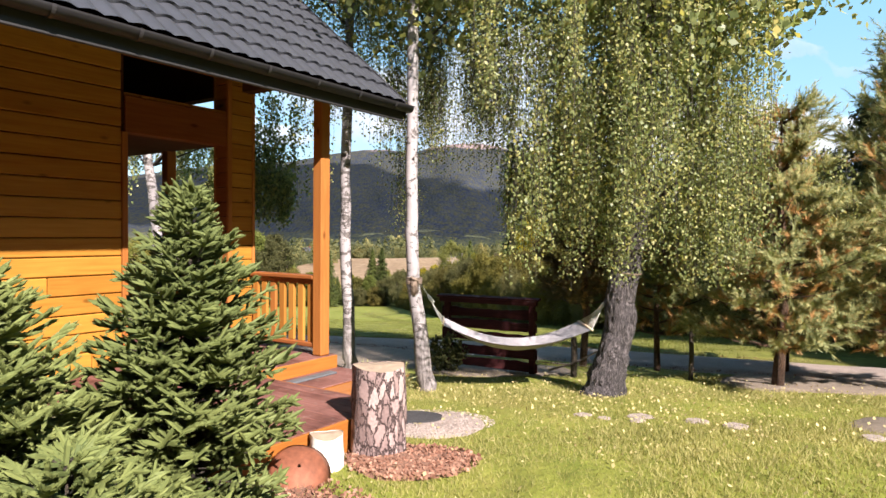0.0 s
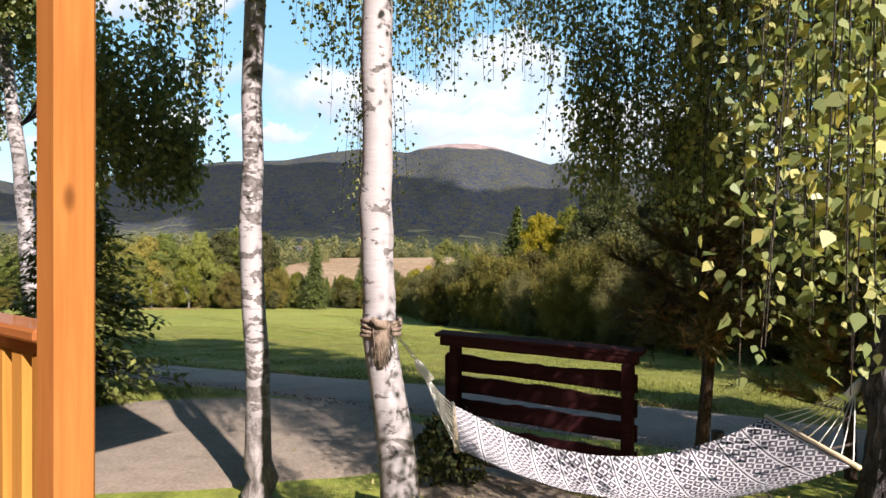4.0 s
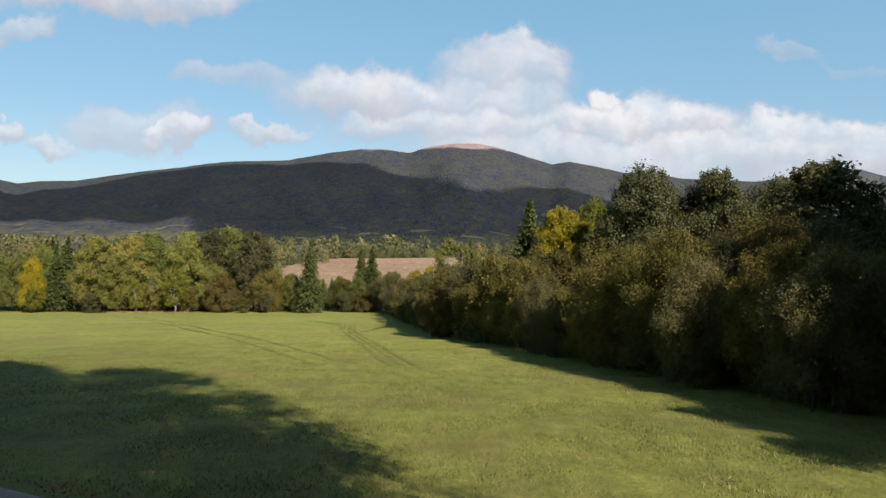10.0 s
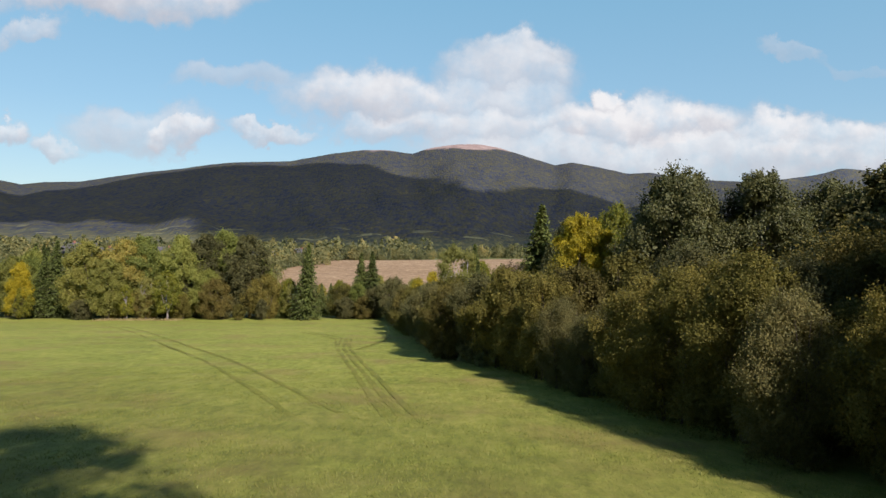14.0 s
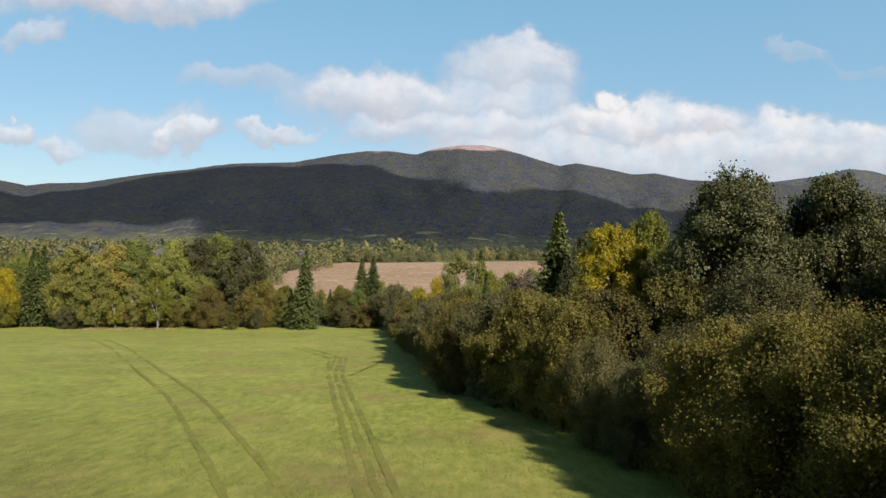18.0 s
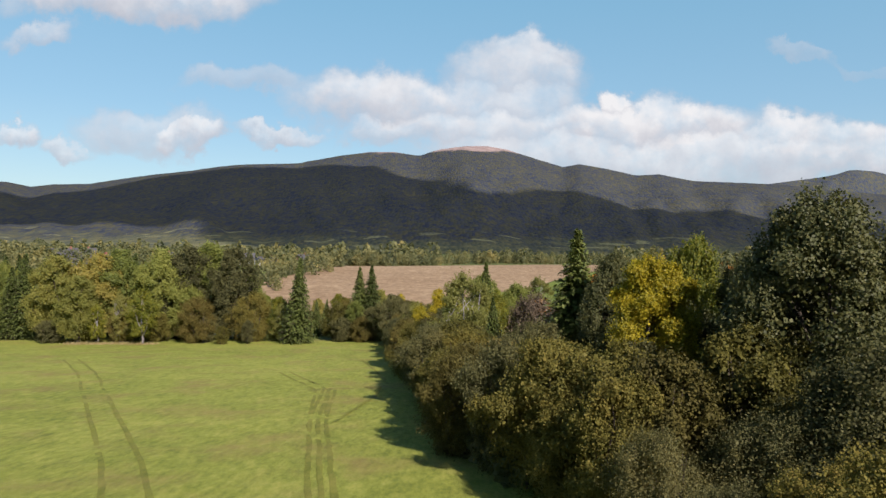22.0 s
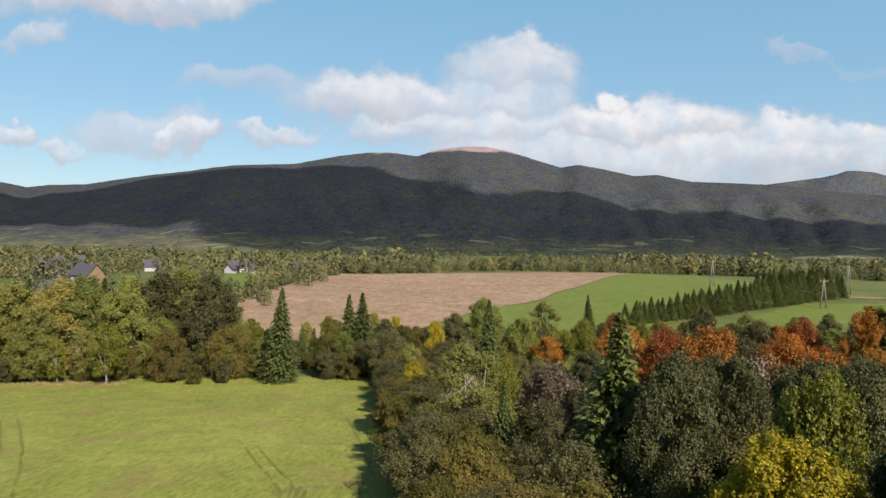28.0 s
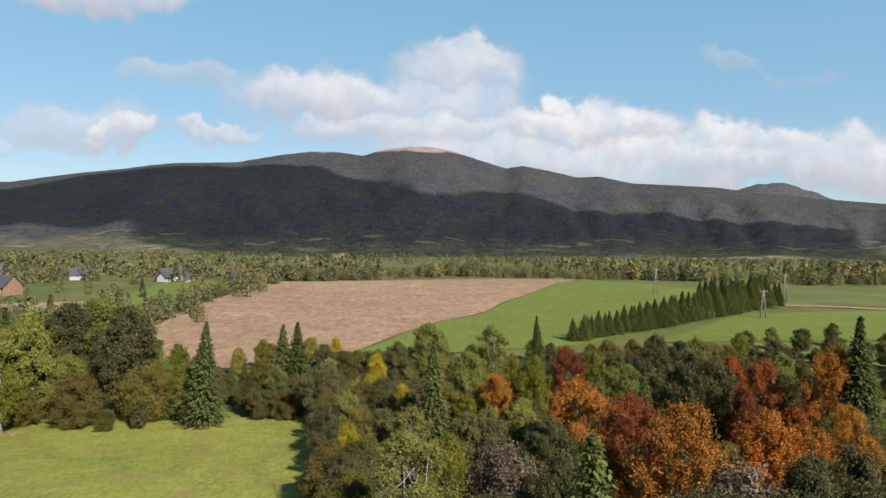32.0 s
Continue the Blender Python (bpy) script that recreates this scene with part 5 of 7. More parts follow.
def weeping_birch(name, label, line, radii, n_limbs, n_strand, spread, zlow, zhigh, leaf, bark, lens, keep=None, seed=1, leaves=None, curtain=None, dome=(6.2, 15.0, 1.7)):
    """A birch with an upright stem, arching limbs and long hanging twigs."""
    rng = np.random.default_rng(seed)
    e = thing(name, label, "tree", "yard birches")
    o = Vector(line[0])
    e.matrix_basis = Matrix.Translation(o)
    loc = [Vector(p) - o for p in line]
    # a finer, slightly crooked stem
    fine, rad = [], []
    for i in range(len(loc) - 1):
        m = 5
        for k in range(m):
            s = k / m
            fine.append(loc[i].lerp(loc[i + 1], s) + Vector((rng.normal(), rng.normal(), 0)) * radii[i] * 0.10)
            rad.append((radii[i] * (1 - s) + radii[i + 1] * s) * rng.uniform(0.95, 1.05))
    fine.append(loc[-1])
    rad.append(radii[-1])
    if bark == M_OLDBARK:
        many = [fine[i].lerp(fine[i + 1], k / 6) for i in range(len(fine) - 1) for k in range(6)] + [fine[-1]]
        vs, fs = tube(many, [rad[min(i // 6, len(rad) - 1)] * (1 - (i % 6) / 6) + rad[min(i // 6 + 1, len(rad) - 1)] * (i % 6) / 6 for i in range(len(many))], 56)
        out = []
        for i, v in enumerate(vs):
            c = many[i // 56]
            d = (v - c)
            q = Vector((d.normalized().x * 6.5, d.normalized().y * 6.5, v.z * 4.5))
            out.append(v + d.normalized() * (min(0.20, abs(noise.noise(q))) * 0.12 - 0.012 + 0.007 * noise.noise(q * 3.1)) * (d.length / 0.17))
        vs = out
    else:
        vs, fs = tube(fine, rad, 24)
    part("trunk", mesh_of("trunk", vs, fs, bark, True), e)
    limbs, tips = [], []
    top = loc[-1]
    for i in range(n_limbs):
        t = rng.uniform(0.0, 1.0)
        z0 = zlow + (zhigh - zlow) * t
        k = min(range(len(fine)), key=lambda j: abs(fine[j].z - z0))
        a = rng.uniform(0, 6.283)
        reach = spread * (1.05 - 0.6 * t) * rng.uniform(0.5, 1.0)
        p0 = fine[k]
        p1 = p0 + Vector((math.cos(a) * reach * 0.55, math.sin(a) * reach * 0.55, reach * 0.45))
        p2 = p0 + Vector((math.cos(a) * reach, math.sin(a) * reach, reach * 0.38))
        limbs.append(([p0, p0.lerp(p1, 0.5) + Vector((0, 0, 0.08)), p1, p2], [rad[k] * 0.24, rad[k] * 0.18, rad[k] * 0.12, 0.005]))
        for s in np.linspace(0.25, 1.0, 7):
            q = p0.lerp(p1, s / 0.55) if s < 0.55 else p1.lerp(p2, (s - 0.55) / 0.45)
            tips.append(q)
    for lb in limbs:
        part("branch", join_tubes("branch", [lb], M_BARK, 6), e)
    anchors, lengths = [], []

    def bundle(q, ln, spot, m):
        """A few twigs that hang together from one spot."""
        for _ in range(m):
            p = q + Vector((rng.normal(), rng.normal(), rng.normal() * 0.6)) * spot
            k = ln * rng.uniform(0.7, 1.1)
            if keep is not None:
                w = p + o
                k = keep(w.x, w.y, w.z, k, rng)
            if k > 0.25:
                anchors.append(tuple(p))
                lengths.append(k)

    tries = 0
    while len(anchors) < n_strand and tries < 7000:
        tries += 1
        q = tips[rng.integers(len(tips))] + Vector((rng.normal(), rng.normal(), rng.normal() * 0.4)) * spread * 0.07
        bundle(q, rng.uniform(*lens), 0.11, 6)
    for x0, x1, y0, y1, z0, z1, m in curtain or ():
        for _ in range(m // 7):
            bundle(Vector((rng.uniform(x0, x1), rng.uniform(y0, y1), rng.uniform(z0, z1))) - o, rng.uniform(lens[0], lens[1] * 1.3), 0.085, 7)
    q, lines = strands(rng, anchors, lengths, leaf)
    tagged(part("twig_mass", twig_mesh("twig_mass", lines, M_BARK), e), kind="stuff")
    part("crown", fast_mesh("crown", q, 6, leaves or M_BIRCHLEAF), e)
    # the dense upper crown
    z0, z1, r1 = dome
    q, _ = crown_leaves(rng, z1 - z0, r1, 0.0, 80, 18, 20, 0.85, 0.105, 0.4, 0.9, -0.3)
    mid = fine[min(range(len(fine)), key=lambda j: abs(fine[j].z - (z0 + z1) * 0.5))]
    part("upper_crown", fast_mesh("upper_crown", q + np.array([mid.x, mid.y, z0]), 4, leaves or M_BIRCHLEAF), e)
    return e


def clear_path(x, y, z, ln, rng):
    """Twigs stop above the open way through the yard."""
    floor = 0.95 + 1.0 * rng.uniform() ** 1.5
    if y < 7.4 and x > 1.2:
        floor += 0.4
    if 6.3 < y < 6.9 and z < 3.4 and 0.74 < x < 1.1:
        return min(ln * 1.2, z - (1.05 + 0.6 * rng.uniform()))
    side = 1.15 if y < 8.0 else (1.35 if y < 9.75 else 0.85 + max(0.0, y - 10.0) * 0.85)
    if y > 9.0 or (y >= 8.0 and x < 1.45):
        floor = max(floor, 1.5 + 0.5 * rng.uniform())
    if x < side + 0.3:
        floor = max(floor, 1.2 + (side + 0.3 - x) * 1.6 + rng.uniform(0, 0.5))
    if x < side:
        floor = max(floor, 2.75 + rng.uniform(0, 1))
    return min(ln, z - floor) if z - floor > 0.25 else 0


g = gz(-1.55, 10.0)
weeping_birch("birch_tree", "tall white birch with dark-flecked bark and hanging twigs", [(-1.44, 10.0, g - 0.2), (-1.46, 10.0, g + 0.4), (-1.53, 10.0, 1.5), (-1.50, 10.05, 4.0), (-1.45, 10.2, 8.0), (-1.3, 10.3, 14.0)],
              [0.125, 0.10, 0.082, 0.075, 0.055, 0.015], 46, 1500, 2.5, 4.6, 13.0, 0.040, M_BIRCHDARK, (0.7, 2.4), lambda x, y, z, ln, r: min(ln, z - (2.3 + (1.4 if y > 10.6 else 0) + r.uniform(0, 1.4))) if z > 3.9 and not (x > -1.0 and y < 8.4) and not (x < -2.2 and z < 8.5) else 0, 3, dome=(9.0, 15.0, 1.5))
g = gz(-0.25, 8.3)
weeping_birch("birch_tree", "white birch with a rope tied round its trunk", [(-0.17, 8.30, g - 0.2), (-0.22, 8.30, g + 0.25), (-0.375, 8.32, 0.95), (-0.405, 8.35, 1.8), (-0.42, 8.40, 3.2), (-0.40, 8.6, 7.0), (-0.2, 8.8, 14.0)],
              [0.14, 0.11, 0.086, 0.080, 0.075, 0.06, 0.015], 46, 1500, 2.5, 4.8, 13.0, 0.030, M_BIRCH, (0.9, 2.6), lambda x, y, z, ln, r: min(ln, z - (1.5 + r.uniform(0, 0.5))) if 9.8 < y < 10.4 and -0.95 < x < -0.4 and 2 < z < 3.8 else (min(ln, z - (2.45 + r.uniform(0, 0.9))) if x > -0.35 and 8.9 < y < 10.1 and z < 5.6 else min(ln, z - (2.5 + r.uniform(0, 0.9))) if -1.1 < x < -0.4 and 8.3 < y < 9.4 and z < 4.8 else min(ln, z - (3.9 + r.uniform(0, 1.2))) if z > 4.2 else 0), 5, None, ((-0.74, -0.58, 9.95, 10.2, 2.8, 3.3, 21), (-0.30, 0.75, 9.0, 9.9, 3.5, 5.4, 340), (-0.72, -0.42, 8.9, 9.3, 3.2, 4.4, 84)), dome=(5.0, 15.0, 1.8))
g = gz(2.0, 8.05)
weeping_birch("birch_tree", "old birch with rough grey trunk and weeping green crown", [(2.04, 8.10, g - 0.2), (2.09, 8.12, g + 0.10), (2.20, 8.17, 0.10), (2.38, 8.25, 1.15), (2.52, 8.34, 2.2), (2.62, 8.4, 4.0), (2.75, 8.6, 7.0), (2.8, 8.8, 13.0)],
              [0.30, 0.225, 0.182, 0.172, 0.15, 0.12, 0.08, 0.02], 50, 1700, 2.7, 1.9, 12.0, 0.037, M_OLDBARK, (1.0, 3.2), clear_path, 8, None, ((0.35, 4.2, 7.0, 10.5, 2.6, 5.6, 740), (0.75, 2.7, 9.8, 10.5, 2.3, 4.0, 300), (0.80, 1.0, 6.45, 6.75, 2.4, 3.3, 35), (1.9, 3.3, 7.3, 8.0, 2.6, 4.6, 210)), dome=(4.3, 15.4, 2.5))
def beside_road(x, y, z, ln, r):
    """Twigs of the roadside birches keep clear of the road and the way."""
    if x > -4.8 and y < 13.6:
        return min(ln, z - (1.65 + r.uniform(0, 0.6)))
    if x > -5.7 and z < 5.5:
        return 0
    return min(ln, z - (1.9 + r.uniform(0, 1.6))) if z > 2.4 else 0


for (x, y, lean, h, sd) in ((-7.3, 16.4, 0.5, 13, 21), (-8.9, 14.2, -0.4, 12, 22)):
    g = gz(x, y)
    e = weeping_birch("birch_tree", "leaning white birch with hanging olive twigs beside the road", [(x, y, g - 0.2), (x + lean * 0.15, y, g + 1.0), (x - lean * 0.2, y, g + 3.2), (x - lean, y + 0.1, g + 6.0), (x - lean * 0.8, y, g + h)],
                      [0.19, 0.15, 0.13, 0.09, 0.02], 44, 1800, 3.4, 4.6, h - 1.5, 0.068, M_BIRCHDARK, (0.5, 2.2), beside_road, sd, None, ((-4.7, -2.95, 12.3, 13.4, 2.2, 2.9, 105), (-4.9, -3.0, 12.6, 13.5, 3.2, 4.4, 140)) if sd == 21 else None)
    if sd == 21:
        for (ex, ey, ez) in ((-3.0, 12.9, 2.45), (-3.3, 12.5, 3.3), (-3.6, 13.3, 3.9)):
            a, q = Vector((-0.1, 0, 4.6)), Vector((ex - x, ey - y, ez - g))
            part("branch", join_tubes("branch", [([a, a.lerp(q, 0.4) + Vector((0, 0, 0.7)), a.lerp(q, 0.75) + Vector((0, 0, 0.5)), q], [0.026, 0.018, 0.010, 0.004])], M_BARK, 6), e)

# hammock
M_ROPE = solid("hemp_rope", (0.24, 0.175, 0.135), 0.9, 0.0, 0.35, 90.0, 0.8)
M_CORD = solid("white_cotton_cord", (0.74, 0.70, 0.64), 0.9, 0.0, 0.12, 80.0, 0.4)
M_STEEL = solid("zinc_steel", (0.62, 0.62, 0.62), 0.3, 1.0, 0.1, 40.0, 0.05)
M_BAR = solid("pale_wood_bar", (0.55, 0.42, 0.28), 0.6, 0.0, 0.2, 20.0, 0.1)
M_HAM, N, b = mat("black_white_woven_cloth")
uvn = N.t.nodes.new("ShaderNodeTexCoord").outputs["UV"]
s2 = N.n("SeparateXYZ", uvn)
dia = N.math("ADD", N.math("PINGPONG", N.math("MULTIPLY", s2.outputs[1], 9.0), 0.5), N.math("PINGPONG", N.math("MULTIPLY", s2.outputs[0], 34.0), 0.5))
figure = N.math("GREATER_THAN", N.math("FRACT", N.math("MULTIPLY", dia, 2.0)), 0.40)
band = N.math("FRACT", N.math("MULTIPLY", s2.outputs[0], 12.0))
gate = N.math("LESS_THAN", band, 0.84)
stripe = N.math("LESS_THAN", N.math("ABSOLUTE", N.math("SUBTRACT", band, 0.92)), 0.03)
mask = N.math("MAXIMUM", N.math("MULTIPLY", figure, gate), stripe)
N.put(b, "Base Color", N.mix(mask, N.ramp(N.noise(uvn, 60.0, 3.0), (0.3, (0.50, 0.47, 0.49)), (0.7, (0.66, 0.62, 0.65))), (0.085, 0.072, 0.092)))
b.inputs["Roughness"].default_value = 0.95
bump(N, b, N.noise(uvn, 300.0, 2.0), 0.4, 0.004)


def chain(e, p, q, sag=0.0, n=None, name="chain_link"):
    p, q = Vector(p), Vector(q)
    n = n or max(3, int((q - p).length / 0.030))
    me = None
    for i in range(n):
        a, b2 = p.lerp(q, i / n), p.lerp(q, (i + 1) / n)
        a = a - Vector((0, 0, sag * math.sin(math.pi * i / n)))
        b2 = b2 - Vector((0, 0, sag * math.sin(math.pi * (i + 1) / n)))
        if me is None:
            ring = [Vector((0.009 * math.cos(t), 0, 0.021 * math.sin(t))) for t in np.linspace(0, 2 * math.pi, 11)]
            v, f = tube(ring, [0.0028] * 11, 5, False)
            me = mesh_of(name, v, f, M_STEEL, True)
        m = Matrix.Translation((a + b2) / 2) @ (b2 - a).to_track_quat("Z", "Y").to_matrix().to_4x4() @ pose(0, 0, 0, 0, 0, 90 * (i % 2))
        part(name, me, e, "", m)


ham = thing("hammock", "black and white patterned cloth hammock slung between two birches", "hammock")
LB, RB = Vector((0.015, 8.48, 0.43)), Vector((1.885, 8.40, 0.40))
nu, nv = 40, 12
vs, fs = [], []
for side in (0.0, -0.006):
    for i in range(nu + 1):
        s = i / nu
        c = LB.lerp(RB, s) - Vector((0, 0, 0.345 * (1 - (2 * s - 1) ** 2)))
        for j in range(nv + 1):
            t = j / nv - 0.5
            cup = 0.10 * (2 * t) ** 2 * math.sin(math.pi * s) ** 0.7
            vs.append((c.x, c.y + t * 0.78 * (1 - 0.20 * math.sin(math.pi * s)), c.z + cup + side + 0.006 * noise.noise(Vector((s * 9, t * 6, 0)))))
st = (nu + 1) * (nv + 1)
for k in (0, 1):
    for i in range(nu):
        for j in range(nv):
            a = k * st + i * (nv + 1) + j
            fs.append((a, a + nv + 1, a + nv + 2, a + 1) if k == 0 else (a, a + 1, a + nv + 2, a + nv + 1))
me = mesh_of("cloth", vs, fs, M_HAM, True)
uv = me.uv_layers.new(name="UVMap")
for lp in me.loops:
    k = lp.vertex_index % st
    uv.data[lp.index].uv = ((k // (nv + 1)) / nu, (k % (nv + 1)) / nv)
part("cloth", me, ham)
for P, knot, hook, s in ((LB, Vector((-0.165, 8.42, 0.74)), Vector((-0.315, 8.30, 0.97)), -1), (RB, Vector((2.11, 8.36, 0.68)), Vector((2.235, 8.32, 0.84)), 1)):
    v, f = tube([P + Vector((0, -0.42, 0)), P + Vector((0, 0.42, 0))], [0.014, 0.014], 10)
    part("spreader_bar", mesh_of("spreader_bar", v, f, M_BAR, True), ham, "pale wooden spreader bar")
    for j in range(9):
        a = P + Vector((0, -0.38 + 0.095 * j, 0))
        v, f = tube([a, a.lerp(knot, 0.5) - Vector((0, 0, 0.02)), knot], [0.0032, 0.0032, 0.004], 5)
        part("cord", mesh_of("cord", v, f, M_CORD, True), ham)
    v, f = tube([knot - Vector((s * 0.05, 0, 0.06)), knot, knot + Vector((s * 0.03, 0, 0.05))], [0.022, 0.026, 0.012], 9)
    part("binding", mesh_of("binding", v, f, M_CORD, True), ham, "bound white cord end")
    chain(ham, knot + Vector((s * 0.03, 0, 0.05)), hook)
chain(ham, (-0.30, 8.26, 0.96), (-0.31, 8.25, 0.70))
# carabiner by the rope
ring = [Vector((-0.325 + 0.016 * math.cos(t), 8.262, 0.985 + 0.034 * math.sin(t))) for t in np.linspace(0, 2 * math.pi, 15)]
v, f = tube(ring, [0.004] * 15, 6, False)
part("carabiner", mesh_of("carabiner", v, f, M_STEEL, True), ham)


def rope_round(c, r, z, turns, label, tassel=True):
    """Thick twisted rope wound round a trunk, with its ends hanging down."""
    e = thing("rope", label, "rope", "rope bindings")
    e.matrix_basis = Matrix.Translation((c[0], c[1], z))
    for k in range(turns):
        vs = []
        fs = []
        n = 60
        pts = []
        for i in range(n + 1):
            a = 2 * math.pi * i / n
            rr = r + 0.004 * math.sin(3 * a + k)
            pts.append(Vector((rr * math.cos(a), rr * math.sin(a), -k * 0.021 + 0.006 * math.sin(a * 2 + k * 1.3))))
        rad = [0.0105 + 0.0022 * (i % 2) for i in range(n + 1)]
        v, f = tube(pts, rad, 7, False)
        part("rope_turn", mesh_of("rope_turn", v, f, M_ROPE, True), e)
    if tassel:
        trng = np.random.default_rng(2)
        for i in range(44):
            a = -1.40 + trng.normal() * 0.17
            x0, y0 = (r + 0.014) * math.cos(a), (r + 0.014) * math.sin(a)
            ln = trng.uniform(0.15, 0.22)
            v, f = tube([(x0 * 0.98, y0, 0.015), (x0 * 1.02, y0 - 0.008, -0.04), (x0 + trng.normal() * 0.012, y0 - 0.010, -ln)], [0.004, 0.0045, 0.0025], 5)
            part("strand", mesh_of("strand", v, f, M_ROPE, True), e)
        v, f = tube([(-0.035, -r - 0.012, 0.02), (0.0, -r - 0.03, 0.0), (0.035, -r - 0.014, -0.02)], [0.016, 0.022, 0.014], 8)
        part("knot", mesh_of("knot", v, f, M_ROPE, True), e)
    return e


rope_round((-0.375, 8.32), 0.096, 1.01, 4, "thick hemp rope with frayed ends round a birch trunk")
rope_round((2.372, 8.247), 0.186, 1.10, 1, "hemp rope wound round the old birch trunk", False)

# rustic fence panel between the yard and the road
M_FENCE = wood_mat("dark_mahogany_boards", (0.038, 0.011, 0.012), (0.088, 0.027, 0.029), 0, 0.8, False, 0.0)
fence = thing("fence", "dark red-brown fence panel of waney-edged boards with a cap board", "fence")
fx, fy = -0.02, 10.86
fence.matrix_basis = pose(fx, fy, gz(0.8, 10.3), 0, -0.8, -32)
L, H = 1.77, 1.205
frng = random.Random(9)


def waney(x0, x1, z0, z1, y0, y1, top=True, amp=0.022, seed=0):
    """A board whose edge keeps the tree's wavy outline."""
    n = 36
    vs, fs = [], []
    for i in range(n + 1):
        x = x0 + (x1 - x0) * i / n
        wv = amp * (noise.noise(Vector((x * 2.6, seed, 0))) + 0.5 * noise.noise(Vector((x * 9, seed, 3))))
        wb = amp * 0.6 * noise.noise(Vector((x * 2.2, seed + 7, 0)))
        for y in (y0, y1):
            vs += [(x, y, z0 + wb), (x, y, z1 + (wv if top else 0))]
    for i in range(n):
        a = i * 4
        fs += [(a, a + 4, a + 5, a + 1), (a + 2, a + 3, a + 7, a + 6), (a + 1, a + 5, a + 7, a + 3), (a, a + 2, a + 6, a + 4)]
    fs += [(0, 1, 3, 2), (n * 4, n * 4 + 2, n * 4 + 3, n * 4 + 1)]
    return mesh_of("board", vs, fs, M_FENCE)


for x in (0.10, L - 0.12):
    box("post", (x, -0.04, -0.3), (x + 0.085, 0.05, H - 0.101), M_FENCE, fence)
for k, (z0, z1) in enumerate(((0.05, 0.20), (0.25, 0.40), (0.48, 0.63), (0.675, 0.83), (0.865, 1.02))):
    part("board", waney(0.02, L - 0.02, z0, z1, 0.052, 0.078, True, 0.026, k * 3.1), fence)
part("rail", waney(0.0, L, H - 0.10, H - 0.03, -0.035, 0.048, False, 0.012, 31), fence)
cap = mesh_of("cap_board", [(-0.05, -0.045, H - 0.025), (L + 0.04, -0.045, H - 0.025), (L + 0.04, 0.09, H - 0.008), (-0.05, 0.09, H - 0.008), (-0.05, -0.045, H + 0.004), (L + 0.04, -0.045, H + 0.004), (L + 0.04, 0.09, H + 0.021), (-0.05, 0.09, H + 0.021)],
              [(3, 2, 1, 0), (4, 5, 6, 7), (0, 1, 5, 4), (1, 2, 6, 5), (2, 3, 7, 6), (3, 0, 4, 7)], M_FENCE)
part("cap_board", cap, fence)
box("side_batten", (-0.02, 0.08, 0.05), (0.03, 0.10, 1.0), M_FENCE, fence)

# ======== young conifers, pines and shrubs of the yard ========


def needle_brush(rng, a, b, n, ln, r):
    """Needles set round a twig from a to b; three corners each."""
    d = b - a
    L = np.linalg.norm(d)
    d = d / (L + 1e-9)
    t = rng.uniform(0, 1, n)
    c = a + np.outer(t, b - a)
    s = np.cross(unit(rng, n), d)
    s /= np.linalg.norm(s, axis=1, keepdims=True) + 1e-9
    out = s * 0.75 + d * 0.75
    out /= np.linalg.norm(out, axis=1, keepdims=True)
    w = np.cross(out, s + 0.3 * d)
    w /= np.linalg.norm(w, axis=1, keepdims=True) + 1e-9
    tip = c + out * (ln * rng.uniform(0.7, 1.2, size=(n, 1)))
    return np.stack([c + w * r, c - w * r, tip], 1).reshape(-1, 3)


def shoot(rng, a, b, n, r):
    """A finger-thick shoot: a tapered core bristling with short needles."""
    d = (b - a) / (np.linalg.norm(b - a) + 1e-9)
    u = np.cross(d, np.array([0.3, 0.2, 1.0]))
    u /= np.linalg.norm(u) + 1e-9
    w = np.cross(d, u)
    ang = np.linspace(0, 2 * math.pi, 6)[:5]
    ring = np.cos(ang)[:, None] * u + np.sin(ang)[:, None] * w
    lo, hi, tip = a + ring * r * 0.5, a + (b - a) * 0.72 + ring * r * 0.62, b + d * r * 0.5
    tri = []
    for i in range(5):
        j = (i + 1) % 5
        tri += [lo[i], lo[j], hi[j], lo[i], hi[j], hi[i], hi[i], hi[j], tip]
    return np.concatenate([np.array(tri), needle_brush(rng, a, b, n, r * 0.95, 0.0024)])


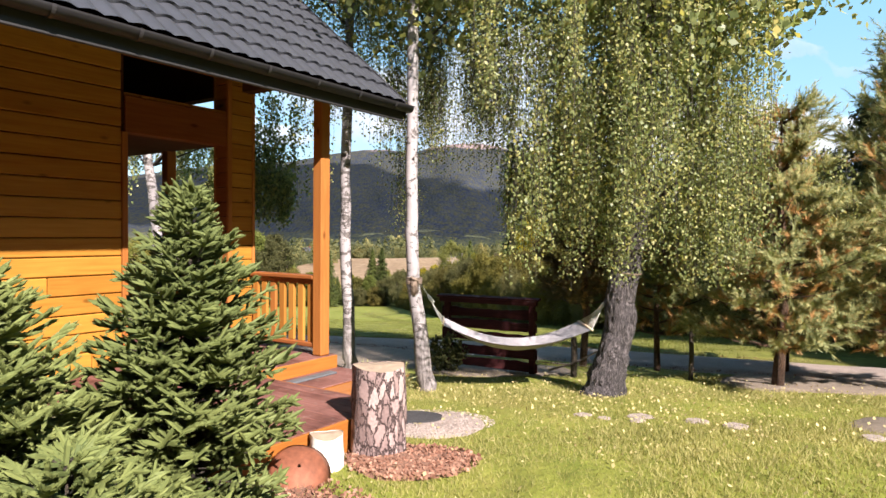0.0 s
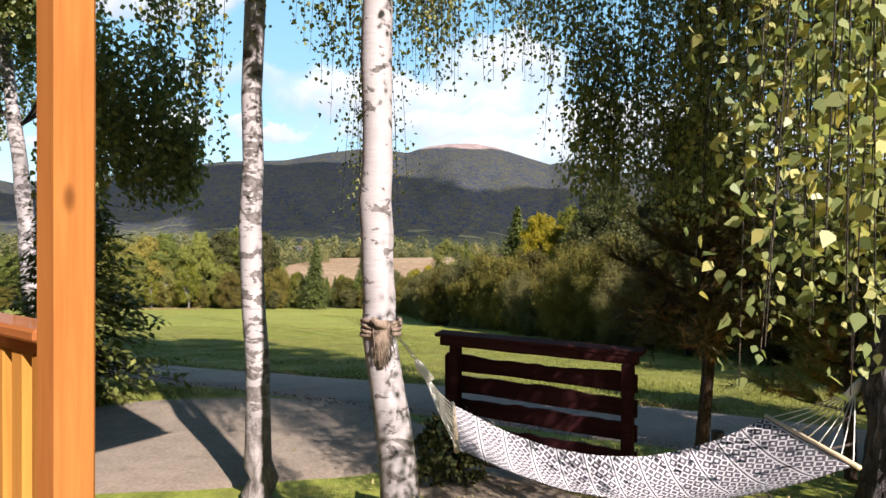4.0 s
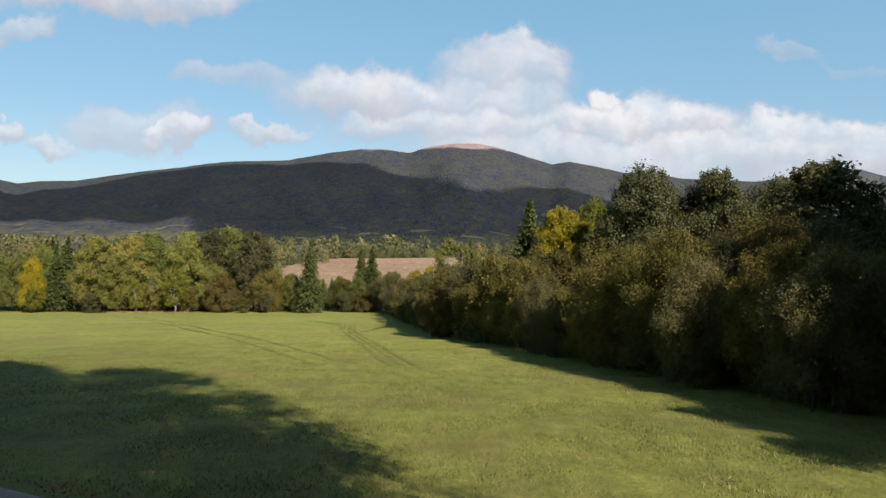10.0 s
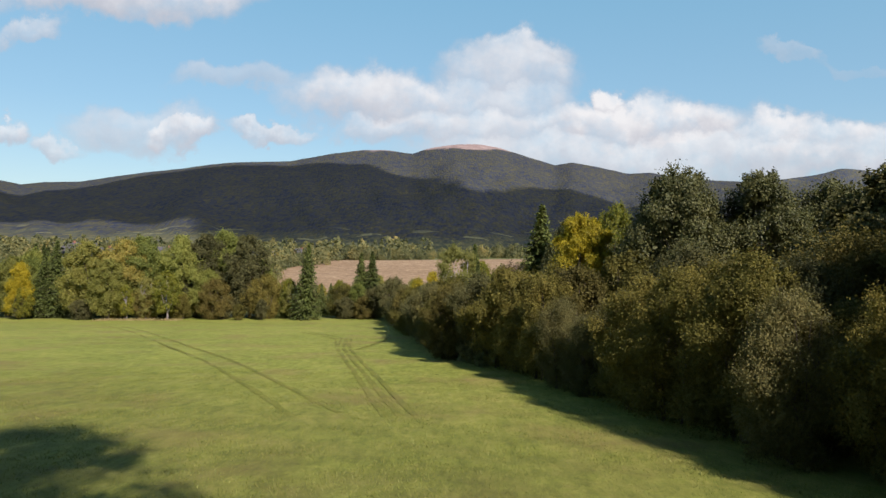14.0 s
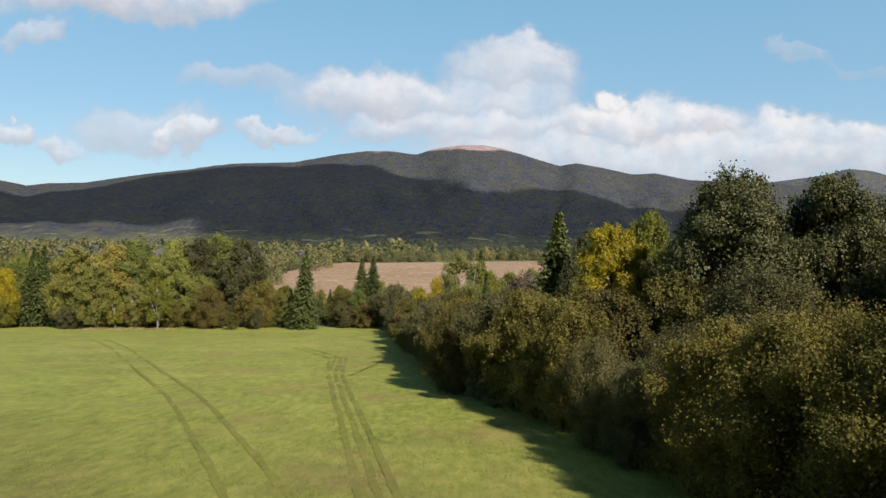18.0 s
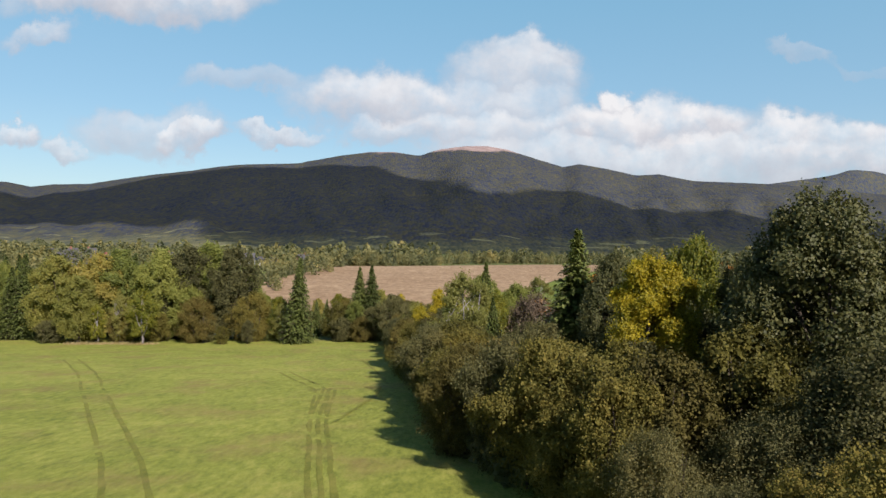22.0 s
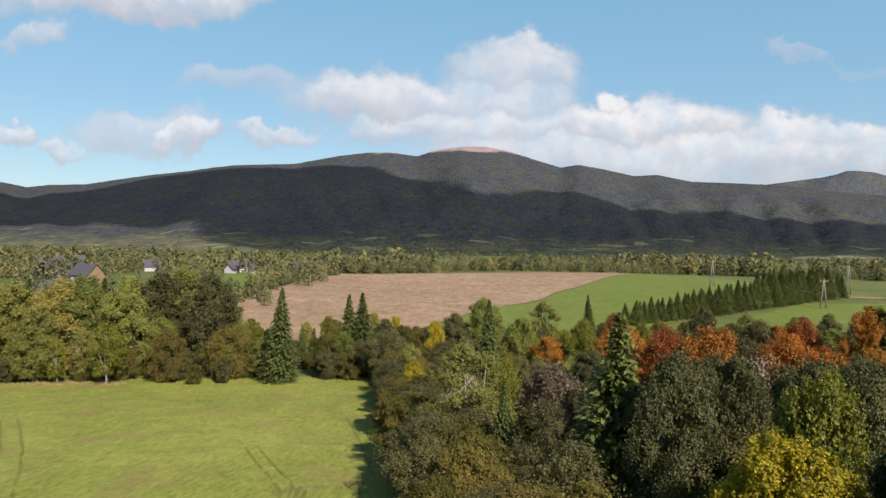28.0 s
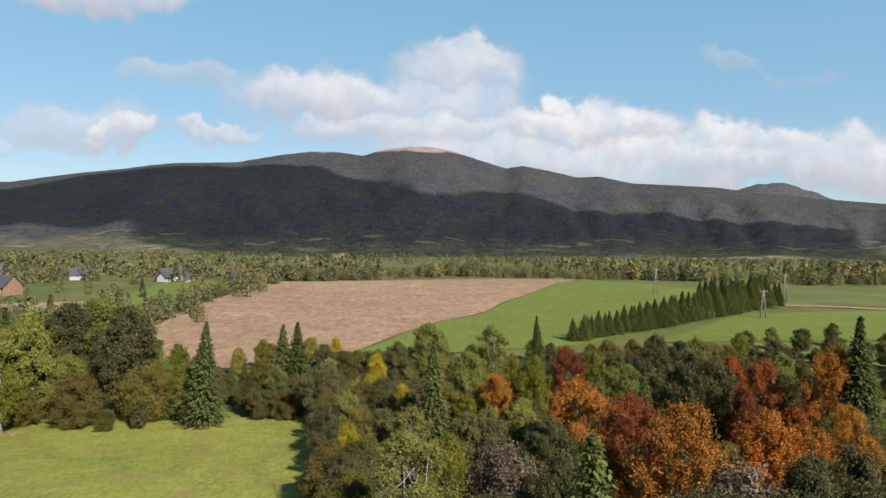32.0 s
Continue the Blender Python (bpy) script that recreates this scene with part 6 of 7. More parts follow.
def young_spruce(x, y, h, r, seed, label):
    """Garden spruce: tiers of boughs, each twig ending in thick short shoots."""
    rng = np.random.default_rng(seed)
    e = thing("young_spruce", label, "tree", "young spruces")
    e.matrix_basis = Matrix.Translation((x, y, gz(x, y)))
    inner, fresh = [], []
    limbs = [([(0, 0, -0.1), (0.01, 0, h * 0.5), (0, 0, h)], [h * 0.022, h * 0.014, 0.004])]
    levels = int(h / 0.046)
    for i in range(levels):
        t = 0.02 + 0.96 * i / levels
        reach0 = min(r, 1.70 * r * (1 - t)) + 0.045
        for k in range(12 if t < 0.7 else 9):
            a = rng.uniform(0, 6.283)
            reach = reach0 * rng.uniform(0.62, 1.08)
            up = 0.16 + 0.85 * t * t + rng.normal() * 0.10
            base = np.array([0, 0, h * t])
            end = base + np.array([math.cos(a) * reach, math.sin(a) * reach, reach * up - 0.05 * (1 - t)])
            limbs.append(([tuple(base), tuple(end)], [0.006, 0.002]))
            inner.append(needle_brush(rng, base + (end - base) * 0.3, end, int(60 * reach / r + 20), 0.020, 0.0030))
            fresh.append(shoot(rng, base + (end - base) * (1 - min(0.5, 0.09 / reach)), end + (end - base) * 0.03, 75, 0.017))
            m = max(2, int(reach / 0.060))
            for j in range(m):
                s = 0.25 + 0.72 * (j + rng.uniform(0, 0.6)) / m
                p = base + (end - base) * s
                for side in (-1, 1):
                    aa = a + side * rng.uniform(0.55, 1.05)
                    ln = min(0.095, 0.30 * reach * (1.1 - s) + 0.05) * rng.uniform(0.75, 1.2)
                    q = p + np.array([math.cos(aa) * ln, math.sin(aa) * ln, rng.normal() * 0.025 + 0.40 * ln])
                    (fresh if s > 0.45 or rng.uniform() < 0.4 else inner).append(shoot(rng, p, q, int(ln * 420) + 12, rng.uniform(0.014, 0.020)))
    top = np.array([0, 0, h * 0.95])
    fresh.append(shoot(rng, top, np.array([0.01, 0, h + 0.06]), 90, 0.020))
    part("trunk", join_tubes("trunk", limbs, M_BARK, 5), e)
    part("needles", fast_mesh("needles", np.concatenate(inner), 3, M_YOUNG), e)
    part("foliage", fast_mesh("foliage", np.concatenate(fresh), 3, M_SHOOT), e, "fresh lighter green tips")
    return e


young_spruce(-1.36, 3.42, 1.88, 0.54, 101, "young bushy green spruce beside the wooden deck")
young_spruce(-2.02, 2.72, 1.50, 0.58, 102, "young bushy green spruce beside the wooden deck")
young_spruce(-1.35, 2.28, 0.82, 0.50, 103, "low young spruce with fresh light-green tips")


def pine(x, y, h, r, seed, leaf, label, low=0.12, rust=0.45):
    """Pine: upswept boughs ending in tufts of long needles."""
    rng = np.random.default_rng(seed)
    e = thing("pine_tree", label, "tree", "yard pines")
    e.matrix_basis = Matrix.Translation((x, y, gz(x, y)))
    tris, dry = [], []
    stem = [(0, 0, -0.2), (rng.normal() * 0.04, rng.normal() * 0.04, h * 0.4), (rng.normal() * 0.05, rng.normal() * 0.05, h * 0.75), (0, 0, h)]
    limbs = [(stem, [h * 0.022, h * 0.016, h * 0.009, 0.006])]
    for i in range(int(h / 0.26)):
        t = low + (1 - low) * i / int(h / 0.26)
        for k in range(8):
            a = rng.uniform(0, 6.283)
            reach = (r * (1 - t) ** 0.7 + 0.12) * rng.uniform(0.55, 1.1)
            base = np.array([0, 0, h * t])
            end = base + np.array([math.cos(a) * reach, math.sin(a) * reach, reach * (0.15 + 0.5 * t)])
            limbs.append(([tuple(base), tuple(base + (end - base) * 0.5 - np.array([0, 0, 0.04])), tuple(end)], [0.014, 0.009, 0.004]))
            for j in range(max(9, int(reach / 0.040))):
                s = rng.uniform(0.3, 1.0)
                p = base + (end - base) * s
                d = (end - base) / (reach + 1e-6)
                q = p + (d + rng.normal(size=3) * 0.6 + np.array([0, 0, 0.3])) * 0.16
                (dry if s < 0.62 and rng.uniform() < rust else tris).append(needle_brush(rng, p, q, 46, 0.085, 0.0056))
    if dry:
        part("dry_needles", fast_mesh("dry_needles", np.concatenate(dry), 3, M_RUSTPINE), e, "rust-brown inner needles")
    part("trunk", join_tubes("trunk", limbs, M_PINEBARK, 6), e)
    part("needles", fast_mesh("needles", np.concatenate(tris), 3, leaf), e)
    return e


pine(2.45, 11.1, 3.2, 1.0, 201, M_DRYPINE, "dark pine with rust-brown dry needles by the fence panel", 0.34, 0.2)
pine(4.7, 8.9, 3.9, 1.5, 202, M_PINE, "bushy pine with browning inner needles by the road", 0.14)
pine(6.4, 8.8, 4.9, 1.35, 203, M_PINE, "bushy pine with browning inner needles by the road", 0.10)
pine(5.6, 10.4, 3.4, 1.4, 204, M_PINE, "bushy pine with browning inner needles by the road", 0.16)
pine(3.6, 10.6, 2.6, 1.0, 205, M_PINE, "small green pine behind the old birch", 0.24)
pine(-0.90, 7.75, 0.34, 0.34, 206, M_PINE, "dwarf pine beside the wooden steps", 0.05)
conifer(301, 3.6, 1.55, M_LIGHTSPRUCE, "olive-green spruce beside the gravel road", levels=64, arms=14, sprays=20, size=0.12).matrix_basis = Matrix.Translation((-5.05, 13.9, gz(-5.05, 13.9)))
for (x, y, h, sd) in ((0.02, 10.35, 0.62, 1),):
    s = broadleaf(400 + sd, h, 0.36, 0.02, M_DARKLEAF, 14, 10, 9, 0.17, 0.05, "low dark green shrub before the fence panel", "shrub", "shrub", 5, group="fence shrubs")
    s.matrix_basis = Matrix.Translation((x, y, gz(x, y)))

# ======== small things in the yard ========
M_STUMPBARK, N, b = mat("stump_bark")
co = place(N)
sv = N.vmath("MULTIPLY", co, (1.0, 1.0, 0.42))
wob = N.n("VectorMath", N.vmath("SUBTRACT", N.n("TexNoise", N.vmath("MULTIPLY", sv, (14.0, 14.0, 14.0))).outputs["Color"], (0.5, 0.5, 0.5)), operation="SCALE")
wob.inputs["Scale"].default_value = 0.045
pv = N.vmath("ADD", sv, wob.outputs[0])
vo = N.n("TexVoronoi", pv, feature="DISTANCE_TO_EDGE")
vo.inputs["Scale"].default_value = 17.0
plate = N.grey(vo.outputs["Distance"], 0.015, 0.10)
vc = N.n("TexVoronoi", pv)
vc.inputs["Scale"].default_value = 17.0
each = N.n("SeparateColor", vc.outputs["Color"]).outputs[0]
tone = N.ramp(N.math("ADD", N.math("MULTIPLY", each, 0.45), N.math("MULTIPLY", N.noise(co, 45.0, 5.0, 0.65), 0.55)), (0.2, (0.15, 0.098, 0.094)), (0.55, (0.29, 0.20, 0.19)), (0.88, (0.52, 0.40, 0.385)))
N.put(b, "Base Color", N.mix(plate, (0.085, 0.052, 0.050), tone))
b.inputs["Roughness"].default_value = 0.9
bump(N, b, N.math("ADD", N.math("MULTIPLY", plate, 1.2), N.math("ADD", N.math("MULTIPLY", each, 0.7), N.math("MULTIPLY", N.noise(co, 60.0, 4.0), 0.3))), 1.0, 0.022)
M_LOGW = solid("white_log_bark", (0.66, 0.62, 0.58), 0.8, 0.0, 0.2, 16.0, 0.3)
M_CUT = solid("sawn_wood_end", (0.34, 0.25, 0.18), 0.85, 0.0, 0.3, 18.0, 0.3)
M_DEADWOOD = bark_rough("dead_wood", (0.14, 0.10, 0.085), (0.34, 0.27, 0.23), 14.0)
M_RUST = solid("rusty_red_iron", (0.22, 0.075, 0.04), 0.7, 0.3, 0.35, 25.0, 0.2)
M_MULCH = solid("red_bark_mulch", (0.24, 0.12, 0.08), 0.95, 0.0, 0.5, 60.0, 1.0)
M_GRAVEL = solid("pale_gravel", (0.34, 0.275, 0.245), 0.95, 0.0, 0.4, 70.0, 1.0)
M_DIRT = solid("bare_grey_earth", (0.20, 0.155, 0.12), 0.95, 0.0, 0.4, 30.0, 0.8)


def log(name, x, y, z, r, h, bark, label, category, seed, flare=1.1):
    rng = np.random.default_rng(seed)
    e = thing(name, label, category)
    e.matrix_basis = Matrix.Translation((x, y, z))
    n, m = 40, 16
    vs, fs = [], []
    for j in range(m + 1):
        t = j / m
        for i in range(n):
            a = 2 * math.pi * i / n
            q = r * (flare + (1 - flare) * t) * (1 + 0.05 * noise.noise(Vector((math.cos(a) * 2, math.sin(a) * 2, t * 2 + seed))) + 0.07 * noise.noise(Vector((math.cos(a) * 9, math.sin(a) * 9, t * 4))))
            vs.append((q * math.cos(a), q * math.sin(a), h * t + (0.012 * math.sin(a * 2 + 1) if j == m else 0)))
    for j in range(m):
        for i in range(n):
            fs.append((j * n + i, j * n + (i + 1) % n, (j + 1) * n + (i + 1) % n, (j + 1) * n + i))
    part("bark", mesh_of("bark", vs, fs, bark, True), e)
    top = [(v[0] * 0.985, v[1] * 0.985, v[2] - 0.004) for v in vs[m * n:]] + [(0, 0, h + 0.002)]
    part("cut_face", mesh_of("cut_face", top, [(i, (i + 1) % n, n) for i in range(n)], M_CUT), e, "weathered sawn top")
    return e


log("tree_stump", -0.475, 4.80, gz(-0.47, 4.8) - 0.03, 0.195, 0.70, M_STUMPBARK, "thick upright stump with flaking reddish bark beside the deck", "stump", 1)
log("birch_log", -0.80, 4.42, gz(-0.8, 4.42) - 0.01, 0.115, 0.25, M_LOGW, "short white birch log standing beside the stump", "log", 2, 1.02)
bowl = thing("iron_bowl", "rusty red iron fire bowl leaning beside the deck", "bowl")
bowl.matrix_basis = Matrix.Translation((-0.93, 4.13, gz(-0.93, 4.13) + 0.085)) @ pose(0, 0, 0, 38, 16, 0)
vs, fs = [], []
for k, (rr, zz) in enumerate(((0.012, -0.055), (0.09, -0.045), (0.16, -0.015), (0.205, 0.035), (0.215, 0.037), (0.165, -0.024), (0.09, -0.056), (0.012, -0.066))):
    for i in range(36):
        a = 2 * math.pi * i / 36
        vs.append((rr * math.cos(a), rr * math.sin(a), -zz))
for k in range(7):
    for i in range(36):
        fs.append((k * 36 + i, k * 36 + (i + 1) % 36, (k + 1) * 36 + (i + 1) % 36, (k + 1) * 36 + i))
part("dish", mesh_of("dish", vs, fs, M_RUST, True), bowl)


def ground_patch(name, x, y, r, material, label, seed, stretch=1.0, lift=0.03):
    vs, fs = [(x, y, gz(x, y) + lift + 0.01)], []
    n = 40
    for ring in (0.5, 0.85, 1.0):
        for i in range(n):
            a = 2 * math.pi * i / n
            q = r * ring * (1 + 0.22 * noise.noise(Vector((math.cos(a) * 1.5, math.sin(a) * 1.5, seed))) + (0.10 * noise.noise(Vector((math.cos(a) * 6, math.sin(a) * 6, seed))) if ring == 1.0 else 0))
            px, py = x + q * math.cos(a) * stretch, y + q * math.sin(a)
            vs.append((px, py, gz(px, py) + (lift + 0.012 * noise.noise(Vector((px * 4, py * 4, 0))) if ring < 1 else -0.05)))
    fs = [(0, 1 + i, 1 + (i + 1) % n) for i in range(n)]
    for k in range(2):
        for i in range(n):
            fs.append((1 + k * n + i, 1 + (k + 1) * n + i, 1 + (k + 1) * n + (i + 1) % n, 1 + k * n + (i + 1) % n))
    return tagged(new(name, mesh_of(name, vs, fs, material, True)), label, "ground", kind="structure")


ground_patch("gravel_patch", -0.12, 5.95, 0.62, M_GRAVEL, "round patch of pale gravel by the wooden steps", 1)
ground_patch("mulch_patch", -0.22, 4.58, 0.42, M_MULCH, "reddish bark mulch round the stump", 2, 1.2, 0.026)
ground_patch("mulch_patch", -1.25, 3.3, 1.0, M_MULCH, "reddish bark mulch under the young spruces", 3, 1.0, 0.022)
ground_patch("earth_patch", 4.9, 5.9, 0.75, M_DIRT, "bare trodden earth at the lawn's edge", 4, 1.5)
ground_patch("earth_patch", 5.6, 9.2, 1.1, M_DIRT, "bare earth under the pines", 5, 1.7)
ground_patch("earth_patch", -2.5, 12.0, 2.0, M_DIRT, "bare earth between the birch and the road", 6, 1.5)
# same bare earth as the other patches
ground_patch("earth_patch", 0.9, 10.5, 0.9, M_DIRT, "bare earth under the fence panel", 7, 1.6)
for k, (x, y, r) in enumerate(((1.45, 6.5, 0.10), (1.62, 6.32, 0.07), (2.02, 6.42, 0.14), (1.92, 6.2, 0.08), (2.50, 6.2, 0.12), (2.78, 5.98, 0.12), (3.75, 5.5, 0.11))):
    n = 9
    vs, fs = [], []
    for z, q in ((-0.05, 1.0), (0.008, 1.0), (0.016, 0.9)):
        for i in range(n):
            a = 2 * math.pi * i / n
            s = r * 0.8 * q * (1 + 0.25 * noise.noise(Vector((math.cos(a) * 2, math.sin(a) * 2, k * 5))))
            vs.append((s * math.cos(a) * 1.25, s * math.sin(a), z + 0.006 * noise.noise(Vector((i, k, z)))))
    for j in range(2):
        for i in range(n):
            fs.append((j * n + i, j * n + (i + 1) % n, (j + 1) * n + (i + 1) % n, (j + 1) * n + i))
    fs.append(tuple(range(2 * n, 3 * n)))
    tagged(part("stepping_stone", mesh_of("stepping_stone", vs, fs, M_GRAVEL), None, "", Matrix.Translation((x, y, gz(x, y)))), "flat pale stepping stone sunk in the lawn", "stone", "stepping stones")
n = 28
vs = [(0.30 * math.cos(a) * (1 + 0.08 * math.sin(3 * a)), 0.19 * math.sin(a), z) for z in (0.0, 0.03) for a in np.linspace(0, 2 * math.pi, n, endpoint=False)]
fs = [(i, (i + 1) % n, n + (i + 1) % n, n + i) for i in range(n)] + [tuple(range(n, 2 * n))]
tagged(part("slate_slab", mesh_of("slate_slab", vs, fs, M_DARKSLAB), None, "", Matrix.Translation((-0.30, 6.0, gz(-0.3, 6.0) + 0.04))), "dark flat slab lying on the pale gravel", "slab", "slate slabs")
for x, y, h, r in ((3.72, 9.5, 0.85, 0.035), (2.02, 9.75, 0.62, 0.05)):
    v, f = tube([(0, 0, -0.2), (0.01, 0, h * 0.5), (0, 0.01, h)], [r, r, r * 0.9], 9)
    tagged(part("fence_post", mesh_of("fence_post", v, f, M_BARK, True), None, "", Matrix.Translation((x, y, gz(x, y)))), "weathered round wooden post standing by the road", "post", "fence posts")

dead = thing("dead_branch", "dry bare branch leaning on a post beside the fence", "branch")
dead.matrix_basis = Matrix.Translation((2.0, 9.7, gz(2.0, 9.7)))
for pts, rr in (([(-0.35, 0.1, 0.10), (0.05, -0.06, 0.26), (0.45, -0.2, 0.52), (0.85, -0.3, 0.66)], 0.020), ([(-0.55, 0.0, 0.25), (0.1, -0.1, 0.22), (0.8, -0.15, 0.10)], 0.010), ([(0.2, -0.1, 0.34), (0.35, -0.25, 0.16), (0.5, -0.3, 0.03)], 0.008),
                ([(0.4, -0.18, 0.50), (0.55, -0.1, 0.36), (0.6, 0.0, 0.24)], 0.007), ([(-0.1, 0.0, 0.20), (0.1, 0.2, 0.08), (0.3, 0.25, 0.02)], 0.007), ([(0.6, -0.22, 0.57), (0.66, -0.3, 0.75), (0.8, -0.32, 0.88)], 0.006)):
    v, f = tube([Vector(p) for p in pts], [rr * (1 - 0.6 * i / (len(pts) - 1)) for i in range(len(pts))], 6)
    part("limb", mesh_of("limb", v, f, M_DEADWOOD, True), dead)

# ======== grass and fallen leaves ========


def blades(name, rng, n, x0, x1, y0, y1, h, w, label, dense=None, material=None):
    x = rng.uniform(x0, x1, n)
    y = y0 + (y1 - y0) * rng.uniform(0, 1, n) ** (dense or 1.0)
    ok = ~((x < -0.9) & (y < 8.0)) & ~((y > 12.6 - 0.52 * x) & (y < 15.25 - 0.52 * x)) & ~((np.hypot(x + 0.12, y - 5.95) < 0.6)) & ~((np.hypot((x + 0.22) / 1.2, y - 4.58) < 0.36)) & ~((np.hypot((x - 4.9) / 1.5, y - 5.9) < 0.6)) & ~((np.hypot((x - 5.6) / 1.7, y - 9.2) < 0.9))
    ok &= ~((np.hypot((x + 2.5) / 1.5, y - 12.0) < 1.95) & (rng.uniform(0, 1, n) < 0.93))
    ok &= x < np.interp(y, (0, 14, 15, 20, 50), (30, 30, 9.5, 8.0, 0.5))
    x, y = x[ok], y[ok]
    n = len(x)
    z = ground_z(x, y) - 0.01
    a = rng.uniform(0, 6.283, n)
    hh = h * rng.uniform(0.5, 1.3, n)
    ww = w * rng.uniform(0.7, 1.3, n)
    lean = rng.normal(size=(n, 2)) * hh[:, None] * 0.45
    p = np.stack([x, y, z], 1)
    s = np.stack([np.cos(a) * ww, np.sin(a) * ww, np.zeros(n)], 1)
    tip = p + np.stack([lean[:, 0], lean[:, 1], hh], 1)
    q = np.stack([p - s, p + s, tip], 1).reshape(-1, 3)
    return tagged(new(name, fast_mesh(name, q, 3, material or M_BLADE)), label, "grass", kind="stuff")


blades("lawn_grass", yrng, 200000, -1.2, 7.0, 2.6, 12.4, 0.042, 0.0038, "short sunlit lawn grass")
blades("meadow_grass", yrng, 230000, -15, 9, 13.5, 42, 0.046, 0.0065, "mown meadow grass", 1.5, M_MBLADE)
blades("verge_grass", yrng, 14000, -9, 6, 11.2, 16.8, 0.085, 0.005, "longer grass along the gravel road", None, M_MBLADE)
M_DRYGRASS = leaf_mat("dry_grass_stalks", (0.20, 0.15, 0.07), (0.32, 0.25, 0.12), (0.42, 0.34, 0.18), trans=0.3)
blades("dry_grass", yrng, 1500, -49, -37, 104.4, 106.2, 0.32, 0.03, "pale dry grass along the edge of the woods", None, M_DRYGRASS)
n = 2000
lx, ly = np.clip(yrng.normal(2.4, 1.9, n), -0.6, 6.5), np.clip(yrng.normal(7.6, 1.8, n), 3.2, 11.5)
c = np.stack([lx, ly, ground_z(lx, ly) + 0.045], 1)
tagged(new("fallen_leaves", fast_mesh("fallen_leaves", leaves_at(yrng, c, 0.034, 0.75, 0.0, np.array([0, 0, 1.0]), 0.8), 4, M_LITTER)), "scattered yellow birch leaves on the lawn", "leaves", kind="stuff")

def scatter(name, rng, n, x, y, r, stretch, size, material, label, lift=0.03):
    """Small flat chips or pebbles strewn over a patch."""
    a, q = rng.uniform(0, 6.283, n), r * np.sqrt(rng.uniform(0, 1, n))
    px, py = x + q * np.cos(a) * stretch, y + q * np.sin(a)
    cen = np.stack([px, py, ground_z(px, py) + lift], 1)
    return tagged(new(name, fast_mesh(name, leaves_at(rng, cen, size, 0.7, 0.0, np.array([0, 0, 1.0]), 0.35), 4, material)), label, "ground cover", kind="stuff")


M_CHIP = leaf_mat("bark_chips", (0.14, 0.06, 0.04), (0.26, 0.13, 0.09), (0.36, 0.21, 0.15), trans=0.0, rough=0.9, spread=0.95)
M_PEB = leaf_mat("gravel_chips", (0.25, 0.195, 0.175), (0.38, 0.305, 0.275), (0.52, 0.435, 0.40), trans=0.0, rough=0.9, spread=0.95)
scatter("bark_chips", yrng, 1300, -0.22, 4.58, 0.42, 1.2, 0.035, M_CHIP, "loose reddish bark chips")
scatter("bark_chips", yrng, 3500, -1.25, 3.3, 1.0, 1.0, 0.035, M_CHIP, "loose reddish bark chips")
scatter("gravel_chips", yrng, 5000, -0.12, 5.95, 0.62, 1.0, 0.013, M_PEB, "loose pale gravel chips", 0.036)
px = yrng.uniform(-9, 6, 2600)
py = np.where(yrng.uniform(0, 1, 2600) < 0.6, 15.1 - 0.52 * px, 12.75 - 0.52 * px) + yrng.normal(size=2600) * 0.10
cen = np.stack([px, py, ground_z(px, py) + 0.05], 1)
tagged(new("road_gravel", fast_mesh("road_gravel", leaves_at(yrng, cen, 0.026, 0.8, 0.0), 4, M_CHIP)), "loose gravel along the road's edges", "ground cover", kind="stuff")
# ======== wheel tracks across the meadow ========
M_TRACK = grass_mat("flattened_grass", (0.080, 0.092, 0.015), (0.140, 0.145, 0.025), (0.20, 0.185, 0.042), 0.05, 14.0, (0.17, 0.12, 0.05), 0.7)


def wheel_track(line, off, label):
    """One flattened rut with ragged edges, laid on the meadow."""
    vs, fs = [], []
    m = 90
    P = [Vector((x, y, 0)) for x, y in line]
    seg = [(P[i + 1] - P[i]).length for i in range(len(P) - 1)]
    for i in range(m + 1):
        s = sum(seg) * i / m
        k = 0
        while k < len(seg) - 1 and s > seg[k]:
            s -= seg[k]
            k += 1
        p = P[k].lerp(P[k + 1], min(1, s / seg[k]))
        d = (P[k + 1] - P[k]).normalized()
        n = Vector((d.y, -d.x, 0))
        p = p + n * (off + 0.10 * noise.noise(Vector((p.x * 0.2, p.y * 0.2, 4))))
        for w in (-1, 1):
            q = p + n * w * (0.10 + 0.06 * noise.noise(Vector((p.x * 1.7, p.y * 1.7, w))))
            vs.append((q.x, q.y, float(meadow_height(np.array([q.x]), np.array([q.y]))[0]) + 0.014))
    fs = [(2 * i, 2 * i + 1, 2 * i + 3, 2 * i + 2) for i in range(m)]
    return tagged(new("wheel_track", mesh_of("wheel_track", vs, fs, M_TRACK)), label, "track", kind="structure")


for line, offs in ((((-35, 83.5), (-27.3, 72.5), (-11.3, 46.5), (-6.4, 37.3), (-3.2, 31)), (-0.6, 0.6)), (((-7.6, 66), (-6.2, 55), (-3.75, 43.4), (-2.75, 38.5), (-1.1, 30.9)), (-0.38, 0.0, 0.38)),
                   (((-8.3, 85.8), (-4.5, 70.7), (-4.4, 62.5), (-5.3, 54.2)), (0.0,)), (((-12.9, 74.7), (-7.9, 64.9), (-6.4, 56)), (-0.4, 0.4))):
    for off in offs:
        wheel_track(line, off, "darker wheel rut pressed into the mown meadow")

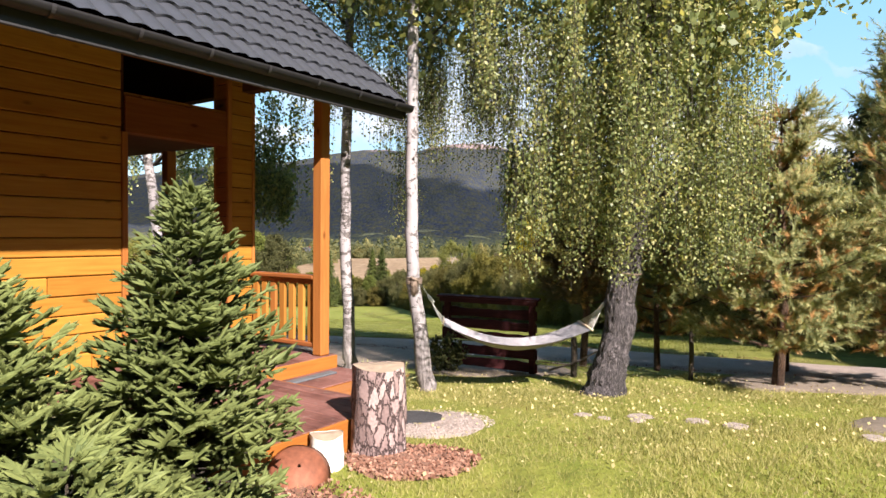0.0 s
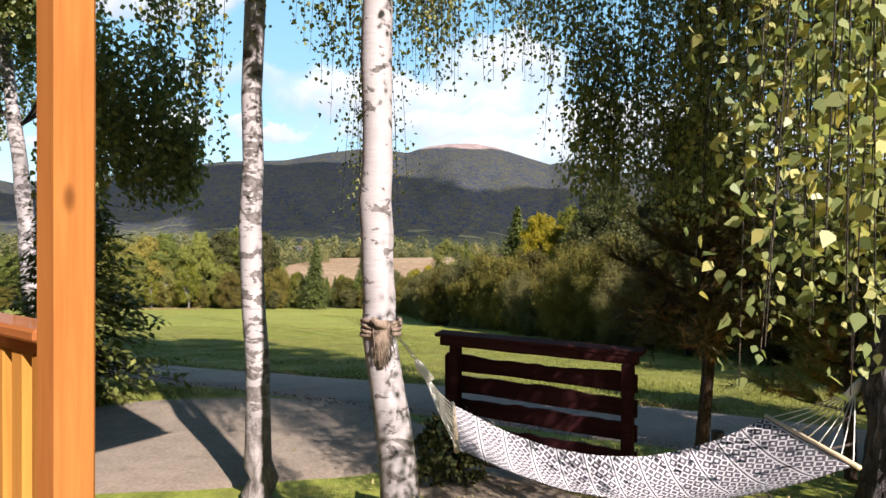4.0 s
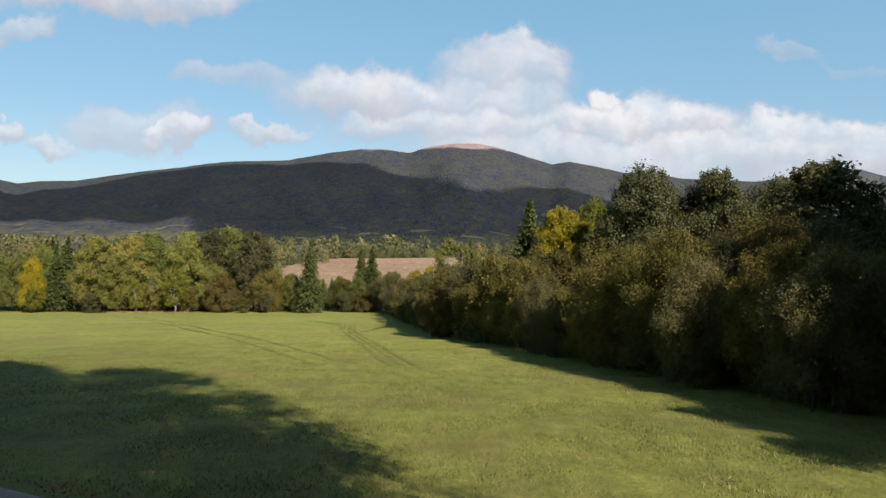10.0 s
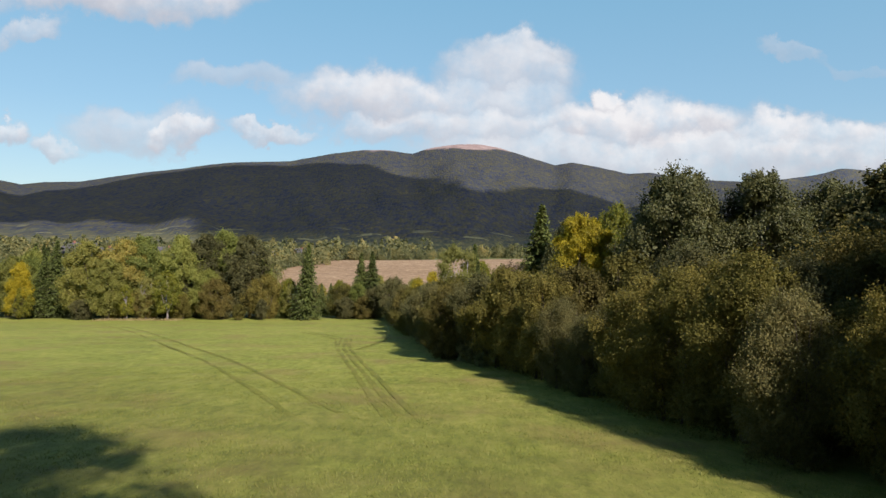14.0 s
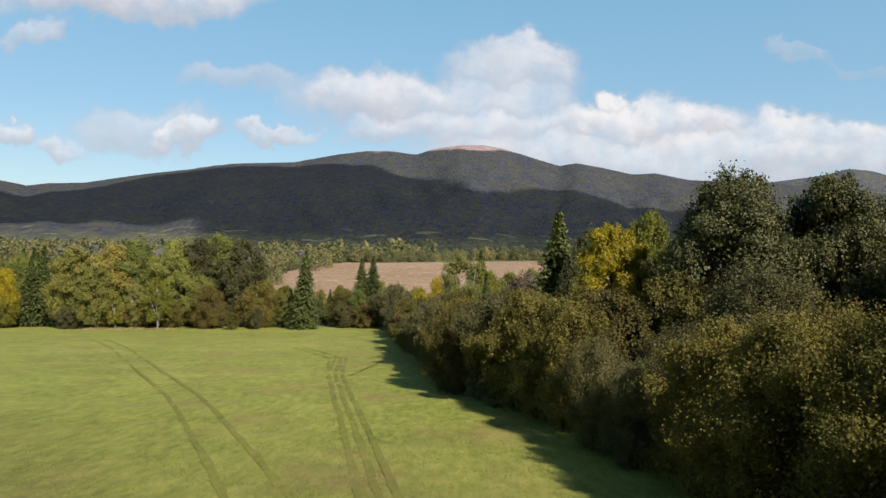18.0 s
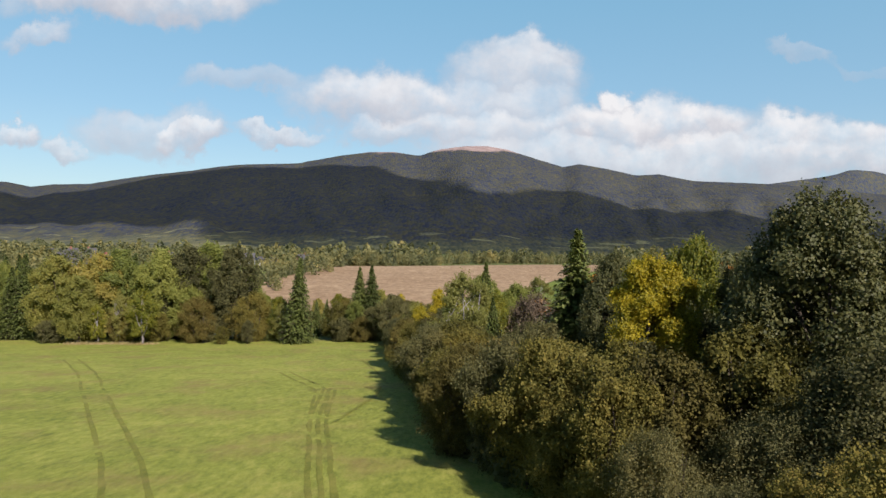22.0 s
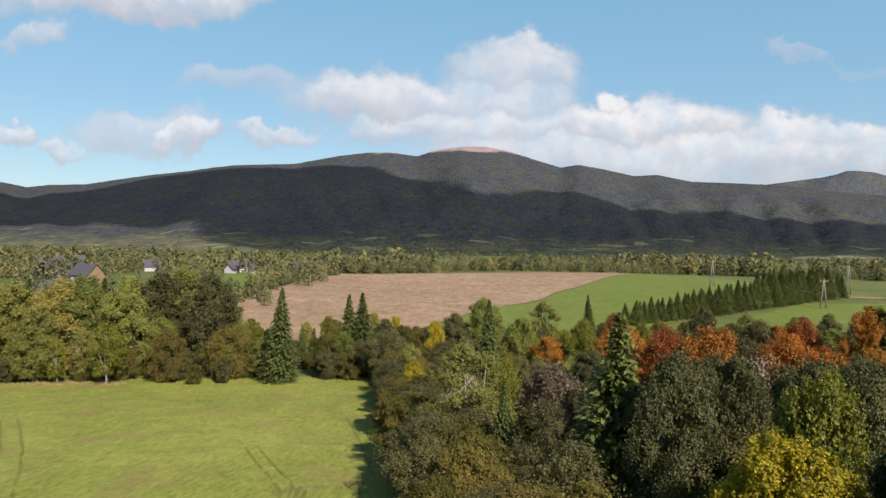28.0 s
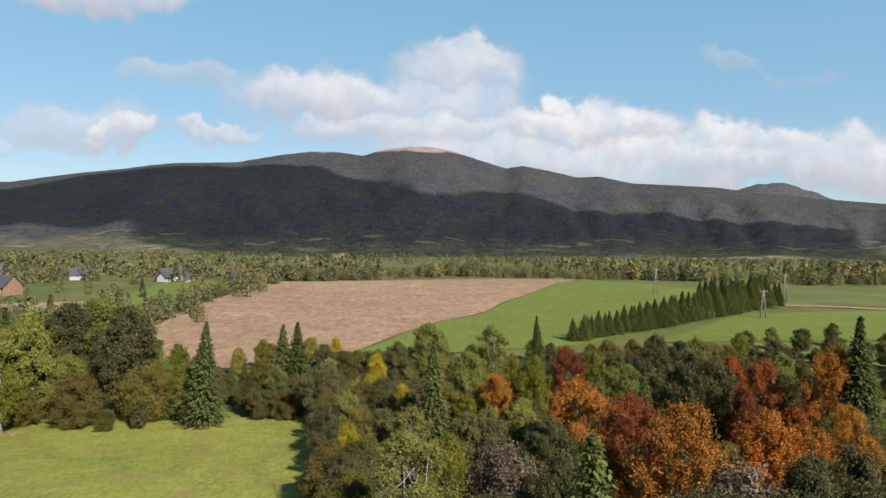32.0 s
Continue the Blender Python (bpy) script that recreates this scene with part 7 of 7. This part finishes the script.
# ======== far houses, poles and masts ========
M_FARWALL = solid("far_white_wall", (0.34, 0.33, 0.32), 0.8, 0.0, 0.06, 1.0)
M_FARWOOD = solid("far_brown_wall", (0.20, 0.12, 0.07), 0.8, 0.0, 0.2, 1.0)
M_FARROOF = solid("far_dark_roof", (0.06, 0.055, 0.06), 0.6, 0.0, 0.15, 1.0)
M_FARRED = solid("far_red_roof", (0.22, 0.09, 0.06), 0.7, 0.0, 0.15, 1.0)
M_PANE = solid("far_window_pane", (0.03, 0.035, 0.045), 0.1, 0.0, 0.05, 1.0, 0.0)


def far_house(x, y, w, d, h, rise, turn, wall_m, roof_m, label):
    e = thing("far_house", label, "house", "far houses")
    e.matrix_basis = pose(x, y, gz(x, y), 0, 0, turn)
    body = box("wall", (-w / 2, -d / 2, -1), (w / 2, d / 2, h), wall_m, e, bev=0.02)
    ov = 0.5
    A = [(-w / 2 - ov, -d / 2 - ov, h - 0.3), (w / 2 + ov, -d / 2 - ov, h - 0.3), (w / 2 + ov, 0, h + rise), (-w / 2 - ov, 0, h + rise), (-w / 2 - ov, d / 2 + ov, h - 0.3), (w / 2 + ov, d / 2 + ov, h - 0.3)]
    B = [(p[0], p[1], p[2] + 0.25) for p in A]
    part("roof", mesh_of("roof", A + B, [(0, 3, 2, 1), (3, 4, 5, 2), (6, 7, 8, 9), (9, 8, 11, 10), (0, 1, 7, 6), (4, 10, 11, 5), (0, 6, 9, 3), (3, 9, 10, 4), (1, 2, 8, 7), (2, 5, 11, 8)], roof_m), e)
    for s in (-1, 1):
        part("gable", mesh_of("gable", [(s * w / 2, -d / 2, h - 0.05), (s * w / 2, d / 2, h - 0.05), (s * w / 2, 0, h + rise - 0.1)], [(0, 1, 2) if s > 0 else (2, 1, 0)], wall_m), e)
    n = max(2, int(w / 3))
    for i in range(n):
        c = -w / 2 + (i + 0.5) * w / n
        wd = box("window", (c - 0.6, -d / 2 - 0.06, 1.0), (c + 0.6, -d / 2 + 0.02, 2.3), M_FARWALL, e, bev=0.01)
        box("pane", (c - 0.5, -d / 2 - 0.08, 1.1), (c + 0.5, -d / 2 - 0.05, 2.2), M_PANE, wd, bev=0.005)
    box("chimney", (w * 0.2, -0.4, h + rise * 0.5), (w * 0.2 + 0.7, 0.4, h + rise + 1.0), M_FARRED, e, bev=0.02)
    return e


far_house(-84, 320, 8, 5, 2.0, 2.0, 12, M_FARWALL, M_FARROOF, "white far house with dark roof among garden trees")
far_house(-98, 323, 4.5, 4.5, 2.0, 2.2, 70, M_FARWALL, M_FARROOF, "white far house with dark roof among garden trees")
far_house(-101, 340, 9, 7, 2.6, 3.0, 10, M_FARWALL, M_FARROOF, "tall white far house with dark roof")
far_house(-66, 312, 6, 5, 2.4, 3.0, 60, M_FARWOOD, M_FARROOF, "brown wooden far cabin with dark roof")
far_house(-133, 268, 10, 7, 3.0, 3.8, -25, M_FARWOOD, M_FARROOF, "tall brown wooden far house with dark roof")
far_house(-124, 234, 8, 5, 2.2, 1.7, 10, M_FARRED, M_FARROOF, "low red-brown wooden far cabin with dark roof")
far_house(-162, 292, 12, 9, 3.4, 4.6, 60, M_FARWALL, M_FARROOF, "white far house with dark roof among garden trees")
far_house(-140, 338, 8, 6, 2.4, 3.0, 15, M_FARWALL, M_FARROOF, "small white far house with dark roof")
far_house(-185, 345, 12, 8, 3.2, 4.0, 25, M_FARWALL, M_FARROOF, "white far house with dark roof among garden trees")
M_POLE = solid("grey_timber_pole", (0.16, 0.14, 0.12), 0.9, 0.0, 0.2, 3.0)
for x, y, h in ((94.8, 261, 9.6), (100.8, 203.8, 8.0), (132, 243, 9.3)):
    e = thing("power_pole", "grey timber power pole with crossarm standing in the far meadow", "pole", "power poles")
    e.matrix_basis = Matrix.Translation((x, y, gz(x, y)))
    for s in (-1, 1):
        v, f = tube([(s * 0.9, 0, -0.5), (0, 0, h)], [0.17, 0.12], 7)
        part("leg", mesh_of("leg", v, f, M_POLE, True), e)
    box("crossarm", (-1.1, -0.08, h - 0.6), (1.1, 0.08, h - 0.42), M_POLE, e, bev=0.02)
    for i in (-0.9, 0, 0.9):
        v, f = tube([(i, 0, h - 0.42), (i, 0, h - 0.15)], [0.07, 0.05], 6)
        part("insulator", mesh_of("insulator", v, f, M_FARWALL, True), e)
